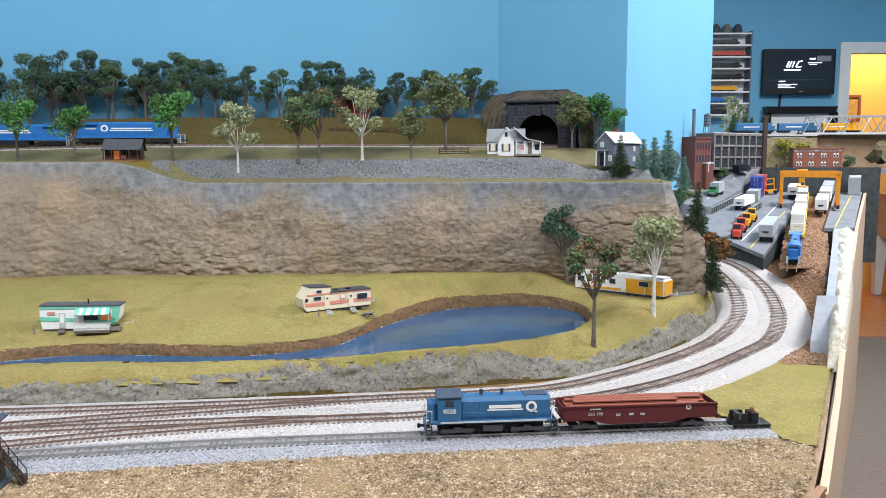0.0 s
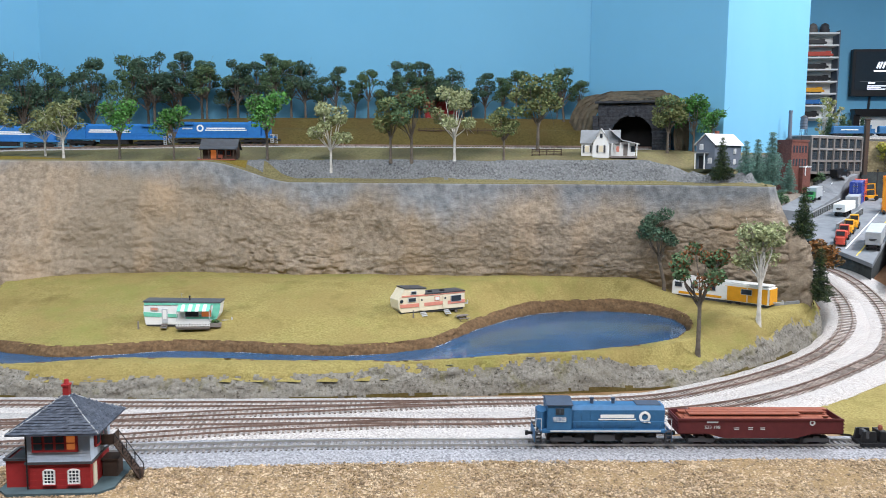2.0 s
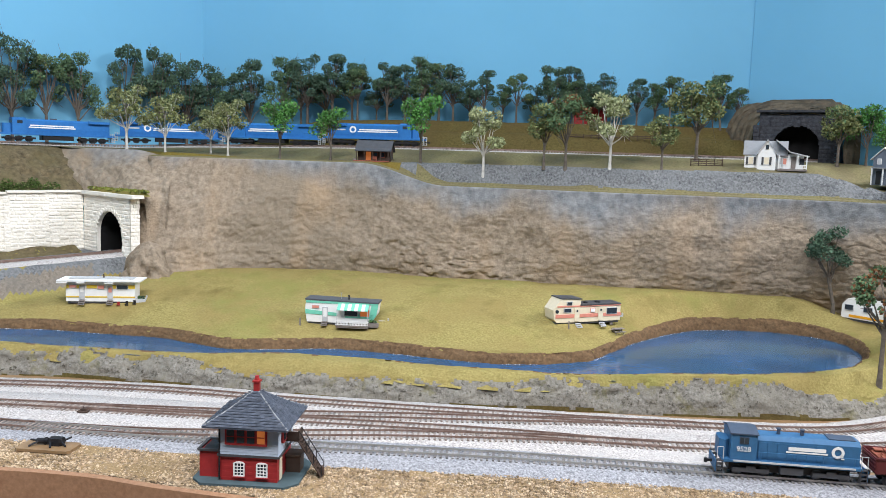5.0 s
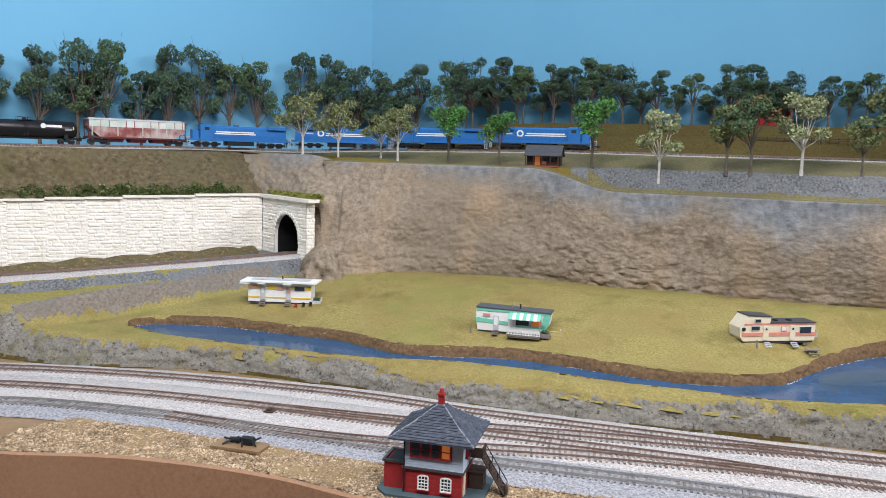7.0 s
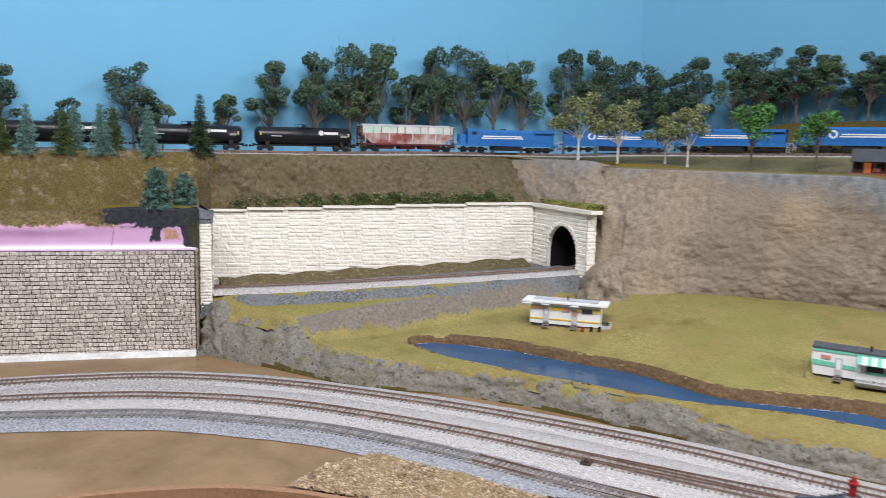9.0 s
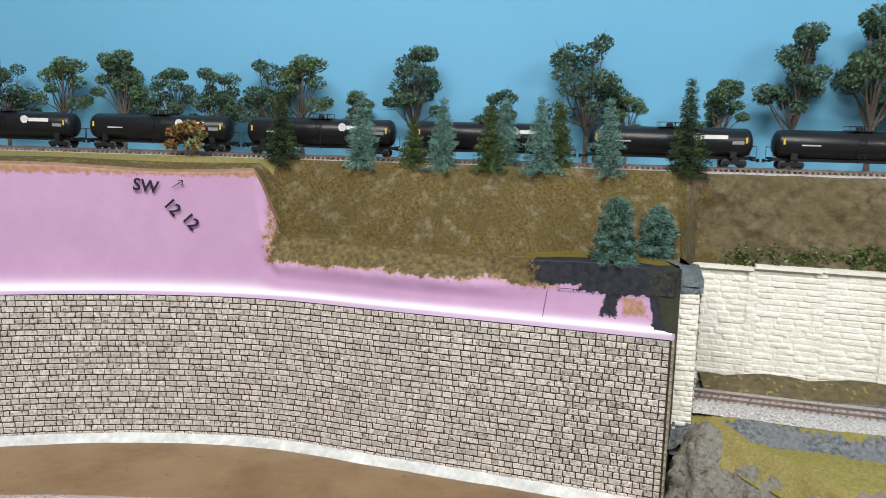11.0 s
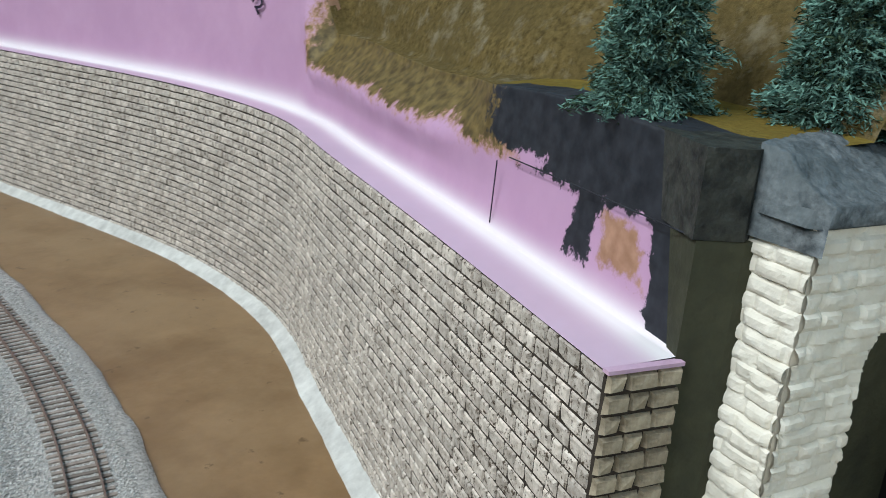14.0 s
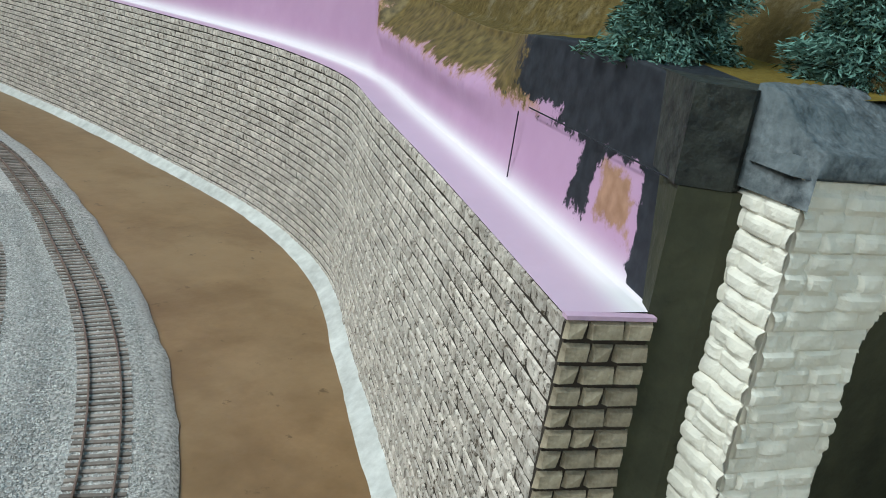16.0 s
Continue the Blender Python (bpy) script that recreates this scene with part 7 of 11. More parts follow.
    pl_ = new("plants", crown_mesh("plants", V, F, [L_MID, L_BRIGHT], 0.3, rngp))
    pl_.parent = t
    trailer_base(t, L, D, z0)
    return t


def trailer_white(at):
    t = thing("house_trailer", "white and yellow house trailer with a flat overhanging roof", "trailer", at)
    L, D, z0 = 0.106, 0.030, 0.004
    part("body", MB().box((L / 2, D / 2, z0 + 0.0165), (L, D, 0.033)), P_WHITE, t)
    part("stripe", MB().box((L / 2, -0.0003, z0 + 0.0075), (L, 0.0009, 0.0020)), P_YEL, t)
    for x, w in ((0.006, 0.010), (0.020, 0.007), (0.041, 0.018), (0.0745, 0.006), (0.100, 0.012)):
        part("panel", MB().box((x, -0.0003, z0 + 0.024), (w, 0.0009, 0.0055)), P_YEL, t)
    part("roof_overhang", MB().box((L / 2, D / 2 - 0.003, z0 + 0.0342), (L + 0.022, D + 0.012, 0.0022)).box((-0.003, -0.006, z0 + 0.0315), (0.016, 0.010, 0.0012)).box((0.025, -0.006, z0 + 0.0315), (0.012, 0.010, 0.0012)).box((0.068, -0.006, z0 + 0.0315), (0.014, 0.010, 0.0012)), P_WHITE, t)
    part("roof", MB().box((L / 2, D / 2, z0 + 0.0364), (L * 0.93, D * 0.62, 0.0012)), P_LGREY, t)
    for x in (0.025, 0.068):
        d = part("door", MB().box((x, -0.0006, z0 + 0.0145), (0.0085, 0.0014, 0.0215)), P_LGREY, t)
        part("door_pane", MB().box((x, -0.0014, z0 + 0.019), (0.005, 0.0004, 0.008)), P_WHITE if x < 0.05 else P_PINK, d)
        steps(t, x, -0.001, z0 + 0.004, P_GRWD)
    simple_window(t, 0.011, -0.0006, z0 + 0.0245, 0.0095, 0.0042, P_LGREY, P_PINK)
    simple_window(t, 0.054, -0.0006, z0 + 0.0235, 0.0095, 0.0052, P_LGREY, P_PINK)
    simple_window(t, 0.087, -0.0006, z0 + 0.0235, 0.0165, 0.0062, P_LGREY, P_GLASS)
    part("chimney", MB().cyl((0.055, 0.012, z0 + 0.037), (0.055, 0.012, z0 + 0.0425), 0.0012, n=8), P_DKBR, t)
    part("planter", MB().box((L + 0.008, 0.004, 0.0045), (0.016, 0.010, 0.007)), P_LGREY, t)
    rngp = np.random.default_rng(5)
    V, F = leaf_quads(rngp, np.array([[L + 0.006, 0.004, 0.0105], [L + 0.011, 0.004, 0.0105]]), np.full(2, 0.0036), 60, 0.0013)
    pl_ = new("plants", crown_mesh("plants", V, F, [L_MID, L_DARK], 0.3, rngp))
    pl_.parent = t
    trailer_base(t, L, D, z0)
    return t


def trailer_long(at):
    t = thing("travel_trailer", "long white travel trailer with orange-yellow panels", "trailer", at)
    L, D, z0 = 0.160, 0.030, 0.0055
    prof = [(0.0, z0), (L, z0), (L, z0 + 0.024), (L - 0.004, z0 + 0.026), (0.008, z0 + 0.029), (0.001, z0 + 0.020)]
    part("body", MB().prism(prof, 0, D, "y"), P_WHITE, t)
    for x, w in ((0.108, 0.034), (0.142, 0.030)):
        part("panel", MB().box((x, -0.0004, z0 + 0.012), (w, 0.001, 0.022)), P_ORY, t)
    part("stripe", MB().box((0.055, -0.0004, z0 + 0.004), (0.085, 0.001, 0.0035)), P_ORY, t)
    part("end_panel", MB().box((L + 0.0003, D / 2, z0 + 0.012), (0.0008, D, 0.023)), P_ORY, t)
    part("roof", MB().box((L / 2 + 0.004, D / 2, z0 + 0.0278), (L - 0.012, D * 0.86, 0.0016)), P_WHITE, t)
    for x, w in ((0.012, 0.012), (0.040, 0.012), (0.070, 0.010), (0.125, 0.016)):
        simple_window(t, x, -0.0008, z0 + 0.0165, w, 0.0072, P_LGREY, P_GLASS)
    d = part("door", MB().box((0.090, -0.0008, z0 + 0.0120), (0.0085, 0.0014, 0.021)), P_WHITE, t)
    part("roof_vent", MB().lathe([(0.0036, 0), (0.0036, 0.002), (0.0024, 0.003)], 10, (0.055, 0.014, z0 + 0.0285)), P_BLACK, t)
    w = MB()
    for x in (0.098, 0.112):
        w.cyl((x, 0.0002, 0.004), (x, 0.004, 0.004), 0.0042, n=12)
    part("wheel", w, P_BLACK, t)
    trailer_base(t, L, D, z0)
    return t


trailer_pink(pose(-0.218, 1.320, height(FIELD, -0.175, 1.345) - 0.001, 0, 0, 34) @ Matrix.Scale(0.97, 4))
trailer_teal(pose(-0.596, 1.243, height(FIELD, -0.54, 1.255) - 0.001, 0, 0, 8) @ Matrix.Scale(0.98, 4))
trailer_white(pose(-1.008, 1.218, height(FIELD, -0.95, 1.242) - 0.001, 0, 0, 20) @ Matrix.Scale(1.03, 4))
trailer_long(pose(0.246, 1.556, 1.0305, 0, 0, -39) @ Matrix.Diagonal((1.1, 1.05, 1.12, 1)))
solid("grey_slab", MB().box((0.035, 0, 0.006), (0.07, 0.004, 0.018)), P_GREY, "flat grey slab beside the long trailer", "slab", pose(0.388, 1.468, 1.022, 0, 0, 28))


def picnic_table(at):
    t = thing("picnic_table", "small weathered wooden picnic table on the grass", "picnic table", at)
    for i in range(4):
        part("plank", MB().box((0, -0.0036 + i * 0.0024, 0.0085), (0.020, 0.0021, 0.0008)), P_GRWD, t)
    for sy in (-1, 1):
        part("bench", MB().box((0, sy * 0.0085, 0.0048), (0.020, 0.0028, 0.0008)), P_GRWD, t)
    for sx in (-1, 1):
        part("leg", MB().cyl((sx * 0.0065, -0.0085, 0), (sx * 0.0065, 0.003, 0.0085), 0.0007, n=4).cyl((sx * 0.0065, 0.0085, 0), (sx * 0.0065, -0.003, 0.0085), 0.0007, n=4).box((sx * 0.0065, 0, 0.0042), (0.001, 0.019, 0.0009)), P_GRWD, t)
    return t


picnic_table(pose(-0.122, 1.366, height(FIELD, -0.122, 1.366), 0, 0, 30))
for x, y, c in ((-0.925, 1.238, P_RED), (-0.913, 1.243, P_BLACK), (-0.9015, 1.247, P_BLACK)):
    z = height(FIELD, x, y)
    solid("lawn_chair", MB().box((0, 0, 0.0028), (0.0042, 0.004, 0.0008)).box((0, 0.002, 0.0052), (0.0042, 0.0007, 0.0045)).box((-0.0018, 0, 0.0013), (0.0006, 0.003, 0.0026)).box((0.0018, 0, 0.0013), (0.0006, 0.003, 0.0026)), c, "tiny folding lawn chair beside the trailer", "chair", pose(x, y, z, 0, 0, 15), "lawn chairs")
for x, y in ((-0.603, 1.235), (-0.196, 1.321)):
    solid("gate_post", MB().box((0, 0, 0.006), (0.0022, 0.0018, 0.012), top=0.8), P_GRWD, "short weathered wooden post", "post", pose(x, y, height(FIELD, x, y) - 0.001), "posts")


# ---------------------------------------------------------------- houses of the upper deck
def gable(mb, x0, x1, y0, y1, z0, z1, along="x"):
    """A gabled block: walls to z0 eaves, ridge at z1."""
    if along == "x":
        mb.prism([(y0, 0), (y1, 0), (y1, z0), ((y0 + y1) / 2, z1), (y0, z0)], x0, x1, "x")
    else:
        mb.prism([(x0, 0), (x1, 0), (x1, z0), ((x0 + x1) / 2, z1), (x0, z0)], y0, y1, "y")
    return mb


def roof_slopes(mb, x0, x1, y0, y1, z0, z1, along, ov=0.0025, t=0.0012):
    if along == "x":
        m = (y0 + y1) / 2
        k = (z1 - z0) / (m - y0)
        for s_, y in ((-1, y0), (1, y1)):
            ye, ze = y + s_ * ov, z0 - ov * k
            mb.prism([(ye, ze), (m, z1), (m, z1 + t), (ye, ze + t)], x0 - ov, x1 + ov, "x")
    else:
        m = (x0 + x1) / 2
        k = (z1 - z0) / (m - x0)
        for s_, x in ((-1, x0), (1, x1)):
            xe, ze = x + s_ * ov, z0 - ov * k
            mb.prism([(xe, ze), (m, z1), (m, z1 + t), (xe, ze + t)], y0 - ov, y1 + ov, "y")
    return mb


def white_house(at):
    t = thing("farm_house", "white clapboard model farmhouse with dark shutters and a porch", "house", at)
    part("wall", gable(gable(MB(), 0, 0.062, 0.012, 0.050, 0.025, 0.044), 0.021, 0.050, 0, 0.03, 0.025, 0.046, "y"), P_WHITE, t)
    part("wall", gable(MB(), 0.050, 0.062, 0.012, 0.050, 0.025, 0.044), P_WHITE, t)
    part("roof", roof_slopes(MB(), 0, 0.066, 0.012, 0.050, 0.025, 0.044, "x"), P_GREY, t)
    part("roof", roof_slopes(MB(), 0.021, 0.050, -0.001, 0.03, 0.025, 0.046, "y"), P_ROOFL, t)
    part("roof", MB().prism([(0.049, 0.0455), (0.072, 0.0275), (0.102, 0.0215), (0.102, 0.0227), (0.072, 0.0288), (0.049, 0.0470)], -0.002, 0.052, "y"), P_ROOFL, t)
    part("wall", MB().box((0.074, 0.032, 0.0125), (0.040, 0.036, 0.025)), P_WHITE, t)
    part("porch", MB().box((0.076, 0.004, 0.0014), (0.046, 0.022, 0.0028)), P_GRWD, t)
    for x in (0.055, 0.070, 0.084, 0.098):
        part("porch_post", MB().box((x, -0.005, 0.0125), (0.0016, 0.0016, 0.022)), P_WHITE, t)
    for a, b in ((0.055, 0.070), (0.084, 0.098)):
        rl = MB().box(((a + b) / 2, -0.005, 0.0090), (b - a, 0.0008, 0.0009)).box(((a + b) / 2, -0.005, 0.0045), (b - a, 0.0008, 0.0008))
        for i in range(7):
            rl.box((a + (b - a) * (i + 0.5) / 7, -0.005, 0.0065), (0.0006, 0.0006, 0.005))
        part("railing", rl, P_WHITE, t)
    for x, y in ((0.0105, 0.0114), (0.0355, -0.0006)):
        w = simple_window(t, x, y, 0.0140, 0.0075, 0.0105, P_WHITE, P_CREAM)
        for sx in (-1, 1):
            part("shutter", MB().box((x + sx * 0.0062, y - 0.0006, 0.0140), (0.0034, 0.001, 0.0118)), P_DGREY, w)
    simple_window(t, 0.0355, -0.0006, 0.0350, 0.0035, 0.0055, P_DGREY, P_GLASS)
    simple_window(t, 0.063, 0.0134, 0.014, 0.008, 0.009, P_WHITE, P_PINK)
    part("door", MB().box((0.078, 0.0134, 0.0125), (0.0075, 0.001, 0.018)), P_GRWD, t)
    simple_window(t, 0.091, 0.0134, 0.014, 0.006, 0.008, P_DGREY, P_GLASS)
    return t


white_house(pose(0.084, 1.645, height(DECKG, 0.13, 1.665) - 0.005, 0, 0, -9) @ Matrix.Diagonal((1.06, 1.06, 1.18, 1)))


def slate_house(at):
    t = thing("slate_blue_house", "dark slate-blue model house with a pale metal roof", "house", at)
    part("wall", gable(MB(), 0, 0.034, 0, 0.070, 0.042, 0.058, "y"), P_SLBLUE, t)
    part("roof", roof_slopes(MB(), 0, 0.034, 0, 0.070, 0.042, 0.058, "y", 0.003), P_WHITE, t)
    part("chimney", MB().box((0.012, 0.035, 0.058), (0.005, 0.005, 0.012)), P_BRICK, t)
    part("porch_roof", MB().prism([(0.003, 0.026), (0.024, 0.026), (0.024, 0.0275), (0.003, 0.0275)], -0.010, 0, "y"), P_GREY, t)
    for x in (0.005, 0.022):
        part("porch_post", MB().box((x, -0.009, 0.013), (0.0014, 0.0014, 0.026)), P_WHITE, t)
    part("door", MB().box((0.010, -0.0005, 0.0115), (0.007, 0.001, 0.021)), P_BLACK, t)
    for x, z in ((0.010, 0.037), (0.026, 0.014)):
        simple_window(t, x, -0.0006, z, 0.0048, 0.0075, P_WHITE, P_LGREY)
    for y in (0.018, 0.052):
        for z in (0.012, 0.030):
            w = part("window", MB().box((0.0346, y, z), (0.001, 0.006, 0.0085)), P_WHITE, t)
            part("pane", MB().box((0.0352, y, z), (0.0006, 0.0048, 0.0072)), P_LGREY, w)
    return t


slate_house(pose(0.300, 1.650, 1.2600, 0, 0, -46) @ Matrix.Diagonal((1.16, 1.28, 1.12, 1)))


def cabin(at):
    t = thing("log_cabin", "small dark wooden cabin with a glowing orange window", "cabin", at)
    part("wall", gable(MB(), 0, 0.064, 0.012, 0.042, 0.022, 0.036, "x"), P_DKBR, t)
    part("roof", roof_slopes(MB(), 0, 0.064, 0.006, 0.042, 0.023, 0.040, "x", 0.004), P_ROOFG, t)
    part("porch_roof", MB().prism([(0.010, 0.026), (-0.004, 0.0205), (-0.004, 0.0217), (0.010, 0.0272)], -0.003, 0.067, "x"), P_ROOFG, t)
    part("porch", MB().box((0.030, 0.003, 0.0012), (0.070, 0.020, 0.0024)), P_RUST, t)
    for x in (0.001, 0.016, 0.032, 0.048, 0.063):
        part("porch_post", MB().box((x, -0.003, 0.0115), (0.0015, 0.0015, 0.0205)), P_DKBR, t)
    part("door", MB().box((0.021, 0.0114, 0.0120), (0.010, 0.001, 0.018)), P_WARM, t, "glowing orange doorway")
    for x in (0.036, 0.050):
        simple_window(t, x, 0.0114, 0.0135, 0.0065, 0.008, P_RUST, P_GLASS)
    part("bench", MB().box((0.034, 0.006, 0.005), (0.010, 0.003, 0.001)).box((0.034, 0.008, 0.008), (0.010, 0.001, 0.005)).box((0.030, 0.006, 0.0035), (0.001, 0.003, 0.003)).box((0.038, 0.006, 0.0035), (0.001, 0.003, 0.003)), P_RUST, t)
    part("woodpile", MB().box((-0.004, 0.004, 0.003), (0.006, 0.008, 0.005), ch=0.001), P_GRWD, t)
    return t


cabin(pose(-0.636, 1.578, height(DECKG, -0.60, 1.59) - 0.001, 0, 0, 6))


def rail_fence(at):
    t = thing("rail_fence", "dark brown wooden rail fence on the grass", "fence", at)
    for i in range(5):
        part("post", MB().box((i * 0.0142, 0, 0.007), (0.0016, 0.0016, 0.016)), P_DKBR, t)
    for k in range(4):
        part("rail", MB().box((0.0284, -0.001, 0.003 + k * 0.0034), (0.059, 0.0008, 0.0014)), P_DKBR, t)
    return t


rail_fence(pose(-0.008, 1.655, height(DECKG, 0.02, 1.655) - 0.001, 0, 0, 8))
# barn half hidden in the woods
bn = thing("red_barn", "red model barn with a pale roof among the trees", "barn", pose(-0.250, 1.945, 1.360, 0, 0, 0))
part("wall", gable(MB(), 0, 0.075, 0, 0.04, 0.062, 0.082, "x"), P_RED, bn)
part("roof", roof_slopes(MB(), 0, 0.075, 0, 0.04, 0.062, 0.082, "x", 0.004), P_ROOFL, bn)
low = thing("stone_fence", "low dark rail fence on the embankment", "fence", pose(-0.25, 1.845, height(DECKG, -0.2, 1.845), 0, 0, 0))
for i in range(14):
    part("post", MB().box((i * 0.016, 0, 0.005), (0.0016, 0.0016, 0.012)), P_DKBR, low)
part("rail", MB().box((0.104, -0.001, 0.0085), (0.212, 0.0008, 0.0014)).box((0.104, -0.001, 0.0048), (0.212, 0.0008, 0.0014)), P_DKBR, low)

# ---------------------------------------------------------------- dark tunnel portal on the deck
pc_ = Vector((0.207, 1.848, 0))
tr3 = pose(pc_.x, pc_.y, 1.285, 0, 0, -16)
p3 = thing("portal_dark", "dark grey stone tunnel portal on the upper deck", "tunnel portal", tr3, kind="structure")
mb = MB()
hw, hh, op, sp_ = 0.072, 0.113, 0.043, 0.046
pillow_face(mb, (-hw, 0, 0), (1, 0, 0), (0, 0, 1), (0, -1, 0), 2 * hw, hh, 0.0075, (0.011, 0.018), 0.0011, rng, lambda a, b: not (abs(a - hw) < op and b < sp_) and not (b >= sp_ and ((a - hw) / op) ** 2 + ((b - sp_) / (op * 0.92)) ** 2 < 1), 0.0025)
mb.box((-hw + (hw - op) / 2, 0.008, hh / 2), (hw - op - 0.001, 0.014, hh - 0.001)).box((hw - (hw - op) / 2, 0.008, hh / 2), (hw - op - 0.001, 0.014, hh - 0.001)).box((0, 0.008, hh - 0.008), (2 * hw, 0.014, 0.015))
part("face", mb, P_DKSTONE, p3)
# near-black throat with a closing plate, its shade painted in
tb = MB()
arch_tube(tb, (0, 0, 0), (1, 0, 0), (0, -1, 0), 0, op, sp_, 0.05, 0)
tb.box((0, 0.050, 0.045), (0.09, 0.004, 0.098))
part("tunnel_shade_liner", tb, M_TUNSHADE, p3)
part("keystone", MB().box((0, -0.003, sp_ + op * 0.92 + 0.004), (0.012, 0.006, 0.014), top=1.15), P_DKSTONE, p3)
for sx in (-1, 1):
    mb = MB()
    for k in range(11):
        mb.box((sx * (hw + 0.004), -0.004, 0.004 + k * 0.0078), (0.0125 - 0.001 * (k % 2), 0.0125 - 0.001 * (k % 2), 0.0072), ch=0.001)
    part("buttress", mb, P_DKSTONE, p3)
part("coping", MB().box((0, -0.002, hh + 0.001), (2 * hw + 0.012, 0.014, 0.004)), P_DKSTONE, p3)
# rock mound over and round the portal
rows = []
for k in range(60):
    t = k / 59
    line = []
    for j in range(26):
        v = j / 25
        a = math.pi * (1.02 - 1.04 * t)
        rx, rz = 0.150 - 0.062 * v, 0.152 - 0.032 * v
        lx = rx * math.copysign(abs(math.cos(a)) ** 0.55, math.cos(a))
        lz = rz * max(0.0, math.sin(a)) ** 0.42 - 0.01
        w = float(fbm(np.array([lx * 1.0 + v]), np.array([lz + v * 0.3]), 22, 1)[0]) * 0.022
        y = 0.055 * (1 - v) ** 0.7 - 0.002
        q = tr3 @ Vector((lx + w, y + w * 0.5, lz + w))
        line.append(tuple(q))
    rows.append(line)
loft("rock_mound", rows, [mat("mound_rock", (0.05, 0.04, 0.028), (0.17, 0.135, 0.095), 60, 0.95, bump=1.0, bscale=120, c3=(0.10, 0.085, 0.055), big=14)], None, "brown rock mound around the dark tunnel portal")

# conifers beside the slate house
for src, x, y, z, k in ((fi, 0.330, 1.578, 1.246, 0.88), (sp, 0.373, 1.582, 1.237, 0.95), (sp, 0.398, 1.600, 1.237, 1.0), (sp, 0.428, 1.615, 1.238, 1.15), (sp, 0.455, 1.60, 1.225, 0.7), (fi, 0.462, 1.535, 1.145, 1.05), (fi, 0.487, 1.515, 1.040, 1.05)):
    plant(src, x, y, z - 0.004, k, rt.uniform(0, 360), kx=k)
ab = broadleaf("autumn_bush", "orange-brown model shrub under the firs", 0.075, 0.07, [L_BROWN, L_ORANGE], M_TRUNK, 71, clumps=11, bare=0.2, share=0.35)
plant(ab, 0.50, 1.545, 1.065, 1.0, 0, True)


# ---------------------------------------------------------------- rolling stock
def car_pose(line, s, half, z, flip=False):
    """A car's pose with its two bogies on the track, centred at distance s along it."""
    L = np.r_[0, np.cumsum(np.linalg.norm(np.diff(line, axis=0), axis=1))]
    a = np.array([np.interp(s - half, L, line[:, i]) for i in (0, 1)])
    b = np.array([np.interp(s + half, L, line[:, i]) for i in (0, 1)])
    c, d = (a + b) / 2, b - a
    return pose(c[0], c[1], z, 0, 0, math.degrees(math.atan2(d[1], d[0])) + (180 if flip else 0))


def bogie(parent, x, wheels, r=0.0055, material=None, sp=0.0145):
    n_ = len(wheels)
    b = part("bogie", MB().box((x, -0.0125, r + 0.001), (sp * n_, 0.002, 0.0042), ch=0.0).box((x, 0.0125, r + 0.001), (sp * n_, 0.002, 0.0042)).box((x, 0, r + 0.002), (0.006, 0.024, 0.004)).box((x, -0.0133, r + 0.0035), (sp * 0.5, 0.0012, 0.004)).box((x, 0.0133, r + 0.0035), (sp * 0.5, 0.0012, 0.004)), material or P_DGREY, parent)
    for w in wheels:
        part("wheelset", MB().cyl((x + w, -0.0095, r), (x + w, -0.0072, r), r, n=14).cyl((x + w, 0.0072, r), (x + w, 0.0095, r), r, n=14).cyl((x + w, -0.0095, r), (x + w, 0.0095, r), 0.0013, n=6), P_DGREY, b)
    return b


def coupler(parent, x, s_):
    return part("coupler", MB().box((x + s_ * 0.004, 0, 0.0095), (0.009, 0.0024, 0.0024)).box((x + s_ * 0.0085, 0, 0.0095), (0.0034, 0.0044, 0.0042), ch=0.001), P_BLACK, parent)


def logo_ring(parent, c, r, material, tail=True):
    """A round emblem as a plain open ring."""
    mb = MB()
    n_ = 16
    for i in range(n_):
        a0, a1 = 2 * math.pi * i / n_, 2 * math.pi * (i + 1) / n_
        q = [(c[0] + k * math.cos(a), c[2] + k * math.sin(a)) for k, a in ((r, a0), (r, a1), (r * 0.55, a1), (r * 0.55, a0))]
        mb.prism(q, c[1] - 0.0003, c[1], "y")
    if tail:
        mb.prism([(c[0] + r * 0.3, c[2] - r * 0.4), (c[0] + r * 0.6, c[2] - r * 0.2), (c[0] + r * 1.1, c[2] - r * 1.1), (c[0] + r * 0.6, c[2] - r * 1.1)], c[1] - 0.0003, c[1], "y")
    return part("emblem", mb, material, parent)


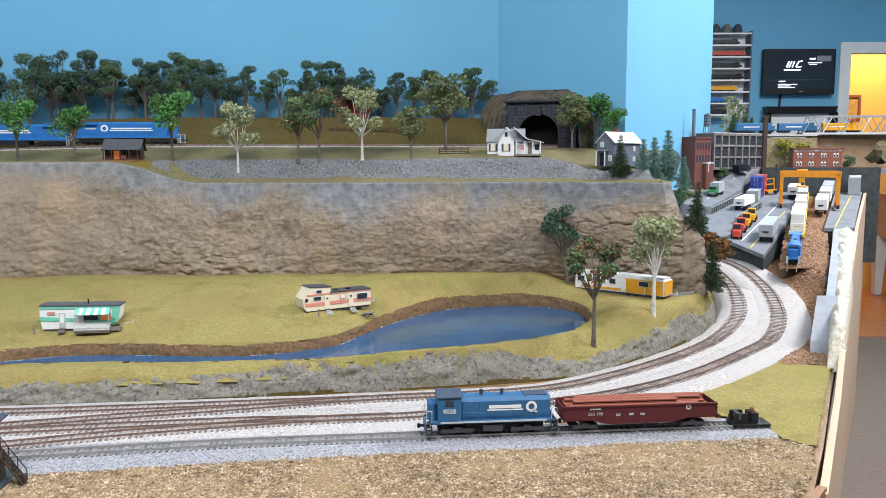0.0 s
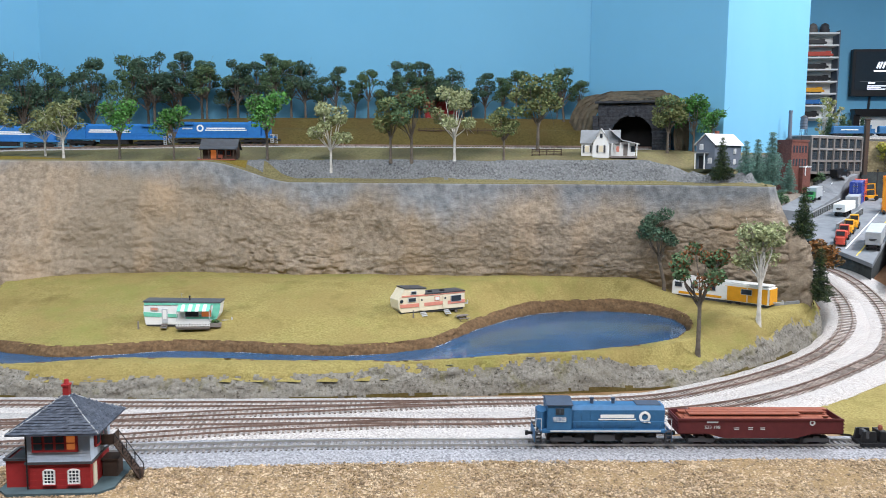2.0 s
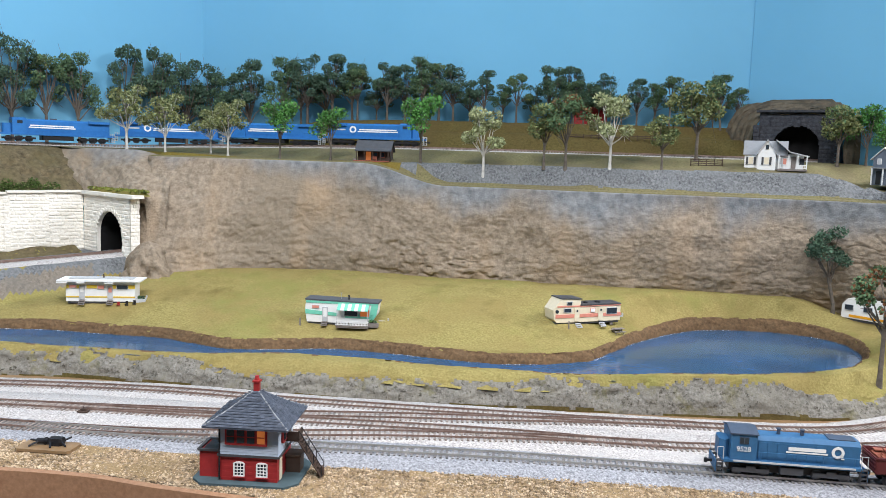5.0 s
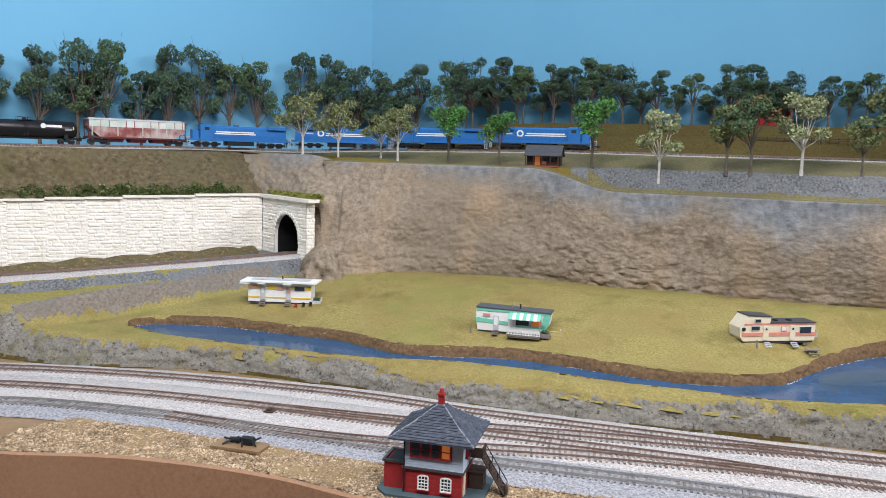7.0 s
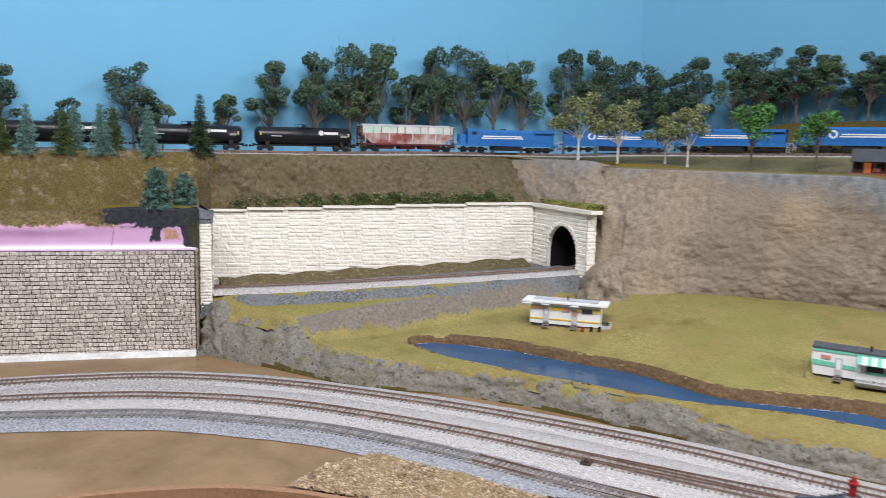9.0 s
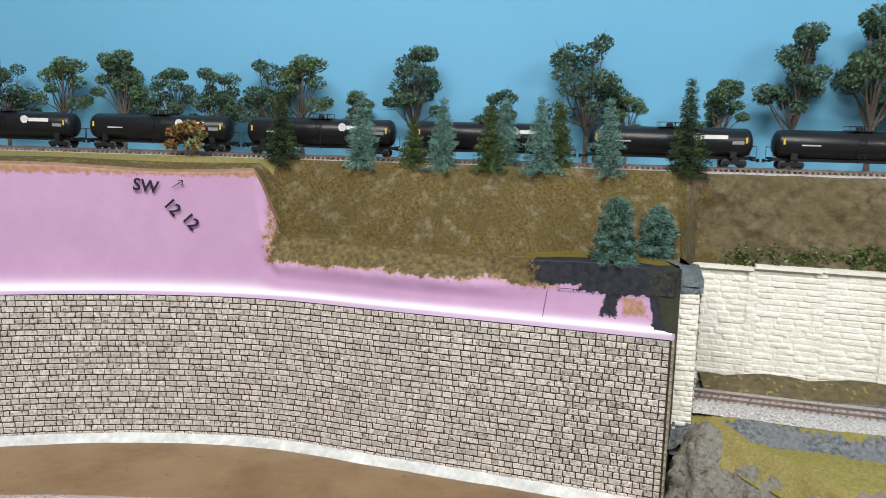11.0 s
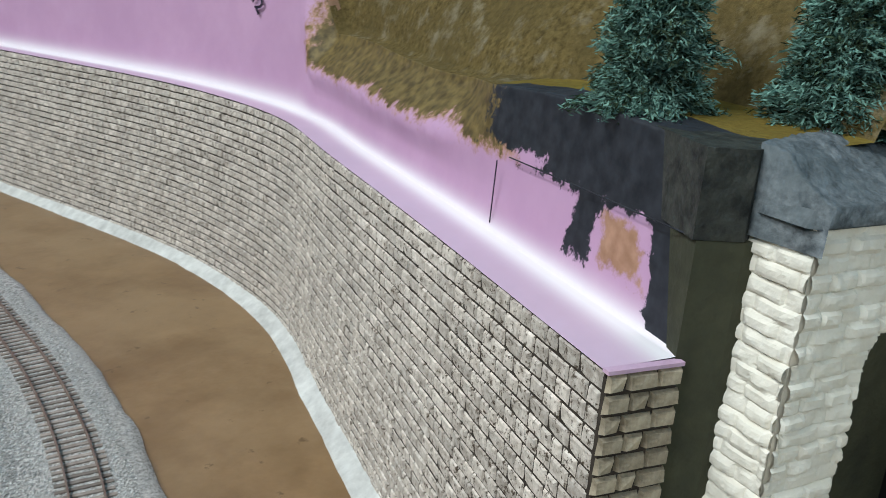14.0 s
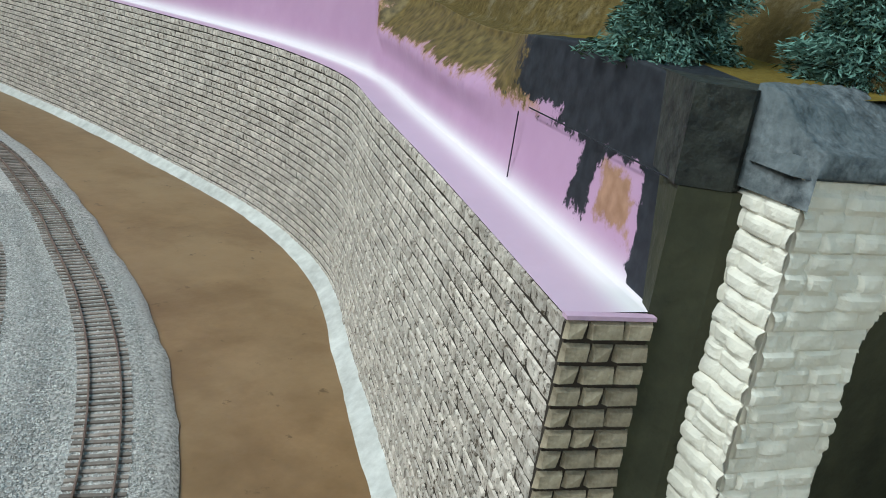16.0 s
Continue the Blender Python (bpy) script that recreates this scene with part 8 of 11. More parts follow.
def switcher(at):
    """End-cab switcher; cab at the -x end."""
    t = thing("switcher_locomotive", "faded blue end-cab model switcher locomotive on the siding", "locomotive", at)
    h = 0.0742
    part("walkway", MB().box((0, 0, 0.0165), (0.136, 0.034, 0.0030)).box((0, -0.0172, 0.0168), (0.128, 0.0006, 0.0022)), P_BLUED, t)
    part("edge_stripe", MB().box((0.002, -0.0176, 0.0172), (0.118, 0.0006, 0.0018)), P_LGREY, t)
    hood = part("hood", MB().prism([(-0.0125, 0.018), (0.0125, 0.018), (0.0125, 0.0385), (0.0085, 0.0425), (-0.0085, 0.0425), (-0.0125, 0.0385)], -0.034, 0.066, "x"), P_BLUED, t)
    for i in range(7):
        part("hood_door", MB().box((-0.028 + i * 0.0095, -0.0127, 0.0285), (0.0086, 0.0006, 0.0165)), P_BLUED, hood)
    part("radiator", MB().box((0.050, 0, 0.0428), (0.026, 0.016, 0.0012)), P_NAVY, hood)
    for x in (-0.010, 0.013):
        part("exhaust_stack", MB().cyl((x, 0, 0.042), (x, 0, 0.0480), 0.0019, n=10).cyl((x, 0, 0.0478), (x, 0, 0.0488), 0.0025, n=10), P_NAVY, hood)
    cab = part("cab", MB().prism([(-0.0165, 0.018), (0.0165, 0.018), (0.0165, 0.0450), (0.0, 0.0490), (-0.0165, 0.0450)], -0.0600, -0.0345, "x"), P_BLUED, t)
    part("cab_roof", MB().prism([(-0.0178, 0.0446), (0.0, 0.0490), (0.0178, 0.0446), (0.0178, 0.0458), (0.0, 0.0503), (-0.0178, 0.0458)], -0.0612, -0.0333, "x"), P_NAVY, cab)
    w = part("cab_window", MB().box((-0.0470, -0.0167, 0.0385), (0.0090, 0.0006, 0.0072)), P_NAVY, cab)
    for x in (-0.0493, -0.0447):
        part("pane", MB().box((x, -0.0171, 0.0385), (0.0036, 0.0004, 0.0058)), P_GLASS, w)
    part("underframe", MB().box((0, 0, 0.0095), (0.118, 0.018, 0.010)), P_BLACK, t)
    part("nose", MB().box((-0.0650, 0, 0.0275), (0.010, 0.024, 0.018), ch=0.004), P_BLUED, t)
    part("fuel_tank", MB().cyl((-0.010, 0, 0.0105), (0.013, 0, 0.0105), 0.0085, n=12).box((0.0015, 0, 0.009), (0.022, 0.030, 0.0072)), P_DGREY, t)
    bogie(t, -0.038, (-0.013, 0.013), 0.0055, None, 0.018)
    bogie(t, 0.040, (-0.013, 0.013), 0.0055, None, 0.018)
    for s_ in (-1, 1):
        x = s_ * 0.0695
        st = MB()
        for y in (-0.0148, 0.0148):
            st = MB()
            for k in range(4):
                st.box((x, y, 0.0035 + k * 0.0042), (0.0062, 0.0052, 0.0008))
            st.box((x - 0.003, y, 0.010), (0.0007, 0.0052, 0.0145)).box((x + 0.003, y, 0.010), (0.0007, 0.0052, 0.0145))
            part("step_ladder", st, P_DGREY, t)
        part("pilot", MB().box((x + s_ * 0.0035, 0, 0.0100), (0.0014, 0.033, 0.011)), P_BLUED, t)
        for y in (-0.0165, 0.0165):
            part("handrail", MB().cyl((x + s_ * 0.003, y, 0.017), (x + s_ * 0.003, y, 0.0305), 0.0004, n=5).cyl((x + s_ * 0.003, y, 0.0303), (x - s_ * 0.003, y, 0.0303), 0.0004, n=5).cyl((x - s_ * 0.003, y, 0.017), (x - s_ * 0.003, y, 0.0305), 0.0004, n=5), P_LGREY, t)
        coupler(t, s_ * 0.0715, s_)
    hr = MB()
    for y in (-0.0168, 0.0168):
        hr.cyl((-0.033, y, 0.0275), (0.066, y, 0.0275), 0.00035, n=5)
        for x in (-0.03, 0.0, 0.03, 0.06):
            hr.cyl((x, y, 0.0175), (x, y, 0.0275), 0.00035, n=4)
    part("side_handrail", hr, P_BLUED, t)
    text_on("9528", 0.0072, pose(-0.0472, -0.0172, 0.0295, 90, 0, 0), P_WHITE, t)
    part("name_bar", MB().box((0.0150, -0.0133, 0.0322), (0.036, 0.0004, 0.0036)), P_WHITE, t)
    part("slogan_bar", MB().box((0.0150, -0.0133, 0.0287), (0.040, 0.0004, 0.0014)), P_WHITE, t)
    logo_ring(t, (0.0445, -0.0133, 0.0315), 0.0062, P_WHITE)
    return t


def gondola(at):
    t = thing("gondola_car", "maroon model gondola loaded with rust-orange beams", "railway car", at)
    L, w = 0.176, 0.035
    body = part("body", MB().prism([(-L / 2, 0.0150), (-L / 2, 0.0300), (L / 2, 0.0300), (L / 2, 0.0150), (L / 2 - 0.03, 0.0150), (L / 2 - 0.05, 0.0095), (-L / 2 + 0.05, 0.0095), (-L / 2 + 0.03, 0.0150)], -w / 2, -w / 2 + 0.0012, "y").prism([(-L / 2, 0.0150), (-L / 2, 0.0300), (L / 2, 0.0300), (L / 2, 0.0150), (L / 2 - 0.03, 0.0150), (L / 2 - 0.05, 0.0095), (-L / 2 + 0.05, 0.0095), (-L / 2 + 0.03, 0.0150)], w / 2 - 0.0012, w / 2, "y").box((0, 0, 0.0145), (L, w - 0.001, 0.0014)).box((-L / 2, 0, 0.0225), (0.0012, w, 0.0155)).box((L / 2, 0, 0.0225), (0.0012, w, 0.0155)), P_MAROON, t)
    part("top_chord", MB().box((0, -w / 2 - 0.0002, 0.0300), (L + 0.001, 0.0018, 0.0018)).box((0, w / 2 + 0.0002, 0.0300), (L + 0.001, 0.0018, 0.0018)), P_MAROON, body)
    for s_ in (-1, 1):
        for k in range(4):
            part("end_rib", MB().box((s_ * (L / 2 + 0.0009), 0, 0.0175 + k * 0.0036), (0.0016, w, 0.0014)), P_MAROON, body)
        coupler(t, s_ * L / 2, s_)
        bogie(t, s_ * 0.062, (-0.0105, 0.0105), 0.0052, None, 0.014)
    for i, (y, z, l_, x) in enumerate(((-0.0118, 0.0285, 0.150, -0.006), (-0.0040, 0.0285, 0.156, 0.0), (0.0040, 0.0285, 0.150, 0.004), (0.0118, 0.0285, 0.156, -0.002), (-0.0075, 0.0322, 0.120, -0.015), (0.0005, 0.0322, 0.150, 0.0), (0.0085, 0.0322, 0.150, 0.006))):
        solid_b = MB().box((x, y, z - 0.0012), (l_, 0.0072, 0.0012)).box((x, y, z), (l_, 0.0012, 0.0036)).box((x, y, z + 0.0016), (l_, 0.0072, 0.0012))
        part("beam", solid_b, P_RUST, t, "rust-orange steel beam load")
    part("beam_bed", MB().box((0, 0, 0.0215), (L * 0.93, w * 0.86, 0.0125)), P_RUST, t)
    text_on("523 198", 0.0052, pose(-0.052, -w / 2 - 0.0004, 0.0215, 90, 0, 0), P_LGREY, t)
    part("initials_bar", MB().box((-0.052, -w / 2 - 0.0003, 0.0272), (0.012, 0.0004, 0.0016)), P_LGREY, t)
    for x, z in ((-0.026, 0.021), (-0.011, 0.0212), (0.002, 0.021)):
        part("data_bar", MB().box((x, -w / 2 - 0.0003, z), (0.0055, 0.0003, 0.0008)).box((x, -w / 2 - 0.0003, z - 0.0016), (0.0048, 0.0003, 0.0008)), P_LGREY, t)
    logo_ring(t, (0.055, -w / 2 - 0.0003, 0.0265), 0.0030, P_LGREY, False)
    return t


sidl = curve_pts(TC, 0.005)
Ls = np.r_[0, np.cumsum(np.linalg.norm(np.diff(sidl, axis=0), axis=1))]
s_at = lambda x: float(np.interp(x, sidl[:, 0], Ls))
switcher(car_pose(sidl, s_at(0.055), 0.04, RAIL))
gondola(car_pose(sidl, s_at(0.222), 0.06, RAIL))
bp = thing("bumping_post", "black model bumping post with an orange lamp", "buffer stop", car_pose(sidl, s_at(0.352), 0.015, RAIL - 0.002))
part("base", MB().box((0.004, 0, 0.0015), (0.044, 0.026, 0.0036), ch=0.002), P_BLACK, bp)
part("frame", MB().box((-0.008, -0.007, 0.009), (0.018, 0.003, 0.012), top=0.8).box((-0.008, 0.007, 0.009), (0.018, 0.003, 0.012), top=0.8).box((0.008, 0, 0.009), (0.008, 0.017, 0.012)), P_BLACK, bp)
part("head", MB().box((-0.010, 0, 0.0115), (0.004, 0.018, 0.007), ch=0.001), P_DGREY, bp)
part("lamp", MB().lathe([(0.0022, 0), (0.0026, 0.003), (0.0016, 0.0052)], 10, (0.008, 0, 0.015)), P_RUST, bp)
ssd = thing("switch_machine", "black turnout motor on a brown plate beside the siding", "switch machine", pose(-0.700, 0.800, BOARD + 0.006, 0, 0, 8) @ Matrix.Scale(1.35, 4))
part("plate", MB().box((0, 0, 0), (0.044, 0.020, 0.0022), ch=0.002), M_BOARD, ssd)
part("motor", MB().box((0.006, 0.002, 0.0042), (0.009, 0.0065, 0.0058), ch=0.0015).cyl((0.001, 0.002, 0.0045), (0.011, 0.002, 0.0045), 0.0034, n=10), P_BLACK, ssd)
part("coil", MB().cyl((-0.010, 0.0015, 0.0038), (-0.001, 0.002, 0.0042), 0.0023, n=10).cyl((-0.0035, 0.0016, 0.0040), (-0.0028, 0.0016, 0.0040), 0.0031, n=10), P_BLACK, ssd)
lv = MB()
for ax, ay, bx, by, bz in ((-0.010, 0.001, -0.017, 0.004, 0.0035), (-0.008, -0.001, -0.013, -0.006, 0.0020), (0.010, 0.004, 0.015, 0.0075, 0.0062), (0.011, 0.0, 0.016, -0.004, 0.0030), (0.004, 0.004, 0.001, 0.0085, 0.0050), (0.002, -0.001, 0.005, -0.0065, 0.0022)):
    lv.cyl((ax, ay, 0.0042), (bx, by, bz), 0.0008, n=6)
part("lever", lv, P_BLACK, ssd)
solid("switch_stand", MB().box((0, 0, 0.001), (0.012, 0.008, 0.0014)).box((0, 0, 0.0028), (0.005, 0.004, 0.0028)).cyl((0, 0, 0.003), (0, 0, 0.007), 0.0005, n=5), P_DKBR, "small brown turnout throw between the rails", "switch stand", pose(-0.738, 0.905, RAIL - 0.003, 0, 0, 10))

KS = 1.0


def road_diesel(at):
    """Six-axle road diesel; cab at the +x end."""
    t = thing("diesel_locomotive", "bright blue six-axle model diesel with white stripes", "locomotive", at, "lead diesels")
    part("frame", MB().box((0, 0, 0.0155), (0.226, 0.034, 0.004)), P_BLUE, t)
    part("hood", MB().prism([(-0.0105, 0.017), (0.0105, 0.017), (0.0105, 0.0430), (0.0075, 0.0465), (-0.0075, 0.0465), (-0.0105, 0.0430)], -0.104, 0.060, "x"), P_BLUE, t)
    part("radiator", MB().box((-0.082, 0, 0.0440), (0.044, 0.032, 0.0058), ch=0.001), P_BLUE, t)
    part("cab", MB().prism([(-0.016, 0.017), (0.016, 0.017), (0.016, 0.0455), (0.010, 0.0485), (-0.010, 0.0485), (-0.016, 0.0455)], 0.060, 0.086, "x"), P_BLUE, t)
    part("nose", MB().box((0.0945, 0, 0.0265), (0.018, 0.022, 0.020), ch=0.003, top=0.94), P_BLUE, t)
    part("cab_window", MB().box((0.072, -0.0162, 0.0395), (0.010, 0.0006, 0.006)).box((0.072, 0.0162, 0.0395), (0.010, 0.0006, 0.006)).box((0.0862, 0, 0.0405), (0.0006, 0.022, 0.005)), P_GLASS, t)
    part("fuel_tank", MB().box((0, 0, 0.0090), (0.062, 0.030, 0.0095), ch=0.003), P_BLACK, t)
    bogie(t, -0.072, (-0.019, 0, 0.019), 0.006, P_BLACK, 0.0195)
    bogie(t, 0.072, (-0.019, 0, 0.019), 0.006, P_BLACK, 0.0195)
    for s_ in (-1, 1):
        st = MB()
        for y in (-0.0145, 0.0145):
            st = MB()
            for k in range(5):
                st.box((s_ * 0.1105, y, 0.004 + k * 0.0042), (0.005, 0.005, 0.0008))
            st.box((s_ * 0.108, y, 0.0125), (0.0007, 0.005, 0.019)).box((s_ * 0.113, y, 0.0125), (0.0007, 0.005, 0.019))
            part("step_ladder", st, P_LGREY, t)
        coupler(t, s_ * 0.114, s_)
        for y in (-1, 1):
            side = part("stripe", MB().box((-0.018 + 0.028, y * 0.0107, 0.0335), (0.084, 0.0006, 0.0026)).box((-0.018 + 0.028, y * 0.0107, 0.0295), (0.090, 0.0006, 0.0024)), P_WHITE, t) if s_ == 1 else None
    logo_ring(t, (-0.046, -0.0107, 0.0335), 0.0078, P_WHITE, False)
    part("name_bar", MB().box((-0.074, -0.0108, 0.0330), (0.022, 0.0004, 0.0030)), P_LGREY, t)
    hr = MB()
    for y in (-0.0166, 0.0166):
        hr.cyl((-0.10, y, 0.0270), (0.058, y, 0.0270), 0.00035, n=4)
        for i in range(7):
            hr.cyl((-0.10 + i * 0.026, y, 0.0172), (-0.10 + i * 0.026, y, 0.0270), 0.00035, n=4)
    part("handrail", hr, P_BLUE, t)
    part("exhaust", MB().box((0.006, 0, 0.0475), (0.012, 0.008, 0.003)), P_DGREY, t)
    return t


M_GRAFF = mat("weathered_hopper_paint", (0.20, 0.045, 0.04), (0.30, 0.10, 0.09), 40, 0.7, c3=(0.62, 0.60, 0.56), big=26)
M_GRAFG = mat("faded_green_white_paint", (0.55, 0.55, 0.52), (0.70, 0.68, 0.64), 40, 0.7, c3=(0.22, 0.48, 0.36), big=30)


def hopper(at):
    t = thing("hopper_car", "weathered maroon, white and green covered hopper car", "railway car", at)
    L, w = 0.176, 0.034
    body = part("body", MB().prism([(-L / 2 + 0.022, 0.013), (L / 2 - 0.022, 0.013), (L / 2 - 0.003, 0.029), (L / 2 - 0.003, 0.0450), (-L / 2 + 0.003, 0.0450), (-L / 2 + 0.003, 0.029)], -w / 2, w / 2, "y"), M_GRAFF, t)
    part("upper_band", MB().box((0, 0, 0.0390), (L - 0.0075, w + 0.0008, 0.0125)), M_GRAFG, body)
    for i in range(12):
        for y in (-1, 1):
            part("rib", MB().box((-0.080 + i * 0.01455, y * (w / 2 + 0.0006), 0.031), (0.0014, 0.0016, 0.028)), M_GRAFF if i % 3 else M_GRAFG, body)
    part("roof", MB().box((0, 0, 0.0458), (L - 0.002, w + 0.003, 0.0016)).box((0, 0, 0.0475), (L * 0.94, 0.008, 0.0022)), P_LGREY, t)
    part("sill", MB().box((0, -w / 2, 0.0125), (L, 0.0018, 0.0034)).box((0, w / 2, 0.0125), (L, 0.0018, 0.0034)), P_MAROON, t)
    for s_ in (-1, 1):
        part("end_frame", MB().box((s_ * (L / 2 - 0.002), -w / 2 + 0.001, 0.029), (0.0014, 0.0014, 0.032)).box((s_ * (L / 2 - 0.002), w / 2 - 0.001, 0.029), (0.0014, 0.0014, 0.032)).box((s_ * (L / 2 - 0.002), 0, 0.022), (0.0014, w, 0.001)).box((s_ * (L / 2 - 0.002), 0, 0.032), (0.0014, w, 0.001)), P_MAROON, t)
        bogie(t, s_ * 0.068, (-0.0105, 0.0105), 0.0052, P_BLACK, 0.014)
        coupler(t, s_ * L / 2, s_)
    for x in (-0.04, 0, 0.04):
        part("discharge_bay", MB().box((x, 0, 0.0090), (0.026, 0.026, 0.009), top=1.25), P_MAROON, t)
    return t


def tank_car(at):
    t = thing("tank_car", "glossy black model tank car with white markings", "railway car", at, "tank cars")
    L, r = 0.205, 0.0168
    prof = [(0.0, -L / 2), (r * 0.55, -L / 2 + 0.0012), (r * 0.88, -L / 2 + 0.0042), (r, -L / 2 + 0.009), (r, L / 2 - 0.009), (r * 0.88, L / 2 - 0.0042), (r * 0.55, L / 2 - 0.0012), (0.0, L / 2)]
    vs, fs = [], []
    n_ = 28
    for rad, x in prof:
        for i in range(n_):
            a = 2 * math.pi * i / n_
            vs.append((x, rad * math.cos(a), 0.0300 + rad * math.sin(a)))
    for j in range(len(prof) - 1):
        for i in range(n_):
            fs.append((j * n_ + i, j * n_ + (i + 1) % n_, (j + 1) * n_ + (i + 1) % n_, (j + 1) * n_ + i))
    part("tank", MB().add(vs, fs), P_TANK, t, smooth=True)
    part("sill", MB().box((0, 0, 0.0115), (L + 0.004, 0.008, 0.004)).box((-L / 2, 0, 0.0125), (0.004, 0.032, 0.0025)).box((L / 2, 0, 0.0125), (0.004, 0.032, 0.0025)), P_BLACK, t)
    for s_ in (-1, 1):
        part("saddle", MB().box((s_ * 0.078, 0, 0.0155), (0.008, 0.026, 0.008)), P_BLACK, t)
        hr = MB()
        for y in (-0.0165, 0.0165):
            hr.cyl((s_ * (L / 2 + 0.002), y, 0.0135), (s_ * (L / 2 + 0.002), y, 0.0260), 0.0004, n=5)
        hr.cyl((s_ * (L / 2 + 0.002), -0.0165, 0.0260), (s_ * (L / 2 + 0.002), 0.0165, 0.0260), 0.0004, n=5)
        part("end_rail", hr, P_BLACK, t)
        bogie(t, s_ * 0.080, (-0.0105, 0.0105), 0.0052, P_BLACK, 0.014)
        coupler(t, s_ * L / 2, s_)
        part("reflector", MB().box((s_ * 0.092, -r * 0.985, 0.0330), (0.0022, 0.0006, 0.0068)), P_YEL, t)
    part("dome", MB().lathe([(0.0042, 0), (0.0042, 0.004), (0.003, 0.0054)], 12, (0, 0, 0.0465)).cyl((0.007, 0.002, 0.0465), (0.007, 0.002, 0.0525), 0.0009, n=6), P_BLACK, t)
    pf = MB().box((0, 0, 0.0475), (0.030, 0.022, 0.0007))
    for x in (-0.0145, 0.0145):
        for y in (-0.0105, 0.0105):
            pf.cyl((x, y, 0.0475), (x, y, 0.0525), 0.0003, n=4)
    for y in (-0.0105, 0.0105):
        pf.cyl((-0.0145, y, 0.0525), (0.0145, y, 0.0525), 0.0003, n=4)
    part("platform", pf, P_BLACK, t)
    ld = MB().box((-0.004, -0.0172, 0.0280), (0.0006, 0.0006, 0.038)).box((0.004, -0.0172, 0.0280), (0.0006, 0.0006, 0.038))
    for k in range(9):
        ld.box((0, -0.0172, 0.0115 + k * 0.004), (0.008, 0.0006, 0.0005))
    part("ladder", ld, P_BLACK, t)
    part("white_panel", MB().box((0.054, -r * 0.955 - 0.0003, 0.0362), (0.030, 0.0012, 0.0046)), P_WHITE, t)
    part("logo_disc", MB().cyl((0.033, -r * 0.90, 0.0365), (0.033, -r * 0.955 - 0.0012, 0.0362), 0.0052, n=16), P_WHITE, t)
    part("lettering_bar", MB().box((-0.060, -r * 0.99, 0.0290), (0.022, 0.0008, 0.0016)), P_LGREY, t)
    part("data_panel", MB().box((0.082, -r * 0.995, 0.0300), (0.014, 0.0008, 0.0040)), P_GREY, t)
    return t


s0 = 0.866
ZU = DECK + 0.012


def deck_pose(s, half, flip=False):
    """A car's pose on the upper track, which rises and falls with the deck."""
    m = car_pose(utrk, s, half, ZU, flip)
    m.translation.z += float(deck_lift(m.translation.x, m.translation.y))
    return m


SC = Matrix.Diagonal((KS, KS, KS, 1))
pos = s0
for i in range(4):
    pos += 0.1165 * KS
    m = deck_pose(pos, 0.07 * KS, i not in (0, 2)) @ SC
    m = m @ pose(0, 0, 0, 0, 0, 180)
    if i == 0:
        dz = road_diesel(m)
    else:
        copy_thing(dz, deck_pose(pos, 0.07 * KS, i not in (0, 2)) @ pose(0, 0, 0, 0, 0, 180) @ SC)
    pos += 0.1165 * KS
pos += 0.104
hopper(deck_pose(pos, 0.08, True) @ Matrix.Diagonal((1.12, 1.0, 1.08, 1)))
pos += 0.103
for i in range(9):
    pos += 0.1035
    m = deck_pose(pos, 0.08, True) @ Matrix.Diagonal((0.905, 0.95, 0.95, 1))
    if i == 0:
        tk = tank_car(m)
    else:
        copy_thing(tk, deck_pose(pos, 0.08, True) @ Matrix.Diagonal((1, 1, 1, 1))).matrix_basis = m
    pos += 0.1035


# ---------------------------------------------------------------- loose ground cover
def grains(name, pts, sizes, material, label, z, category, seed=1, flat=0.7):
    rng = np.random.default_rng(seed)
    n_ = len(pts)
    base = np.array([(1, 0, 0), (0, 1, 0), (-1, 0, 0), (0, -1, 0), (0, 0, 1), (0, 0, -1)], float)
    V = base[None] * rng.uniform(0.55, 1.25, (n_, 6, 1)) * sizes[:, None, None]
    V = V + rng.normal(size=V.shape) * sizes[:, None, None] * 0.18
    a = rng.uniform(0, 6.283, n_)
    c, s = np.cos(a)[:, None], np.sin(a)[:, None]
    x, y = V[..., 0] * c - V[..., 1] * s, V[..., 0] * s + V[..., 1] * c
    V = np.stack([x + pts[:, 0:1], y + pts[:, 1:2], V[..., 2] * flat + z[:, None] + sizes[:, None] * 0.25], -1).reshape(-1, 3)
    f = np.array([(0, 1, 4), (1, 2, 4), (2, 3, 4), (3, 0, 4), (1, 0, 5), (2, 1, 5), (3, 2, 5), (0, 3, 5)])
    F = (f[None] + (np.arange(n_) * 6)[:, None, None]).reshape(-1, 3)
    me = bpy.data.meshes.new(name)
    me.from_pydata(V.tolist(), [], F.tolist())
    me.materials.append(material)
    me.update()
    return tagged(new(name, me), label, category, "", "stuff")


FRONT = [(-0.955, 0.735), (-0.93, 0.80), (-0.86, 0.822), (-0.78, 0.812), (-0.697, 0.821), (-0.596, 0.836), (-0.431, 0.842), (-0.329, 0.858), (-0.221, 0.878), (-0.106, 0.894), (-0.024, 0.905), (0.135, 0.920), (0.264, 0.944), (0.36, 0.958)]
gpoly = FRONT + [(0.405, 0.925), (0.385, 0.87), (0.34, 0.80), (0.275, 0.742), (0.1, 0.728), (-0.2, 0.743), (-0.4, 0.753), (-0.529, 0.753), (-0.608, 0.756), (-0.704, 0.744), (-0.795, 0.721), (-0.88, 0.690), (-0.945, 0.665)]
rg = np.random.default_rng(17)
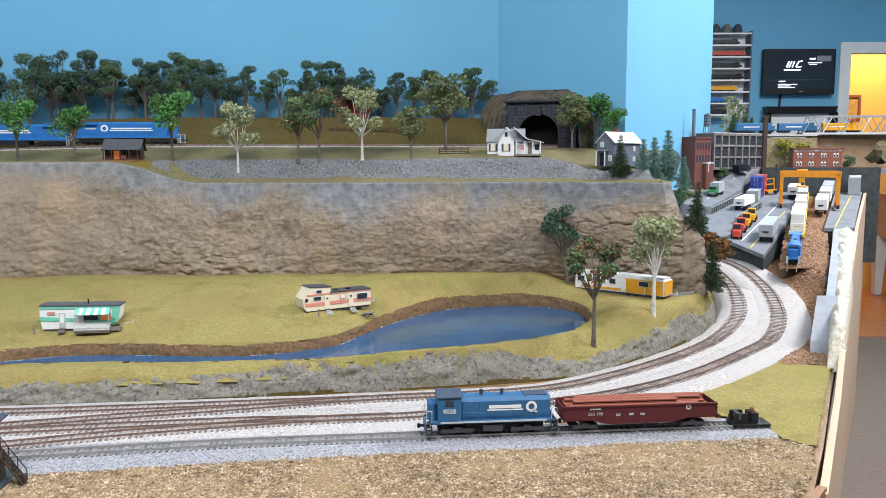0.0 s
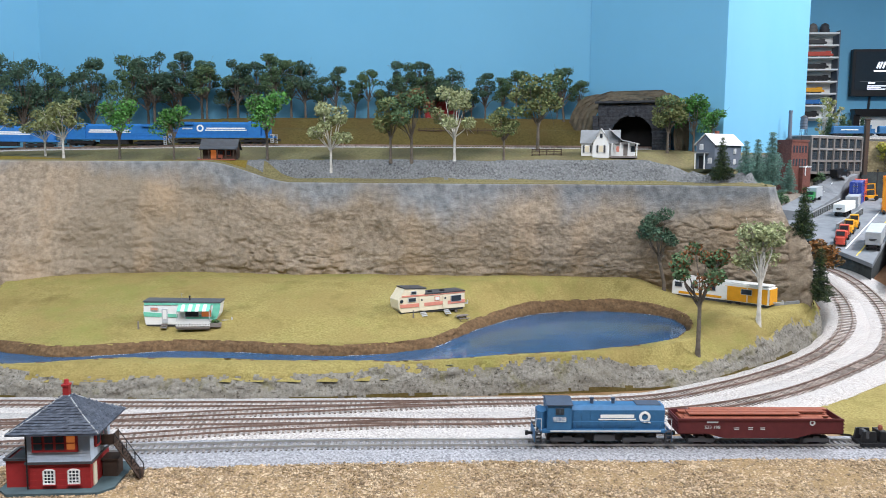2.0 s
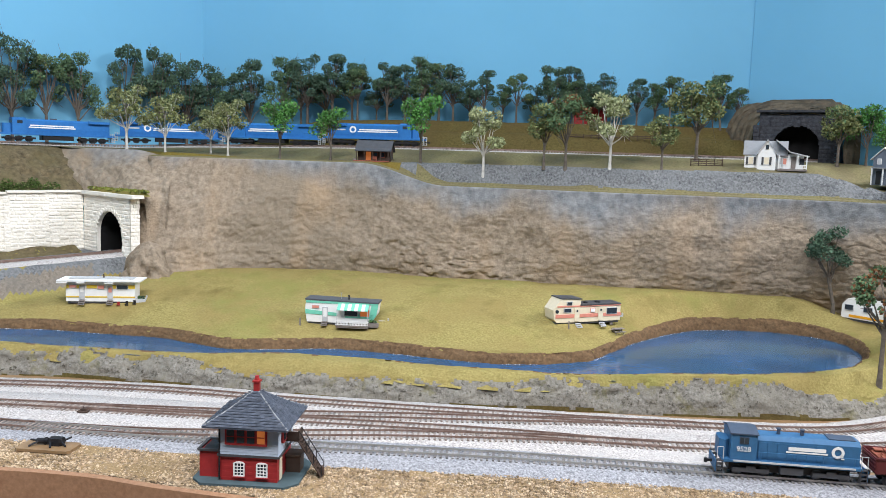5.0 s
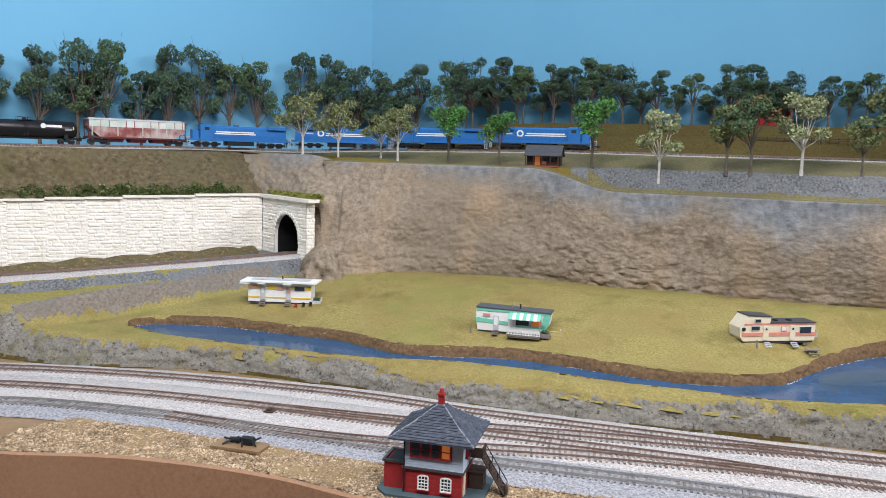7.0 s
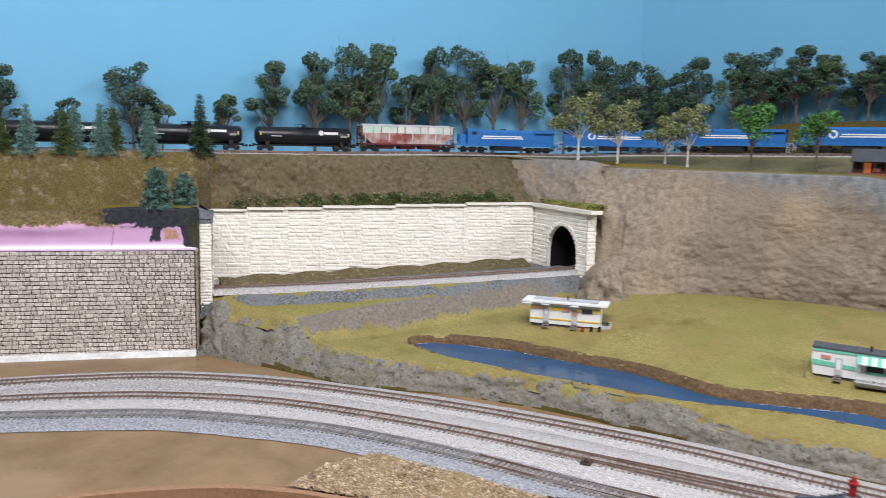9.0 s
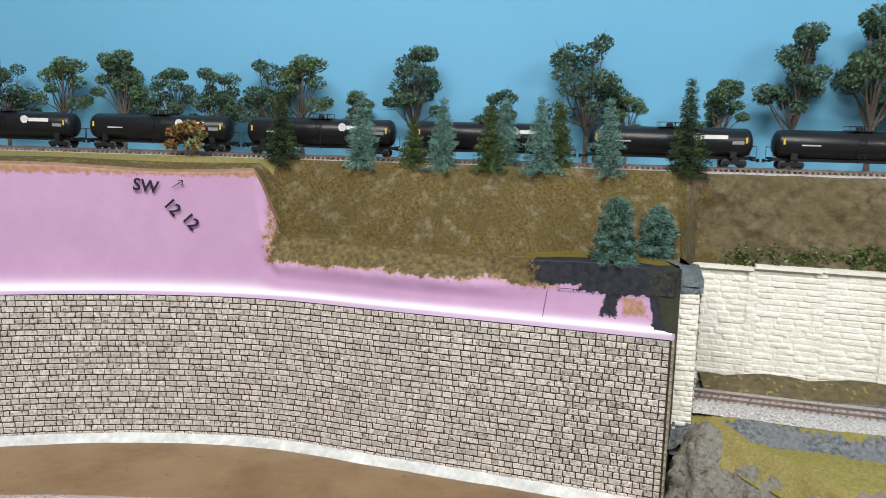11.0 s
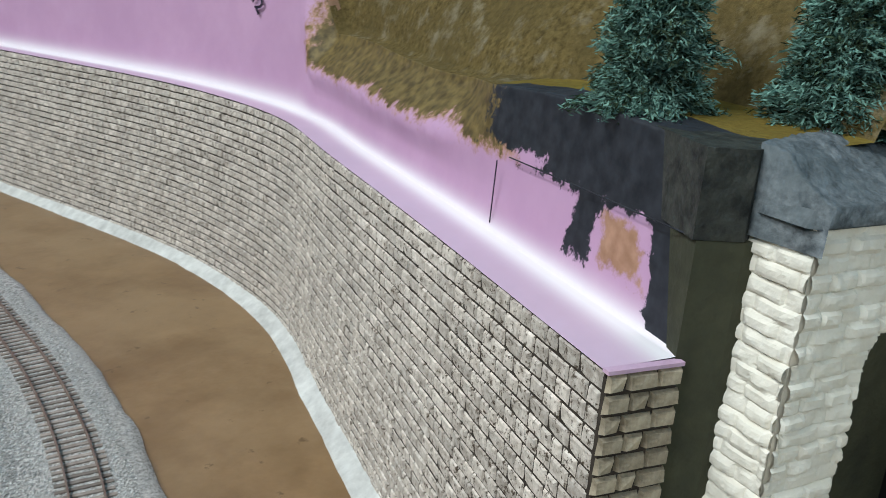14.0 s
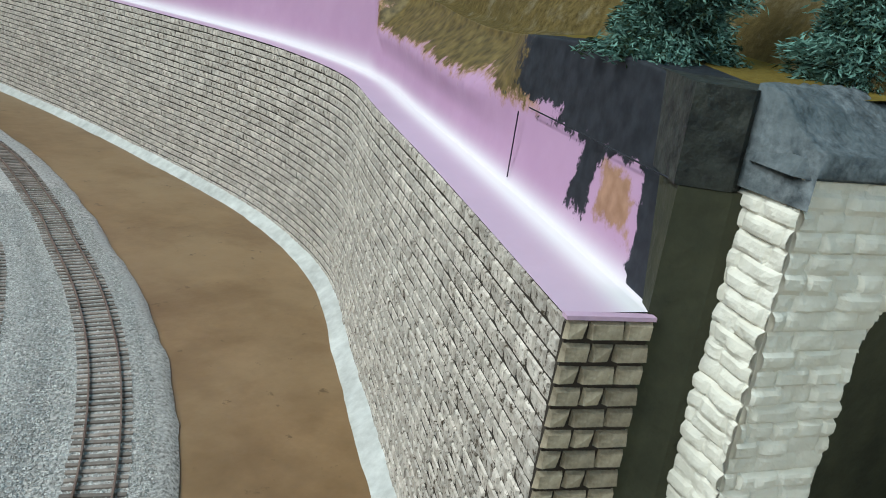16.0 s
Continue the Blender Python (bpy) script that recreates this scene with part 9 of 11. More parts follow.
gx, gy = np.meshgrid(np.arange(-1.0, 0.45, 0.01), np.arange(0.64, 1.0, 0.01))
gz = np.full(gx.shape, BOARD + 0.003) + fbm(gx, gy, 20, 1) * 0.003
sheet("gravel_bed", gx, gy, gz, cells(inside(gx, gy, gpoly).astype(float)) > 0.5, np.zeros(cells(gx).shape), [M_GRAVELB], "bed of tan gravel at the layout's front")
p = np.column_stack([rg.uniform(-0.98, 0.42, 150000), rg.uniform(0.66, 0.96, 150000)])
p = p[inside(p[:, 0], p[:, 1], gpoly)]
edge = dist_line(p[:, 0], p[:, 1], FRONT)
p = p[rg.random(len(p)) < smoothstep(-0.004, 0.012, edge) + 0.15]
sz = rg.gamma(3.5, 0.00020, len(p)) + 0.00042
grains("tan_gravel", p, sz, M_GRAVEL, "loose tan and brown gravel", np.full(len(p), BOARD + 0.003), "gravel", 3)
# gloss highlights at the waterline, put in as white specks
kf = rg.integers(0, len(pb_), 2600)
clus = fbm(kf * 0.003, kf * 0.0, 18, 2) > 0.02
kf = kf[clus & (outw[kf, 1] > -0.2)]
dsp = rg.uniform(-0.0035, 0.001, len(kf))
p = np.column_stack([pb_[kf, 0] + outw[kf, 0] * dsp, pb_[kf, 1] + outw[kf, 1] * dsp])
grains("water_glints", p, rg.uniform(0.0003, 0.0009, len(p)), mat("white_glint", (0.7, 0.72, 0.74), (0.85, 0.86, 0.88), 200, 0.5), "white specks painted as glints along the pond's edge", 0.995 + 0.014 * smoothstep(-0.35, 0.15, p[:, 0]), "froth", 9, 0.4)
# ballast grains where the camera comes close to the curve
tl = curve_pts(TA, 0.004)
tl = tl[(tl[:, 0] < -1.28) & (tl[:, 1] > 0.25)]
td_, tn_ = normals2(tl)
k = rg.integers(0, len(tl), 76000)
off = rg.uniform(-0.100, 0.031, 76000)
near_tie = np.abs(np.abs(off) - 0.00835) > 0.0012
p = np.column_stack([tl[k, 0] + tn_[k, 0] * off + rg.normal(size=76000) * 0.001, tl[k, 1] + tn_[k, 1] * off + rg.normal(size=76000) * 0.001])[near_tie]
zz_ = np.where(off < 0.024, RAIL - 0.0034, RAIL - 0.0034 - (off - 0.024) * 0.55)[near_tie]
M_GRAIN = mat("ballast_grain", (0.22, 0.21, 0.20), (0.62, 0.60, 0.58), 500, 0.95, isl=0.35, spec=0.1)
grains("ballast_grains", p, rg.uniform(0.0004, 0.0009, len(p)), M_GRAIN, "loose light grey ballast grains", zz_, "ballast", 5)
# green corner inside the curve, brown ballast and pale stones beyond it
cpoly = [(0.372, 0.955), (0.335, 1.03), (0.318, 1.095), (0.41, 1.172), (0.50, 1.262), (0.552, 1.325), (0.62, 1.318), (0.513, 1.118), (0.42, 0.94), (0.405, 0.915)]
gx, gy = np.meshgrid(np.arange(0.29, 1.02, 0.006), np.arange(0.88, 2.25, 0.006))
gz = BOARD + 0.0042 + fbm(gx, gy, 18, 2) * 0.002
sheet("grass_corner", gx, gy, gz, cells(inside(gx, gy, cpoly).astype(float)) > 0.5, np.zeros(cells(gx).shape), [M_GRASS], "dry grass corner inside the curve")
bpoly = [(0.552, 1.325), (0.52, 1.37), (0.54, 1.47), (0.52, 1.60), (0.50, 1.95), (0.70, 2.05), (0.93, 1.95), (0.93, 1.91), (0.786, 1.64), (0.65, 1.375), (0.62, 1.318)]
gx, gy = np.meshgrid(np.arange(0.40, 1.0, 0.006), np.arange(1.25, 2.1, 0.006))
gz = BOARD + 0.001 + ramp(gx * 0 + 0.6, gy) - 0.008 * smoothstep(1.36, 1.45, gy) + fbm(gx, gy, 18, 2) * 0.002
sheet("yard_ballast", gx, gy, gz, cells(inside(gx, gy, bpoly).astype(float)) > 0.5, np.zeros(cells(gx).shape), [M_BALLB], "reddish brown ballast beside the yard")

# ================================================================ freight yard on the far side
def ys(y):
    """Height of the gently rising yard slab."""
    return 1.082 + 0.12 * (y - 1.72)


P_SLAB = mat("yard_asphalt", (0.120, 0.130, 0.145), (0.205, 0.215, 0.23), 40, 0.85, bump=0.25, bscale=300, c3=(0.19, 0.20, 0.215), big=9)
P_GREENW = mat("dark_green_wall", (0.022, 0.026, 0.026), (0.055, 0.062, 0.062), 60, 0.8, bump=0.3, bscale=200)
P_TANEARTH = mat("tan_earth_face", (0.21, 0.13, 0.075), (0.30, 0.20, 0.12), 30, 0.9, bump=0.4, bscale=120)
P_STONEW = mat("yellow_rubble_stone", (0.14, 0.11, 0.055), (0.32, 0.26, 0.15), 120, 0.9, bump=0.8, bscale=200)
P_CREAMR = mat("cream_plaster_rock", (0.36, 0.31, 0.22), (0.78, 0.73, 0.62), 130, 0.85, bump=0.9, bscale=160)
P_LEDGE = mat("grey_blue_concrete", (0.26, 0.28, 0.31), (0.34, 0.36, 0.39), 40, 0.8, bump=0.2, bscale=200)
P_FACT = plain("factory_grey_brown", (0.165, 0.15, 0.14), 0.8)
P_CRED = plain("container_red", (0.50, 0.07, 0.045), 0.5)
P_CBLUE = plain("container_blue", (0.03, 0.06, 0.28), 0.5)
P_CGREY = plain("container_grey", (0.36, 0.38, 0.40), 0.5)
P_OLIVEY = plain("yellow_bush", (0.33, 0.31, 0.05), 0.9)
P_DOORW = plain("black_picture_frame", (0.012, 0.010, 0.010), 0.35)

SLOPE = math.degrees(math.atan(0.12)) * 0.9
spoly = [(0.626, 1.82), (0.651, 1.693), (0.852, 2.057), (1.075, 2.47), (0.86, 2.47), (0.76, 2.40), (0.63, 2.18), (0.60, 2.03)]


def slab(name, poly, thick, material, label):
    n_ = len(poly)
    vs = [(x, y, ys(y)) for x, y in poly] + [(x, y, ys(y) - thick) for x, y in poly]
    fs = [tuple(range(n_)), tuple(range(n_, 2 * n_))[::-1]] + [(i, (i + 1) % n_, n_ + (i + 1) % n_, n_ + i) for i in range(n_)]
    return tagged(part(name, MB().add(vs, fs), material), label, "pavement", "", "structure")


slab("yard_pavement", spoly, 0.008, P_SLAB, "grey asphalt yard pavement of the freight terminal")
inner = [(0.63, 1.828), (0.654, 1.702), (0.848, 2.057), (1.07, 2.466), (0.865, 2.466), (0.765, 2.395), (0.635, 2.175), (0.606, 2.03)]
base_ = MB()
n_ = len(inner)
base_.add([(x, y, ys(y) - 0.0082) for x, y in inner] + [(x, y, BOARD) for x, y in inner], [tuple(range(n_))] + [(i, (i + 1) % n_, n_ + (i + 1) % n_, n_ + i) for i in range(n_)])
tagged(part("yard_retaining_wall", base_, P_GREENW), "dark green retaining wall under the yard", "wall", "", "structure")
slab("yard_pavement", [(0.895, 1.957), (0.965, 1.957), (1.245, 2.47), (1.165, 2.47)], 0.008, P_SLAB, "grey asphalt lane beside the yard tracks")
tagged(part("lane_support", MB().add([(0.9, 1.962, BOARD), (0.96, 1.962, BOARD), (1.24, 2.465, BOARD), (1.17, 2.465, BOARD), (0.9, 1.962, ys(1.962) - 0.0082), (0.96, 1.962, ys(1.962) - 0.0082), (1.24, 2.465, ys(2.465) - 0.0082), (1.17, 2.465, ys(2.465) - 0.0082)], [(0, 1, 5, 4), (1, 2, 6, 5), (2, 3, 7, 6), (3, 0, 4, 7)]), P_GREENW), "dark wall under the yard lane", "wall", "", "structure")


def stripe(a, b, w, material, label):
    d = (Vector(b) - Vector(a)).normalized()
    n2 = Vector((-d.y, d.x)) * w / 2
    vs = [(p[0] + s_ * n2.x, p[1] + s_ * n2.y, ys(p[1]) + h) for h in (0.0004, 0.0009) for p, s_ in ((a, 1), (a, -1), (b, -1), (b, 1))]
    ob = part("lane_line", MB().add(vs, [(0, 1, 2, 3), (7, 6, 5, 4), (0, 4, 5, 1), (1, 5, 6, 2), (2, 6, 7, 3), (3, 7, 4, 0)]), material)
    return tagged(ob, label, "road marking", "", "structure")


# ramp road climbing from beside the yard to the street: right and left edge
RAMP = [((0.680, 2.125, 1.150), (0.605, 2.13, 1.158)), ((0.760, 2.238, 1.166), (0.700, 2.275, 1.176)), ((0.838, 2.348, 1.186), (0.770, 2.378, 1.198)), ((0.868, 2.398, 1.209), (0.796, 2.386, 1.215)), ((0.905, 2.450, 1.231), (0.832, 2.414, 1.232)), ((0.944, 2.488, 1.2405), (0.915, 2.488, 1.2405))]
rm = MB()
n_ = len(RAMP)
rm.add([a for a, b in RAMP] + [b for a, b in RAMP] + [(a[0], a[1], BOARD) for a, b in RAMP] + [(b[0], b[1], BOARD) for a, b in RAMP],
       [(i, i + 1, n_ + i + 1, n_ + i) for i in range(n_ - 1)] + [(2 * n_ + i, 2 * n_ + i + 1, i + 1, i) for i in range(n_ - 1)] + [(n_ + i, n_ + i + 1, 3 * n_ + i + 1, 3 * n_ + i) for i in range(n_ - 1)] + [(0, n_, 3 * n_, 2 * n_)])
tagged(part("ramp_road", rm, P_SLAB), "grey asphalt ramp road climbing to the street", "road", "", "structure")
stripe((0.651, 1.82), (0.905, 2.253), 0.0026, P_WHITE, "painted white lane line on the yard")
stripe((0.647, 1.757), (0.892, 2.169), 0.0026, P_YEL, "painted yellow lane line on the yard")
stripe((0.923, 1.962), (1.215, 2.465), 0.0026, P_YEL, "painted yellow lane line on the yard")
for k in range(9):
    f0, f1 = 0.08 + k * 0.085, 0.115 + k * 0.085
    pts = []
    for f in (f0, f1):
        q = np.array([np.interp(f * 4, range(5), [0.5 * (a[c] + b[c]) for a, b in RAMP[:5]]) for c in range(3)])
        pts.append(q)
    d = (pts[1] - pts[0])[:2] / np.linalg.norm((pts[1] - pts[0])[:2]) * 0.001
    vs = [(p[0] + s_ * -d[1], p[1] + s_ * d[0], p[2] + h) for h in (0.0003, 0.0012) for p, s_ in ((pts[0], 1), (pts[0], -1), (pts[1], -1), (pts[1], 1))]
    tagged(part("lane_line", MB().add(vs, [(0, 1, 2, 3), (7, 6, 5, 4), (0, 4, 5, 1), (1, 5, 6, 2), (2, 6, 7, 3), (3, 7, 4, 0)]), P_WHITE), "dashed white line on the ramp road", "road marking", "", "structure")

# brown ballast under the yard train, rising with the slab
gx, gy = np.meshgrid(np.arange(0.60, 1.32, 0.006), np.arange(1.60, 2.49, 0.006))
gz = ys(gy) - 0.012 + fbm(gx, gy, 18, 2) * 0.002
tpoly = [(0.655, 1.63), (0.845, 2.05), (1.07, 2.47), (1.19, 2.47), (0.90, 1.95), (0.76, 1.64)]
sheet("yard_ballast", gx, gy, gz, cells(inside(gx, gy, tpoly).astype(float)) > 0.5, np.zeros(cells(gx).shape), [M_BALLB], "reddish brown ballast under the yard tracks")
# brown gravel between the curve and the ledge, climbing to the yard
gx, gy = np.meshgrid(np.arange(0.50, 0.82, 0.006), np.arange(1.24, 1.68, 0.006))
d_b = dist_line(gx, gy, curve_pts(TB, 0.01))
lift_ = 0.088 * smoothstep(1.38, 1.78, gy)
kb = smoothstep(0.055, 0.11, d_b)
gz = 0.9665 + lift_ * (1 - kb) + 0.0956 * smoothstep(1.36, 1.66, gy) * kb + fbm(gx, gy, 30, 2) * 0.003
spoly = [(0.40, 1.20), (0.515, 1.262), (0.592, 1.252), (0.606, 1.335), (0.636, 1.405), (0.765, 1.66), (0.60, 1.66)]
keep = (cells(inside(gx, gy, spoly).astype(float)) > 0.5) & (cells(d_b) > 0.048) & (cells(gx) > np.interp(cells(gy), (1.24, 1.5, 1.68), (0.505, 0.60, 0.63)))
sheet("gravel_slope", gx, gy, gz, keep, np.zeros(keep.shape), [M_BALLB], "reddish brown gravel slope beside the curved track")
rq = np.random.default_rng(29)
p = np.column_stack([rq.uniform(0.50, 0.80, 14000), rq.uniform(1.24, 1.66, 14000)])
db_ = dist_line(p[:, 0], p[:, 1], curve_pts(TB, 0.01))
p = p[inside(p[:, 0], p[:, 1], spoly) & (db_ > 0.050) & (p[:, 0] > np.interp(p[:, 1], (1.24, 1.5, 1.68), (0.508, 0.602, 0.632)))]
hz_ = np.array([height((0.50, 1.24, 0.006, gz), x, y) for x, y in p])
M_BROWNG = mat("brown_gravel", (0.16, 0.085, 0.05), (0.46, 0.30, 0.20), 300, 0.9, isl=0.4, spec=0.15)
grains("brown_gravel", p, rq.gamma(5, 0.00026, len(p)) + 0.0005, M_BROWNG, "loose reddish brown gravel", hz_, "gravel", 4)
p = np.column_stack([rq.uniform(0.60, 1.0, 16000), rq.uniform(1.60, 2.15, 16000)])
p = p[inside(p[:, 0], p[:, 1], tpoly)]
grains("brown_gravel", p, rq.gamma(5, 0.00026, len(p)) + 0.0005, M_BROWNG, "loose reddish brown gravel between yard tracks", ys(p[:, 1]) - 0.012, "gravel", 5)
for off in (0.0, 0.135):
    rl = MB()
    for s_ in (-0.00835, 0.00835):
        q0, q1 = Vector((0.664 + off * 0.9, 1.592 + off * 0.55)), Vector((1.057 + off * 0.75, 2.44))
        d = (q1 - q0).normalized()
        n2 = Vector((-d.y, d.x))
        A, B = q0 + n2 * s_, q1 + n2 * s_
        rl.cyl((A.x, A.y, ys(A.y) - 0.0075), (B.x, B.y, ys(B.y) - 0.0075), 0.0011, n=6)
    tagged(part("yard_track", rl, M_RAIL), "rusty rails of a yard track in brown ballast", "track", "", "structure")

# ledge and plaster rocks along the right-hand edge
led = MB()
lp = [(0.640, 1.40), (0.917, 1.955), (0.940, 1.955), (0.655, 1.40)]
led.add([(x, y, 1.047 + (y - 1.40) * 0.113) for x, y in lp] + [(x, y, BOARD) for x, y in lp], [(0, 1, 2, 3), (0, 4, 5, 1), (1, 5, 6, 2), (2, 6, 7, 3), (3, 7, 4, 0)])
led.add([(0.59, 1.34, 0.985), (0.625, 1.40, 1.047), (0.66, 1.40, 1.047), (0.62, 1.33, 0.985), (0.585, 1.33, BOARD), (0.625, 1.40, BOARD), (0.66, 1.40, BOARD), (0.62, 1.32, BOARD)], [(0, 1, 2, 3), (0, 4, 5, 1), (2, 6, 7, 3), (3, 7, 4, 0)])
tagged(part("concrete_ledge", led, P_LEDGE), "grey concrete ledge sloping down at its end", "ledge", "", "structure")
ru, rv = np.meshgrid(np.linspace(0, 1, 130), np.linspace(0, 1, 18))
rx0 = 0.572 + (0.925 - 0.572) * ru
ry0 = 1.235 + (1.93 - 1.235) * ru
off = (rv - 0.5) * (0.024 + 0.022 * ru)
nx_, ny_ = 0.892, -0.453
hgt = 1.010 + 0.098 * ru
bulge = np.sin(np.pi * rv) ** 0.6 * 0.016 + np.abs(fbm(rx0, rv * 0.05 + ry0, 60, 5)) * 0.045 * np.sin(np.pi * rv)
loft("plaster_rocks", [np.column_stack([rx0[i] + nx_ * off[i] + 0.008, ry0[i] + ny_ * off[i], np.where((rv[i] < 0.02) | (rv[i] > 0.98), BOARD, BOARD + (hgt[i] + bulge[i] - 0.012 - BOARD) * np.clip(ru[i] / 0.06, 0, 1) * np.clip((1 - ru[i]) / 0.02, 0, 1))]) for i in range(18)], [P_CREAMR], None, "cream plaster rock strip along the edge", True)
edge_ = MB()
ep = [(0.352, 0.795), (0.513, 1.098), (0.786, 1.622), (1.02, 2.06), (1.30, 2.56)]
for (ax, ay), (bx, by) in zip(ep, ep[1:]):
    za, zb = [BOARD + 0.006 if y < 1.2 else BOARD + 0.006 + (y - 1.2) * 0.158 for y in (ay, by)]
    edge_.add([(ax, ay, za), (bx, by, zb), (bx + 0.007, by - 0.0035, zb), (ax + 0.007, ay - 0.0035, za), (ax, ay, 0.5), (bx, by, 0.5), (bx + 0.007, by - 0.0035, 0.5), (ax + 0.007, ay - 0.0035, 0.5)], [(0, 1, 2, 3), (0, 4, 5, 1), (3, 2, 6, 7), (0, 3, 7, 4), (1, 5, 6, 2)])
tagged(part("fascia_strip", edge_, M_TAN), "tan painted edge board along the yard", "fascia", "", "structure")


def up(x, y, dz=0.0, rz=0.0, flip=1):
    return pose(x, y, ys(y) + dz, 0, -SLOPE * flip, rz)


# containers: body, ribs, doors
def container(at, L, h, material, label, name="shipping_container", w=0.0285, bars=True, group="yard containers"):
    t = thing(name, label, "container", at, group)
    b = part("body", MB().box((0, 0, h / 2), (L, w, h), ch=0.0006), material, t)
    for x in (-L / 2, L / 2):
        for y in (-w / 2, w / 2):
            part("corner_post", MB().box((x, y, h / 2), (0.0022, 0.0022, h + 0.001)), material, b)
    for y in (-1, 1):
        part("side_ribs", MB().box((0, y * (w / 2 + 0.0003), h * 0.06), (L, 0.0008, 0.0018)).box((0, y * (w / 2 + 0.0003), h * 0.94), (L, 0.0008, 0.0018)), material, b)
        if bars:
            part("lettering_bar", MB().box((0, y * (w / 2 + 0.0004), h * 0.62), (L * 0.34, 0.0005, h * 0.12)), P_DGREY, b)
    part("end_door", MB().box((-L / 2 - 0.0004, -w / 4, h / 2), (0.0008, w * 0.46, h * 0.9)).box((-L / 2 - 0.0004, w / 4, h / 2), (0.0008, w * 0.46, h * 0.9)), material, b)
    part("door_bars", MB().box((-L / 2 - 0.001, -w * 0.14, h / 2), (0.0006, 0.0007, h * 0.9)).box((-L / 2 - 0.001, w * 0.14, h / 2), (0.0006, 0.0007, h * 0.9)), P_LGREY, b)
    if bars:
        part("end_bar", MB().box((-L / 2 - 0.0013, 0, h * 0.6), (0.0005, w * 0.5, h * 0.07)), P_DGREY, b)
    return t


def road_trailer(at, L, material, label, h=0.034):
    """Box trailer on wheels; its rear end is at -x."""
    t = thing("semi_trailer", label, "trailer", at, "yard trailers")
    part("box_body", MB().box((0, 0, 0.013 + h / 2), (L, 0.0285, h), ch=0.0007), material, t)
    part("end_door", MB().box((-L / 2 - 0.0005, -0.007, 0.013 + h / 2), (0.0008, 0.0132, h * 0.92)).box((-L / 2 - 0.0005, 0.007, 0.013 + h / 2), (0.0008, 0.0132, h * 0.92)), material, t)
    part("lettering_bar", MB().box((-L / 2 - 0.0012, 0, 0.013 + h * 0.45), (0.0005, 0.014, 0.0026)).box((-L / 2 - 0.0012, 0.001, 0.013 + h * 0.36), (0.0005, 0.010, 0.002)), P_DGREY, t)
    part("underframe", MB().box((0, 0, 0.0122), (L * 0.96, 0.012, 0.002)).box((L * 0.28, 0, 0.0065), (0.002, 0.018, 0.012)).box((-L / 2 + 0.001, 0, 0.0065), (0.0012, 0.024, 0.0018)), P_BLACK, t)
    for x in (-L / 2 + 0.012, -L / 2 + 0.026):
        for y in (-0.0105, 0.0105):
            part("wheel", MB().cyl((x, y - 0.0028, 0.0056), (x, y + 0.0028, 0.0056), 0.0056, n=14), P_BLACK, t)
    return t


road_trailer(up(0.722, 1.850, 0, 62), 0.112, P_CGREY, "grey box semi-trailer parked on the yard", 0.027)
road_trailer(up(0.797, 2.203, 0, 50), 0.075, P_WHITE, "white box semi-trailer beside the retaining wall", 0.020)
road_trailer(up(1.000, 2.372, 0, 62), 0.07, P_WHITE, "white box semi-trailer under the gantry crane", 0.024)
container(up(1.205, 2.437, 0, 62), 0.05, 0.052, P_CGREY, "tall grey container beside the yard lane", w=0.030, bars=False)
for k_, rows_ in enumerate((((P_CGREY, 0.029, "light grey shipping container at the end of the row"),),
                           ((P_CBLUE, 0.030, "dark blue shipping container in the yard row"), (P_CBLUE, 0.029, "dark blue shipping container stacked on another")),
                           ((P_CRED, 0.030, "red shipping container in the yard row"), (P_CRED, 0.026, "red shipping container stacked on another")))):
    zc = 0.0
    for m_, h_, lab in rows_:
        container(up(0.872 + 0.027 * k_, 2.338 + 0.047 * k_, zc, 60), 0.050, h_, m_, lab, bars=k_ > 0)
        zc += h_ + 0.0006


# yard train: diesel, well cars
road_diesel(pose(0.724, 1.720, ys(1.720) - 0.007, 0, SLOPE, 65.2 + 180) @ Matrix.Scale(0.75, 4))


def well_car(at, L, material, label, h=0.032, h2=0.024):
    t = thing("well_car", label, "railway car", at, "yard container train")
    w = 0.029
    part("well_body", MB().box((0, -w / 2 - 0.0012, 0.0085), (L, 0.0018, 0.011)).box((0, w / 2 + 0.0012, 0.0085), (L, 0.0018, 0.011)).box((-L / 2, 0, 0.010), (0.014, w, 0.006)).box((L / 2, 0, 0.010), (0.014, w, 0.006)).box((0, 0, 0.0040), (L - 0.03, w, 0.0016)), P_YEL, t)
    part("lower_container", MB().box((0, 0, 0.005 + h / 2), (L - 0.03, w - 0.001, h), ch=0.0007), material, t)
    if h2:
        part("upper_container", MB().box((0.002, 0, 0.0055 + h + h2 / 2), (L - 0.034, w - 0.0015, h2), ch=0.0007), P_WHITE, t)
    part("lettering_bar", MB().box((-L / 2 + 0.0146, 0, 0.005 + h * 0.75), (0.0008, 0.015, 0.0022)), P_LGREY, t)
    for s_ in (-1, 1):
        bogie(t, s_ * L / 2, (-0.010, 0.010), 0.005, None, 0.013)
    return t


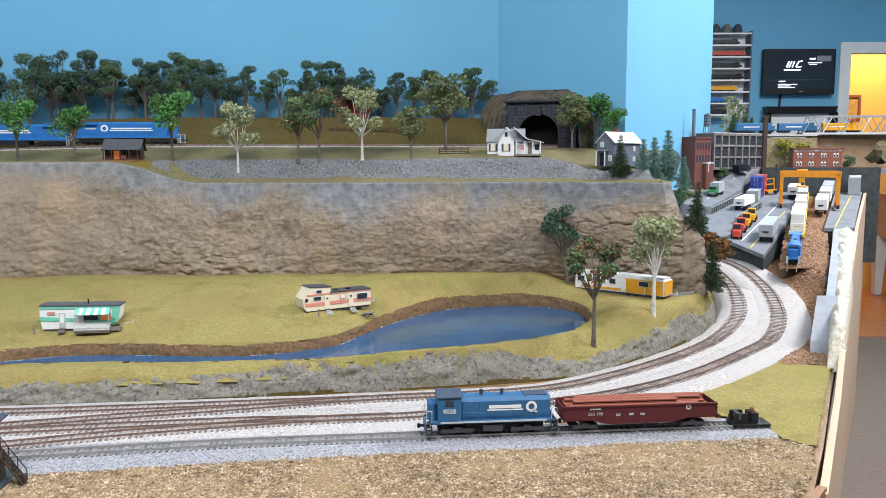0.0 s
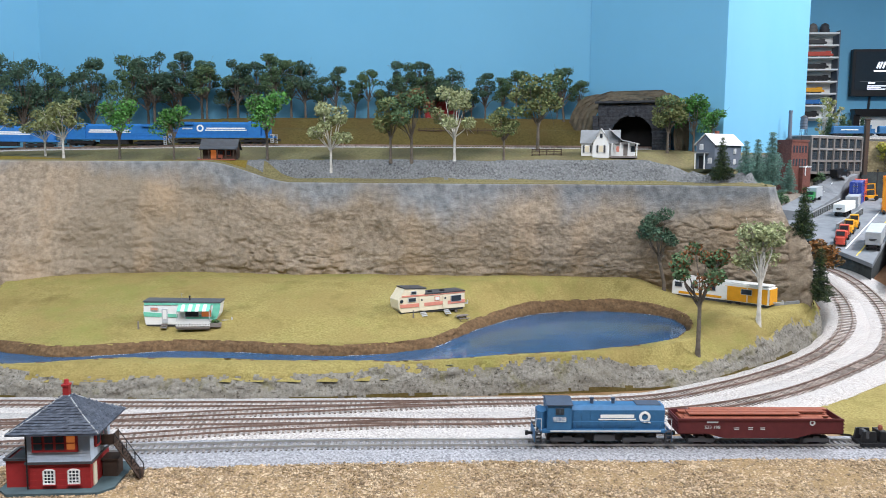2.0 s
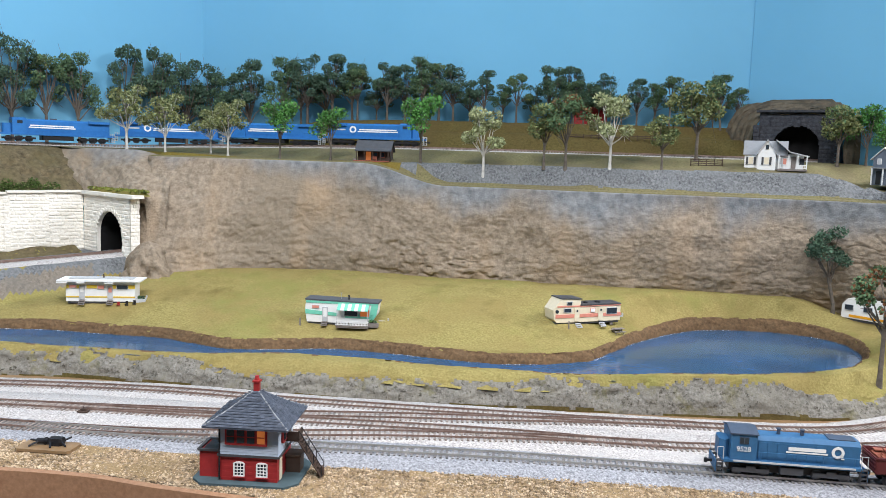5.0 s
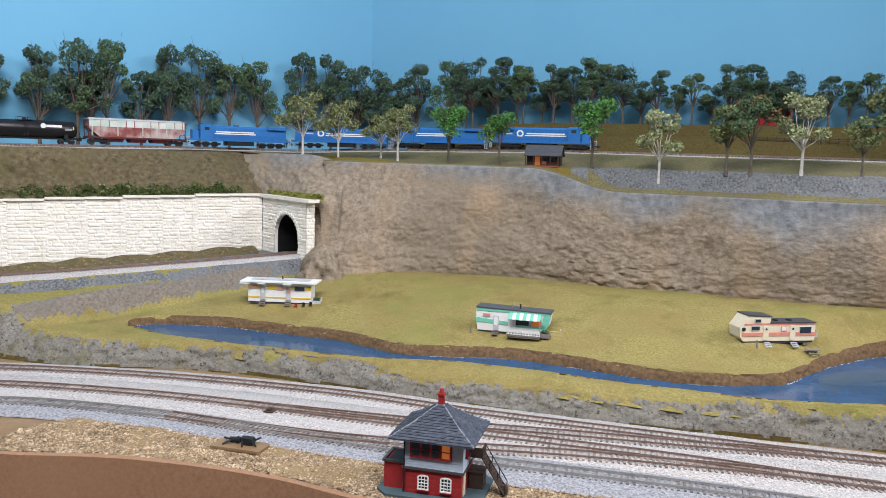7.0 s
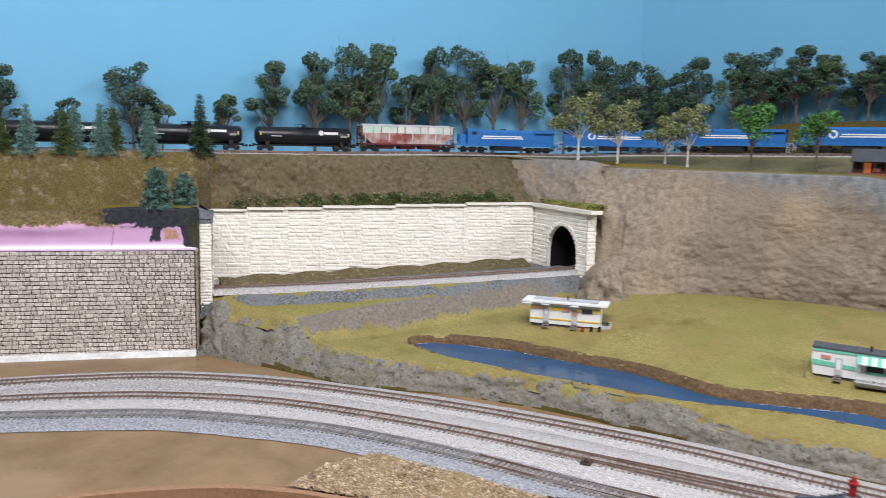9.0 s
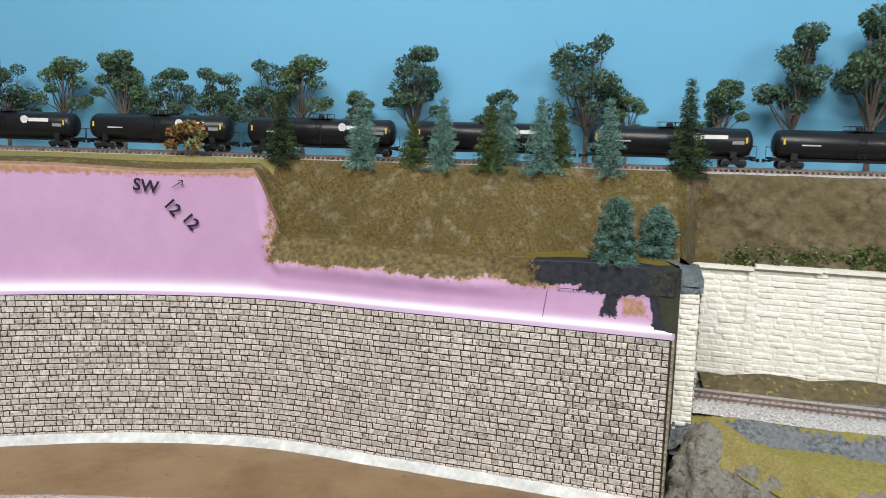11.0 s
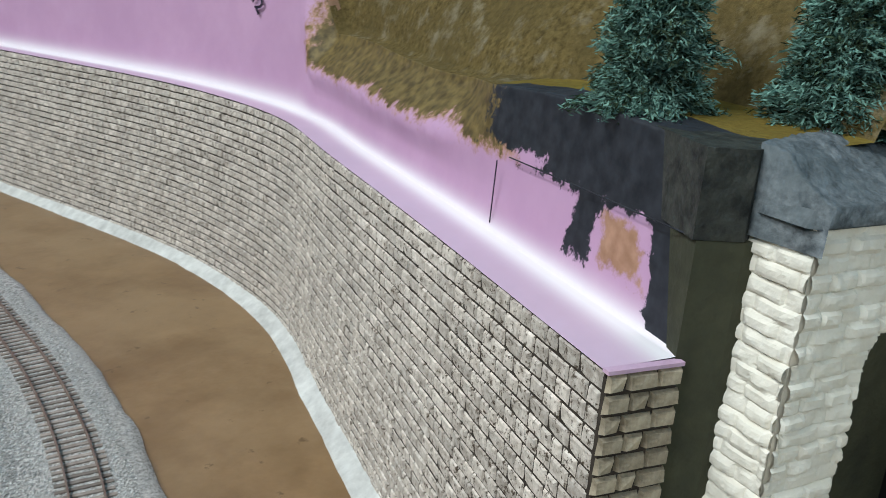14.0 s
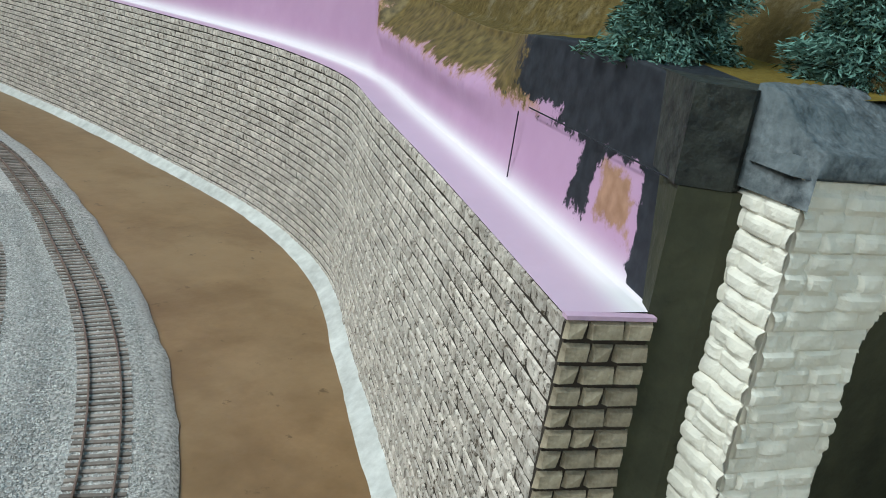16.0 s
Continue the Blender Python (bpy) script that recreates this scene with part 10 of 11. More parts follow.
td = Vector((0.42, 0.9075))
for s_, L, m_, h2, lab in ((0.375, 0.15, P_WHITE, 0.020, "yellow well car with two white containers"), (0.535, 0.15, P_WHITE, 0.0, "yellow well car with one white container"), (0.695, 0.15, P_WHITE, 0.0, "yellow well car with one white container"), (0.850, 0.14, P_CGREY, 0.0, "yellow well car with one grey container")):
    x, y = 0.664 + td.x * s_, 1.592 + td.y * s_
    well_car(up(x, y, -0.006, 65.2), L, m_, lab, 0.028, h2)
for x, y, m_, lab in ((0.992, 2.18, P_WHITE, "white piggyback trailer on a flat car"), (1.062, 2.31, P_WHITE, "white piggyback trailer on a flat car"), (1.117, 2.412, P_CGREY, "grey piggyback trailer on a flat car")):
    road_trailer(up(x, y, -0.004, 62), 0.10, m_, lab, 0.028)


# gantry crane straddling the tracks
gc = thing("gantry_crane", "orange rubber-tyred gantry crane straddling the yard tracks", "crane", pose(0.976, 2.224, ys(2.218), 0, 0, -22) @ Matrix.Scale(0.88, 4))
W2, H2 = 0.078, 0.090
for sx in (-1, 1):
    for sy in (-1, 1):
        part("leg", MB().box((sx * W2, sy * 0.030, 0.012 + H2 / 2), (0.0095, 0.0085, H2)), P_ORANGE, gc)
        ob = part("wheel_truck", MB().box((sx * W2, sy * 0.034, 0.0105), (0.010, 0.020, 0.008), ch=0.001), P_ORANGE, gc)
        for q in (-0.007, 0.007):
            part("wheel", MB().cyl((sx * W2 - 0.004, sy * 0.034 + q, 0.0065), (sx * W2 + 0.004, sy * 0.034 + q, 0.0065), 0.0065, n=14), P_BLACK, ob)
    part("side_beam", MB().box((sx * W2, 0, 0.020), (0.0085, 0.07, 0.007)), P_ORANGE, gc)
    part("side_girder", MB().box((sx * W2, 0, 0.0155 + H2), (0.011, 0.074, 0.007)), P_ORANGE, gc)
for sy in (-1, 1):
    part("top_beam", MB().box((0, sy * 0.030, 0.012 + H2), (2 * W2 + 0.012, 0.009, 0.017)).box((0, sy * 0.0345, 0.012 + H2), (2 * W2, 0.001, 0.019)), P_ORANGE, gc)
part("trolley", MB().box((-0.022, 0, 0.022 + H2), (0.030, 0.052, 0.008), ch=0.002), P_ORY, gc)
part("cabin", MB().box((-0.022, -0.024, H2 - 0.006), (0.016, 0.014, 0.014), ch=0.002, top=1.1), P_ORY, gc)
part("spreader", MB().box((-0.022, 0.004, H2 - 0.026), (0.028, 0.060, 0.004)).cyl((-0.03, 0.0, H2 - 0.026), (-0.03, 0.0, H2 + 0.018), 0.0007, n=5).cyl((-0.014, 0.0, H2 - 0.026), (-0.014, 0.0, H2 + 0.018), 0.0007, n=5), P_ORY, gc)
lf = thing("reach_stacker", "orange-yellow container lifter with a square frame", "lifter", up(0.955, 2.43, 0, -10))
part("chassis", MB().box((0, 0, 0.010), (0.036, 0.020, 0.008), ch=0.002), P_ORY, lf)
part("mast", MB().box((-0.014, 0, 0.030), (0.003, 0.003, 0.034)).box((0.014, 0, 0.030), (0.003, 0.003, 0.034)).box((0, 0, 0.046), (0.031, 0.003, 0.003)).box((0, 0, 0.030), (0.031, 0.003, 0.003)), P_ORY, lf)
for sx in (-1, 1):
    part("wheel", MB().cyl((sx * 0.013, -0.012, 0.006), (sx * 0.013, -0.007, 0.006), 0.006, n=12), P_BLACK, lf)


# tractors, truck and van
def terminal_tractor(at, paint, label):
    t = thing("yard_tractor", label, "tractor", at, "yard tractors")
    part("chassis", MB().box((0, 0, 0.007), (0.052, 0.018, 0.004), ch=0.001), paint, t)
    part("bonnet", MB().box((-0.015, 0, 0.0135), (0.020, 0.017, 0.010), ch=0.002, top=0.92), paint, t)
    c = part("cab", MB().box((0.002, 0, 0.0195), (0.015, 0.020, 0.022), ch=0.0015, top=0.9), paint, t)
    part("cab_glass", MB().box((-0.0056, 0, 0.0245), (0.0008, 0.016, 0.009)), P_GLASS, c)
    part("exhaust", MB().cyl((0.011, 0.007, 0.010), (0.011, 0.007, 0.034), 0.0009, n=6), P_STEEL, t)
    for x in (-0.017, 0.016):
        for y in (-0.0095, 0.0095):
            part("wheel", MB().cyl((x, y - 0.0025, 0.0055), (x, y + 0.0025, 0.0055), 0.0055, n=12), P_BLACK, t)
    return t


terminal_tractor(up(0.655, 1.862, 0, 70), P_CRED, "small red yard tractor parked in a row")
terminal_tractor(up(0.688, 1.925, 0, 64), P_CRED, "small red yard tractor parked in a row")
terminal_tractor(up(0.722, 1.985, 0, 64), P_ORY, "small yellow yard tractor parked in a row")
terminal_tractor(up(0.757, 2.045, 0, 64), P_ORY, "small yellow yard tractor parked in a row")
tk = thing("box_truck", "green delivery truck with a grey box body", "truck", pose(0.742, 2.268, 1.1735, 0, -5, 52) @ Matrix.Scale(0.9, 4))
part("cargo_box", MB().box((0.012, 0, 0.0235), (0.052, 0.027, 0.030), ch=0.0008), P_CGREY, tk)
part("cab", MB().prism([(-0.038, 0.006), (-0.016, 0.006), (-0.016, 0.027), (-0.027, 0.029), (-0.030, 0.019), (-0.038, 0.017)], -0.0115, 0.0115, "y"), P_GREEN, tk)
part("windscreen", MB().box((-0.0292, 0, 0.0238), (0.001, 0.019, 0.007)), P_GLASS, tk)
part("grille", MB().box((-0.0385, 0, 0.011), (0.001, 0.016, 0.007)), P_STEEL, tk)
for x in (-0.026, 0.020):
    for y in (-0.0115, 0.0115):
        part("wheel", MB().cyl((x, y - 0.003, 0.0055), (x, y + 0.003, 0.0055), 0.0055, n=12), P_BLACK, tk)

# ribbed dark parapets along the ramp
for a, b, lab in (((0.684, 2.128), (0.846, 2.358), "dark ribbed parapet wall beside the ramp road"), ((0.702, 2.002), (0.845, 2.215), "dark ribbed parapet wall above the tractors")):
    t = thing("parapet", lab, "wall")
    d = (Vector(b) - Vector(a))
    ln = d.length
    d.normalize()
    n2 = Vector((-d.y, d.x)) * 0.0016
    vs = [(p[0] + s_ * n2.x, p[1] + s_ * n2.y, ys(p[1]) + h) for h in (0.0, 0.015) for p, s_ in ((a, 1), (a, -1), (b, -1), (b, 1))]
    part("panel", MB().add(vs, [(0, 1, 2, 3), (7, 6, 5, 4), (0, 4, 5, 1), (1, 5, 6, 2), (2, 6, 7, 3), (3, 7, 4, 0)]), P_GREENW, t)
    for k in range(int(ln / 0.016) + 1):
        x, y = a[0] + d.x * k * 0.016, a[1] + d.y * k * 0.016
        part("rib", MB().box((x, y, ys(y) + 0.008), (0.0022, 0.0052, 0.0165), rz=math.degrees(math.atan2(d.y, d.x))), P_GREY, t)
    part("coping", MB().add([(x, y, z + 0.0018 * (i > 3) + 0.0150 - 0.015 * (i > 3)) for i, (x, y, z) in enumerate(vs)], [(0, 1, 2, 3), (7, 6, 5, 4), (0, 4, 5, 1), (1, 5, 6, 2), (2, 6, 7, 3), (3, 7, 4, 0)]), P_GREY, t)

# back wall of the yard and the terrace behind
TERR = 1.241
tagged(part("yard_back_wall", MB().box((1.1235, 2.482, 1.1025), (0.353, 0.014, 0.286)), P_GREENW), "dark green wall at the back of the yard", "wall", "", "structure")
tagged(part("terrace", MB().box((1.12, 2.645, TERR - 0.008), (0.80, 0.312, 0.014)), P_SLAB), "grey street terrace behind the yard", "pavement", "", "structure")
outer = [(0.570, 2.15, 1.150), (0.595, 2.33, 1.190), (0.680, 2.46, 1.226), (0.730, 2.50, TERR - 0.003), (0.790, 2.53, TERR - 0.003), (0.900, 2.56, TERR - 0.003)]
uu_ = np.linspace(0, 5, 60)
inn_ = np.stack([np.interp(uu_, range(6), [b[c] for a, b in RAMP]) for c in range(3)], 1)
out_ = np.stack([np.interp(uu_, range(6), [p[c] for p in outer]) for c in range(3)], 1)
rows = [inn_ - np.array([0, 0, 0.02])]
for f in np.linspace(0, 1, 14):
    p_ = inn_ * (1 - f) + out_ * f
    p_[:, 2] = inn_[:, 2] + 0.0015 + (out_[:, 2] - inn_[:, 2]) * min(1, f * 2.2) + fbm(p_[:, 0], p_[:, 1], 50, 1) * 0.006 * math.sin(math.pi * f)
    rows.append(p_)
rows.append(out_ - np.array([0, 0, 0.2]))
loft("ramp_bank", rows, [M_DIRT], None, "brown earth bank beside the ramp road")
for f in (2.75, 3.1, 3.45, 3.8, 4.15):
    bp = [np.interp(f, range(6), [b[c] for a, b in RAMP]) for c in range(3)]
    solid("kerb_block", MB().box((0, 0, 0.003), (0.018, 0.007, 0.007), ch=0.0008), P_GREENW, "dark concrete kerb block along the ramp road", "kerb block", pose(*bp, 0, 0, 38), "kerb blocks")

# four-storey factory of concrete bays
fb = thing("factory_building", "grey-brown concrete factory with large dark windows", "building", pose(0.862, 2.445, TERR - 0.001, 0, 0, 37.5))
FW, FH = 0.245, 0.104
part("wall", MB().box((0, 0.032, FH / 2), (FW - 0.004, 0.060, FH)), P_FACT, fb)
part("roof_slab", MB().box((0, 0.032, FH + 0.0012), (FW + 0.004, 0.066, 0.003)), P_LGREY, fb)
for k in range(4):
    part("spandrel", MB().box((0, -0.0005, 0.004 + k * 0.0325), (FW, 0.005, 0.0065)), P_FACT, fb)
for i in range(8):
    part("pier", MB().box((-FW / 2 + i * FW / 7, -0.001, FH / 2), (0.0055, 0.006, FH)), P_FACT, fb)
for k in range(3):
    for i in range(7):
        x = -FW / 2 + (i + 0.5) * FW / 7
        z = 0.0205 + k * 0.0325
        w = part("window", MB().box((x, 0.0012, z), (FW / 7 - 0.006, 0.001, 0.0255)), P_GLASS, fb)
        part("glazing_bars", MB().box((x, 0.0004, z - 0.006), (FW / 7 - 0.006, 0.0008, 0.0007)).box((x, 0.0004, z + 0.006), (FW / 7 - 0.006, 0.0008, 0.0007)).box((x - 0.005, 0.0004, z), (0.0007, 0.0008, 0.0255)).box((x + 0.005, 0.0004, z), (0.0007, 0.0008, 0.0255)), P_DGREY, w)
part("sign_bars", MB().box((-0.055, -0.0038, 0.0690), (0.06, 0.0008, 0.0014)).box((0.035, -0.0038, 0.0690), (0.075, 0.0008, 0.0014)), P_LGREY, fb)

# brick works with chimney and water tank
P_BRICKD = mat("sooty_brick", (0.085, 0.03, 0.024), (0.17, 0.065, 0.05), 260, 0.85, bump=0.5, bscale=400)
bw = thing("brick_works", "old red brick works with a flat parapet roof", "building", pose(0.706, 2.338, 1.190, 0, 0, 40) @ Matrix.Diagonal((0.87, 0.87, 1.02, 1)))
part("wall", MB().box((0, 0, 0.068), (0.090, 0.05, 0.136)), P_BRICKD, bw)
part("cornice", MB().box((0, 0, 0.137), (0.094, 0.054, 0.005)), P_BRICKD, bw)
for k in range(2):
    for i in range(5):
        part("window", MB().box((-0.032 + i * 0.016, -0.0252, 0.115 - k * 0.034), (0.008, 0.001, 0.018)), P_GLASS, bw)
part("annex", MB().box((0.022, -0.031, 0.034), (0.042, 0.014, 0.068)), P_BRICKD, bw)
part("annex_roof", MB().box((0.022, -0.031, 0.069), (0.045, 0.017, 0.003)), P_LGREY, bw)
part("vent_pipe", MB().cyl((0.012, -0.0395, 0.045), (0.012, -0.0395, 0.066), 0.0012, n=6).cyl((0.012, -0.0395, 0.066), (0.020, -0.0395, 0.072), 0.0012, n=6), P_WHITE, bw)
ch = thing("chimney_stack", "tall dark smokestack behind the brick works", "chimney", pose(0.694, 2.330, 1.331, 0, 0, 0))
part("stack", MB().cyl((0, 0, 0), (0, 0, 0.078), 0.0052, 0.0044, n=16), P_SLBLUE, ch)
part("band", MB().cyl((0, 0, 0.072), (0, 0, 0.079), 0.0052, n=16), P_SLBLUE, ch)
part("foot", MB().box((0, 0, 0.002), (0.014, 0.014, 0.006)), P_DGREY, ch)
wt = thing("water_tank", "dark wooden rooftop water tank on legs", "water tank", pose(0.752, 2.395, TERR + 0.08, 0, 0, 0))
part("tank", MB().cyl((0, 0, 0.042), (0, 0, 0.074), 0.0098, 0.0092, n=16), P_SLBLUE, wt)
part("tank_roof", MB().lathe([(0.0108, 0), (0.006, 0.004), (0.0008, 0.0065)], 16, (0, 0, 0.074)), P_DGREY, wt)
for q in range(4):
    x, y = 0.0075 * (1 if q % 2 else -1), 0.0075 * (1 if q > 1 else -1)
    part("leg", MB().cyl((x, y, 0), (x * 0.9, y * 0.9, 0.042), 0.0009, n=6), P_DGREY, wt)
for z in (0.048, 0.056, 0.064):
    part("hoop", MB().cyl((0, 0, z), (0, 0, z + 0.001), 0.0101, n=16), P_BLACK, wt)

# brick hotel with paired windows
hb = thing("brick_block", "two-storey orange-brown brick building with paired windows", "building", pose(1.136, 2.548, TERR - 0.001, 0, 0, -12) @ Matrix.Diagonal((0.97, 0.8, 1.0, 1)))
HW, HH = 0.142, 0.062
part("wall", MB().box((0, 0, HH / 2), (HW, 0.075, HH)), P_BRICK, hb)
part("cornice", MB().box((0, -0.0005, HH), (HW + 0.004, 0.080, 0.004)), P_BRICK, hb)
part("sign_band", MB().box((0, -0.0382, HH - 0.0065), (HW * 0.96, 0.0012, 0.0045)), P_LGREY, hb)
part("sign_bars", MB().box((-0.035, -0.039, HH - 0.0065), (0.05, 0.0006, 0.0018)).box((0.032, -0.039, HH - 0.0065), (0.06, 0.0006, 0.0018)), P_BRICK, hb)
for k in range(2):
    for i in range(4):
        for s_ in (-1, 1):
            x = -HW / 2 + (i + 0.5) * HW / 4 + s_ * 0.0045
            w = part("window", MB().box((x, -0.0378, 0.016 + k * 0.0255), (0.0056, 0.0012, 0.013)), P_WHITE, hb)
            part("pane", MB().box((x, -0.0386, 0.0145 + k * 0.0255), (0.0036, 0.0006, 0.0075)), P_GLASS, w)
part("roof_vent", MB().cyl((0.038, 0, HH), (0.038, 0, HH + 0.008), 0.003, n=10).box((0.038, 0, HH + 0.009), (0.012, 0.012, 0.002)), P_GREY, hb)

# stone bank, earth face and upper line with truss bridge
UP = 1.352
tagged(part("stone_abutment", MB().box((1.065, 2.66, (TERR + UP) / 2 - 0.012), (0.23, 0.05, UP - TERR - 0.006)), P_STONEW), "yellowish rubble stone abutment", "wall", "", "structure")
tagged(part("earth_face", MB().box((1.375, 2.685, (TERR + UP) / 2 - 0.005), (0.40, 0.05, UP - TERR - 0.002)), P_TANEARTH), "tan painted earth face under the bridge", "wall", "", "structure")
tagged(part("upper_shelf", MB().prism([(0.82, 2.632), (1.18, 2.632), (1.18, 2.80), (0.84, 2.80)], UP - 0.010, UP - 0.004), M_BALLAST), "pale ballasted shelf of the upper line", "ground", "", "structure")
br = thing("truss_bridge", "weathered light grey steel truss railway bridge", "bridge", pose(1.135, 2.64, UP - 0.004, 0, 0, -3))
BL, BH, BW = 0.30, 0.056, 0.046
for y in (0, BW):
    part("bottom_chord", MB().box((BL / 2, y, 0.002), (BL, 0.0045, 0.006)), P_LGREY, br)
    part("top_chord", MB().box((BL / 2 + 0.01, y, BH), (BL - 0.045, 0.0045, 0.0045)), P_GREY, br)
    nb = 5
    for i in range(nb):
        x0, x1, xm = BL * i / nb, BL * (i + 1) / nb, BL * (i + 0.5) / nb
        part("diagonal", MB().cyl((x0, y, 0.002), (xm, y, BH), 0.0022, n=6), P_LGREY if i % 2 else P_GREY, br)
        part("diagonal", MB().cyl((xm, y, BH), (x1, y, 0.002), 0.0012, n=6), P_GREY, br)
for i in range(8):
    part("cross_strut", MB().box((BL * (i + 0.5) / 8, BW / 2, BH), (0.0025, BW, 0.0025)), P_LGREY, br)
part("deck", MB().box((BL / 2, BW / 2, 0.0015), (BL, BW, 0.0028)), P_DGREY, br)
for x, m_, lab in ((0.99, P_BLUED, "faded blue model diesel crossing the upper line"), (1.125, P_BLUED, "faded blue model diesel crossing the upper line"), (1.262, P_ORY, "yellow model diesel on the truss bridge")):
    t = thing("diesel_locomotive", lab, "locomotive", pose(x, 2.664 - (x - 1.135) * 0.052 * (x > 1.13), UP + 0.0005, 0, 0, -3), "upper line diesels")
    part("frame", MB().box((0, 0, 0.0095), (0.128, 0.028, 0.003)), m_, t)
    part("hood", MB().prism([(-0.010, 0.010), (0.010, 0.010), (0.010, 0.028), (0.006, 0.031), (-0.006, 0.031), (-0.010, 0.028)], -0.058, 0.030, "x"), m_, t)
    part("cab", MB().box((0.040, 0, 0.0215), (0.020, 0.026, 0.022), ch=0.001), m_, t)
    part("nose", MB().box((0.056, 0, 0.0165), (0.012, 0.018, 0.012), ch=0.002), m_, t)
    part("stripe", MB().box((-0.012, -0.0103, 0.019), (0.05, 0.0006, 0.003)), P_WHITE, t)
    for q in (-0.04, 0.04):
        bogie(t, q, (-0.011, 0, 0.011), 0.0045, P_BLACK, 0.012)
solid("wooden_post", MB().box((0, 0, 0.075), (0.0115, 0.0115, 0.15), ch=0.001).box((0, 0, 0.148), (0.016, 0.014, 0.004)), P_DKBR, "dark brown square wooden post", "post", pose(0.905, 2.36, TERR - 0.001))
sl = thing("street_lamp", "black model street lamp at the end of the yard", "street lamp", pose(0.968, 2.425, ys(2.425)))
part("pole", MB().cyl((0, 0, 0), (0, 0, 0.080), 0.0011, 0.0008, n=8), P_BLACK, sl)
part("head", MB().lathe([(0.0008, 0), (0.0026, 0.002), (0.0022, 0.006), (0.0006, 0.008)], 10, (0, 0, 0.080)), P_BLACK, sl)
vn = thing("delivery_van", "black delivery van parked by the factory", "van", pose(0.866, 2.418, 1.2315, 0, -6, 30))
part("body", MB().prism([(-0.026, 0.004), (0.026, 0.004), (0.026, 0.013), (0.018, 0.015), (0.013, 0.024), (-0.026, 0.024)], -0.0115, 0.0115, "y"), P_BLACK, vn)
part("window", MB().box((0.006, -0.0117, 0.018), (0.012, 0.0006, 0.006)), P_GLASS, vn)
for x in (-0.015, 0.016):
    part("wheel", MB().cyl((x, -0.012, 0.0045), (x, -0.008, 0.0045), 0.0045, n=12), P_DGREY, vn)

# planting round the yard
yt = broadleaf("yellow_tree", "tall sparse yellow model tree behind the factory", 0.16, 0.05, [L_PALE, P_OLIVEY], M_BIRCH, 61, clumps=16, leaf=0.0028, per=90, bare=0.2, crad=0.16, group="trees behind the factory")
plant(yt, 0.925, 2.715, UP - 0.03, 1.0, 0, True)
plant(yt, 0.945, 2.74, UP - 0.03, 1.0, 120)
plant(yt, 0.965, 2.71, UP - 0.03, 0.8, 200)
ye = conifer("small_conifer", "small dark green model conifer behind the factory", 0.07, 0.03, [L_DARK, L_MID], 62, group="small conifers")
for i, (x, y, k) in enumerate(((0.935, 2.70, 1.0), (0.975, 2.70, 1.1), (1.0, 2.715, 0.85), (1.035, 2.705, 0.95))):
    plant(ye, x, y, UP - 0.006, k, i * 50, i == 0)
yb = broadleaf("yard_bush", "rounded dark green model bush by the yard", 0.05, 0.05, [L_MID, L_DARK], M_TRUNK, 63, clumps=9, leaf=0.0026, per=120, bare=0.12, crad=0.3, group="yard bushes")
for i, (x, y, z, k) in enumerate(((0.955, 2.58, TERR, 1.25), (1.232, 2.53, TERR, 0.75), (0.800, 2.392, 1.214, 0.6), (0.600, 2.12, 1.150, 0.9), (0.640, 2.20, 1.166, 0.7))):
    plant(yb, x, y, z, k, i * 70, i == 0)
yo = broadleaf("yellow_bush", "bright yellow-green model bush behind the brick block", 0.06, 0.05, [P_OLIVEY, L_PALE], M_TRUNK, 64, clumps=9, leaf=0.0026, per=130, bare=0.1, crad=0.3, group="yellow bushes")
for i, (x, y, k) in enumerate(((1.075, 2.625, 1.25), (1.13, 2.62, 1.1))):
    plant(yo, x, y, TERR + 0.012, k, i * 70, i == 0)
rk = np.random.default_rng(9)
for x, y, z, s_ in ((1.345, 2.53, 1.285, 0.045), (0.595, 2.19, 1.15, 0.040)):
    mb = MB().lathe([(0.9, -0.6), (1.0, -0.2), (0.92, 0.25), (0.7, 0.6), (0.35, 0.85), (0.05, 0.92)], 16)
    mb.v = [tuple(np.array(v) * s_ * (1 + 0.16 * rk.normal())) for v in mb.v]
    solid("boulder", mb, M_SLOPE, "dark brown plaster boulder beside the yard", "rock", pose(x, y, z), "boulders")

# ================================================================ the far side of the room
tv = thing("television", "black wall-mounted television showing white lines of text", "television", pose(2.753, 6.44, 1.935, 0, 0, 0))
part("bezel", MB().box((0, 0, 0), (0.554, 0.05, 0.345)), P_BLACK, tv)
part("screen", MB().box((0, -0.026, 0.012), (0.515, 0.003, 0.285)), P_GLASS, tv)
M_SCR = mat("screen_glow", (0.7, 0.7, 0.75), (0.8, 0.8, 0.85), 30, 0.5, emit=(0.85, 0.88, 1.0, 1.1))
lg = MB()
for x, z, w, h, a in ((-0.095, 0.055, 0.012, 0.05, 22), (-0.075, 0.055, 0.012, 0.052, 22), (-0.052, 0.055, 0.012, 0.05, 22), (-0.022, 0.055, 0.012, 0.044, 30), (-0.008, 0.035, 0.04, 0.010, -12), (0.0, 0.078, 0.035, 0.010, -12)):
    lg.box((0, 0, 0), (w, 0.001, h), tr=pose(x, -0.0285, z, 0, a, 0))
part("logo_shape", lg, M_SCR, tv)
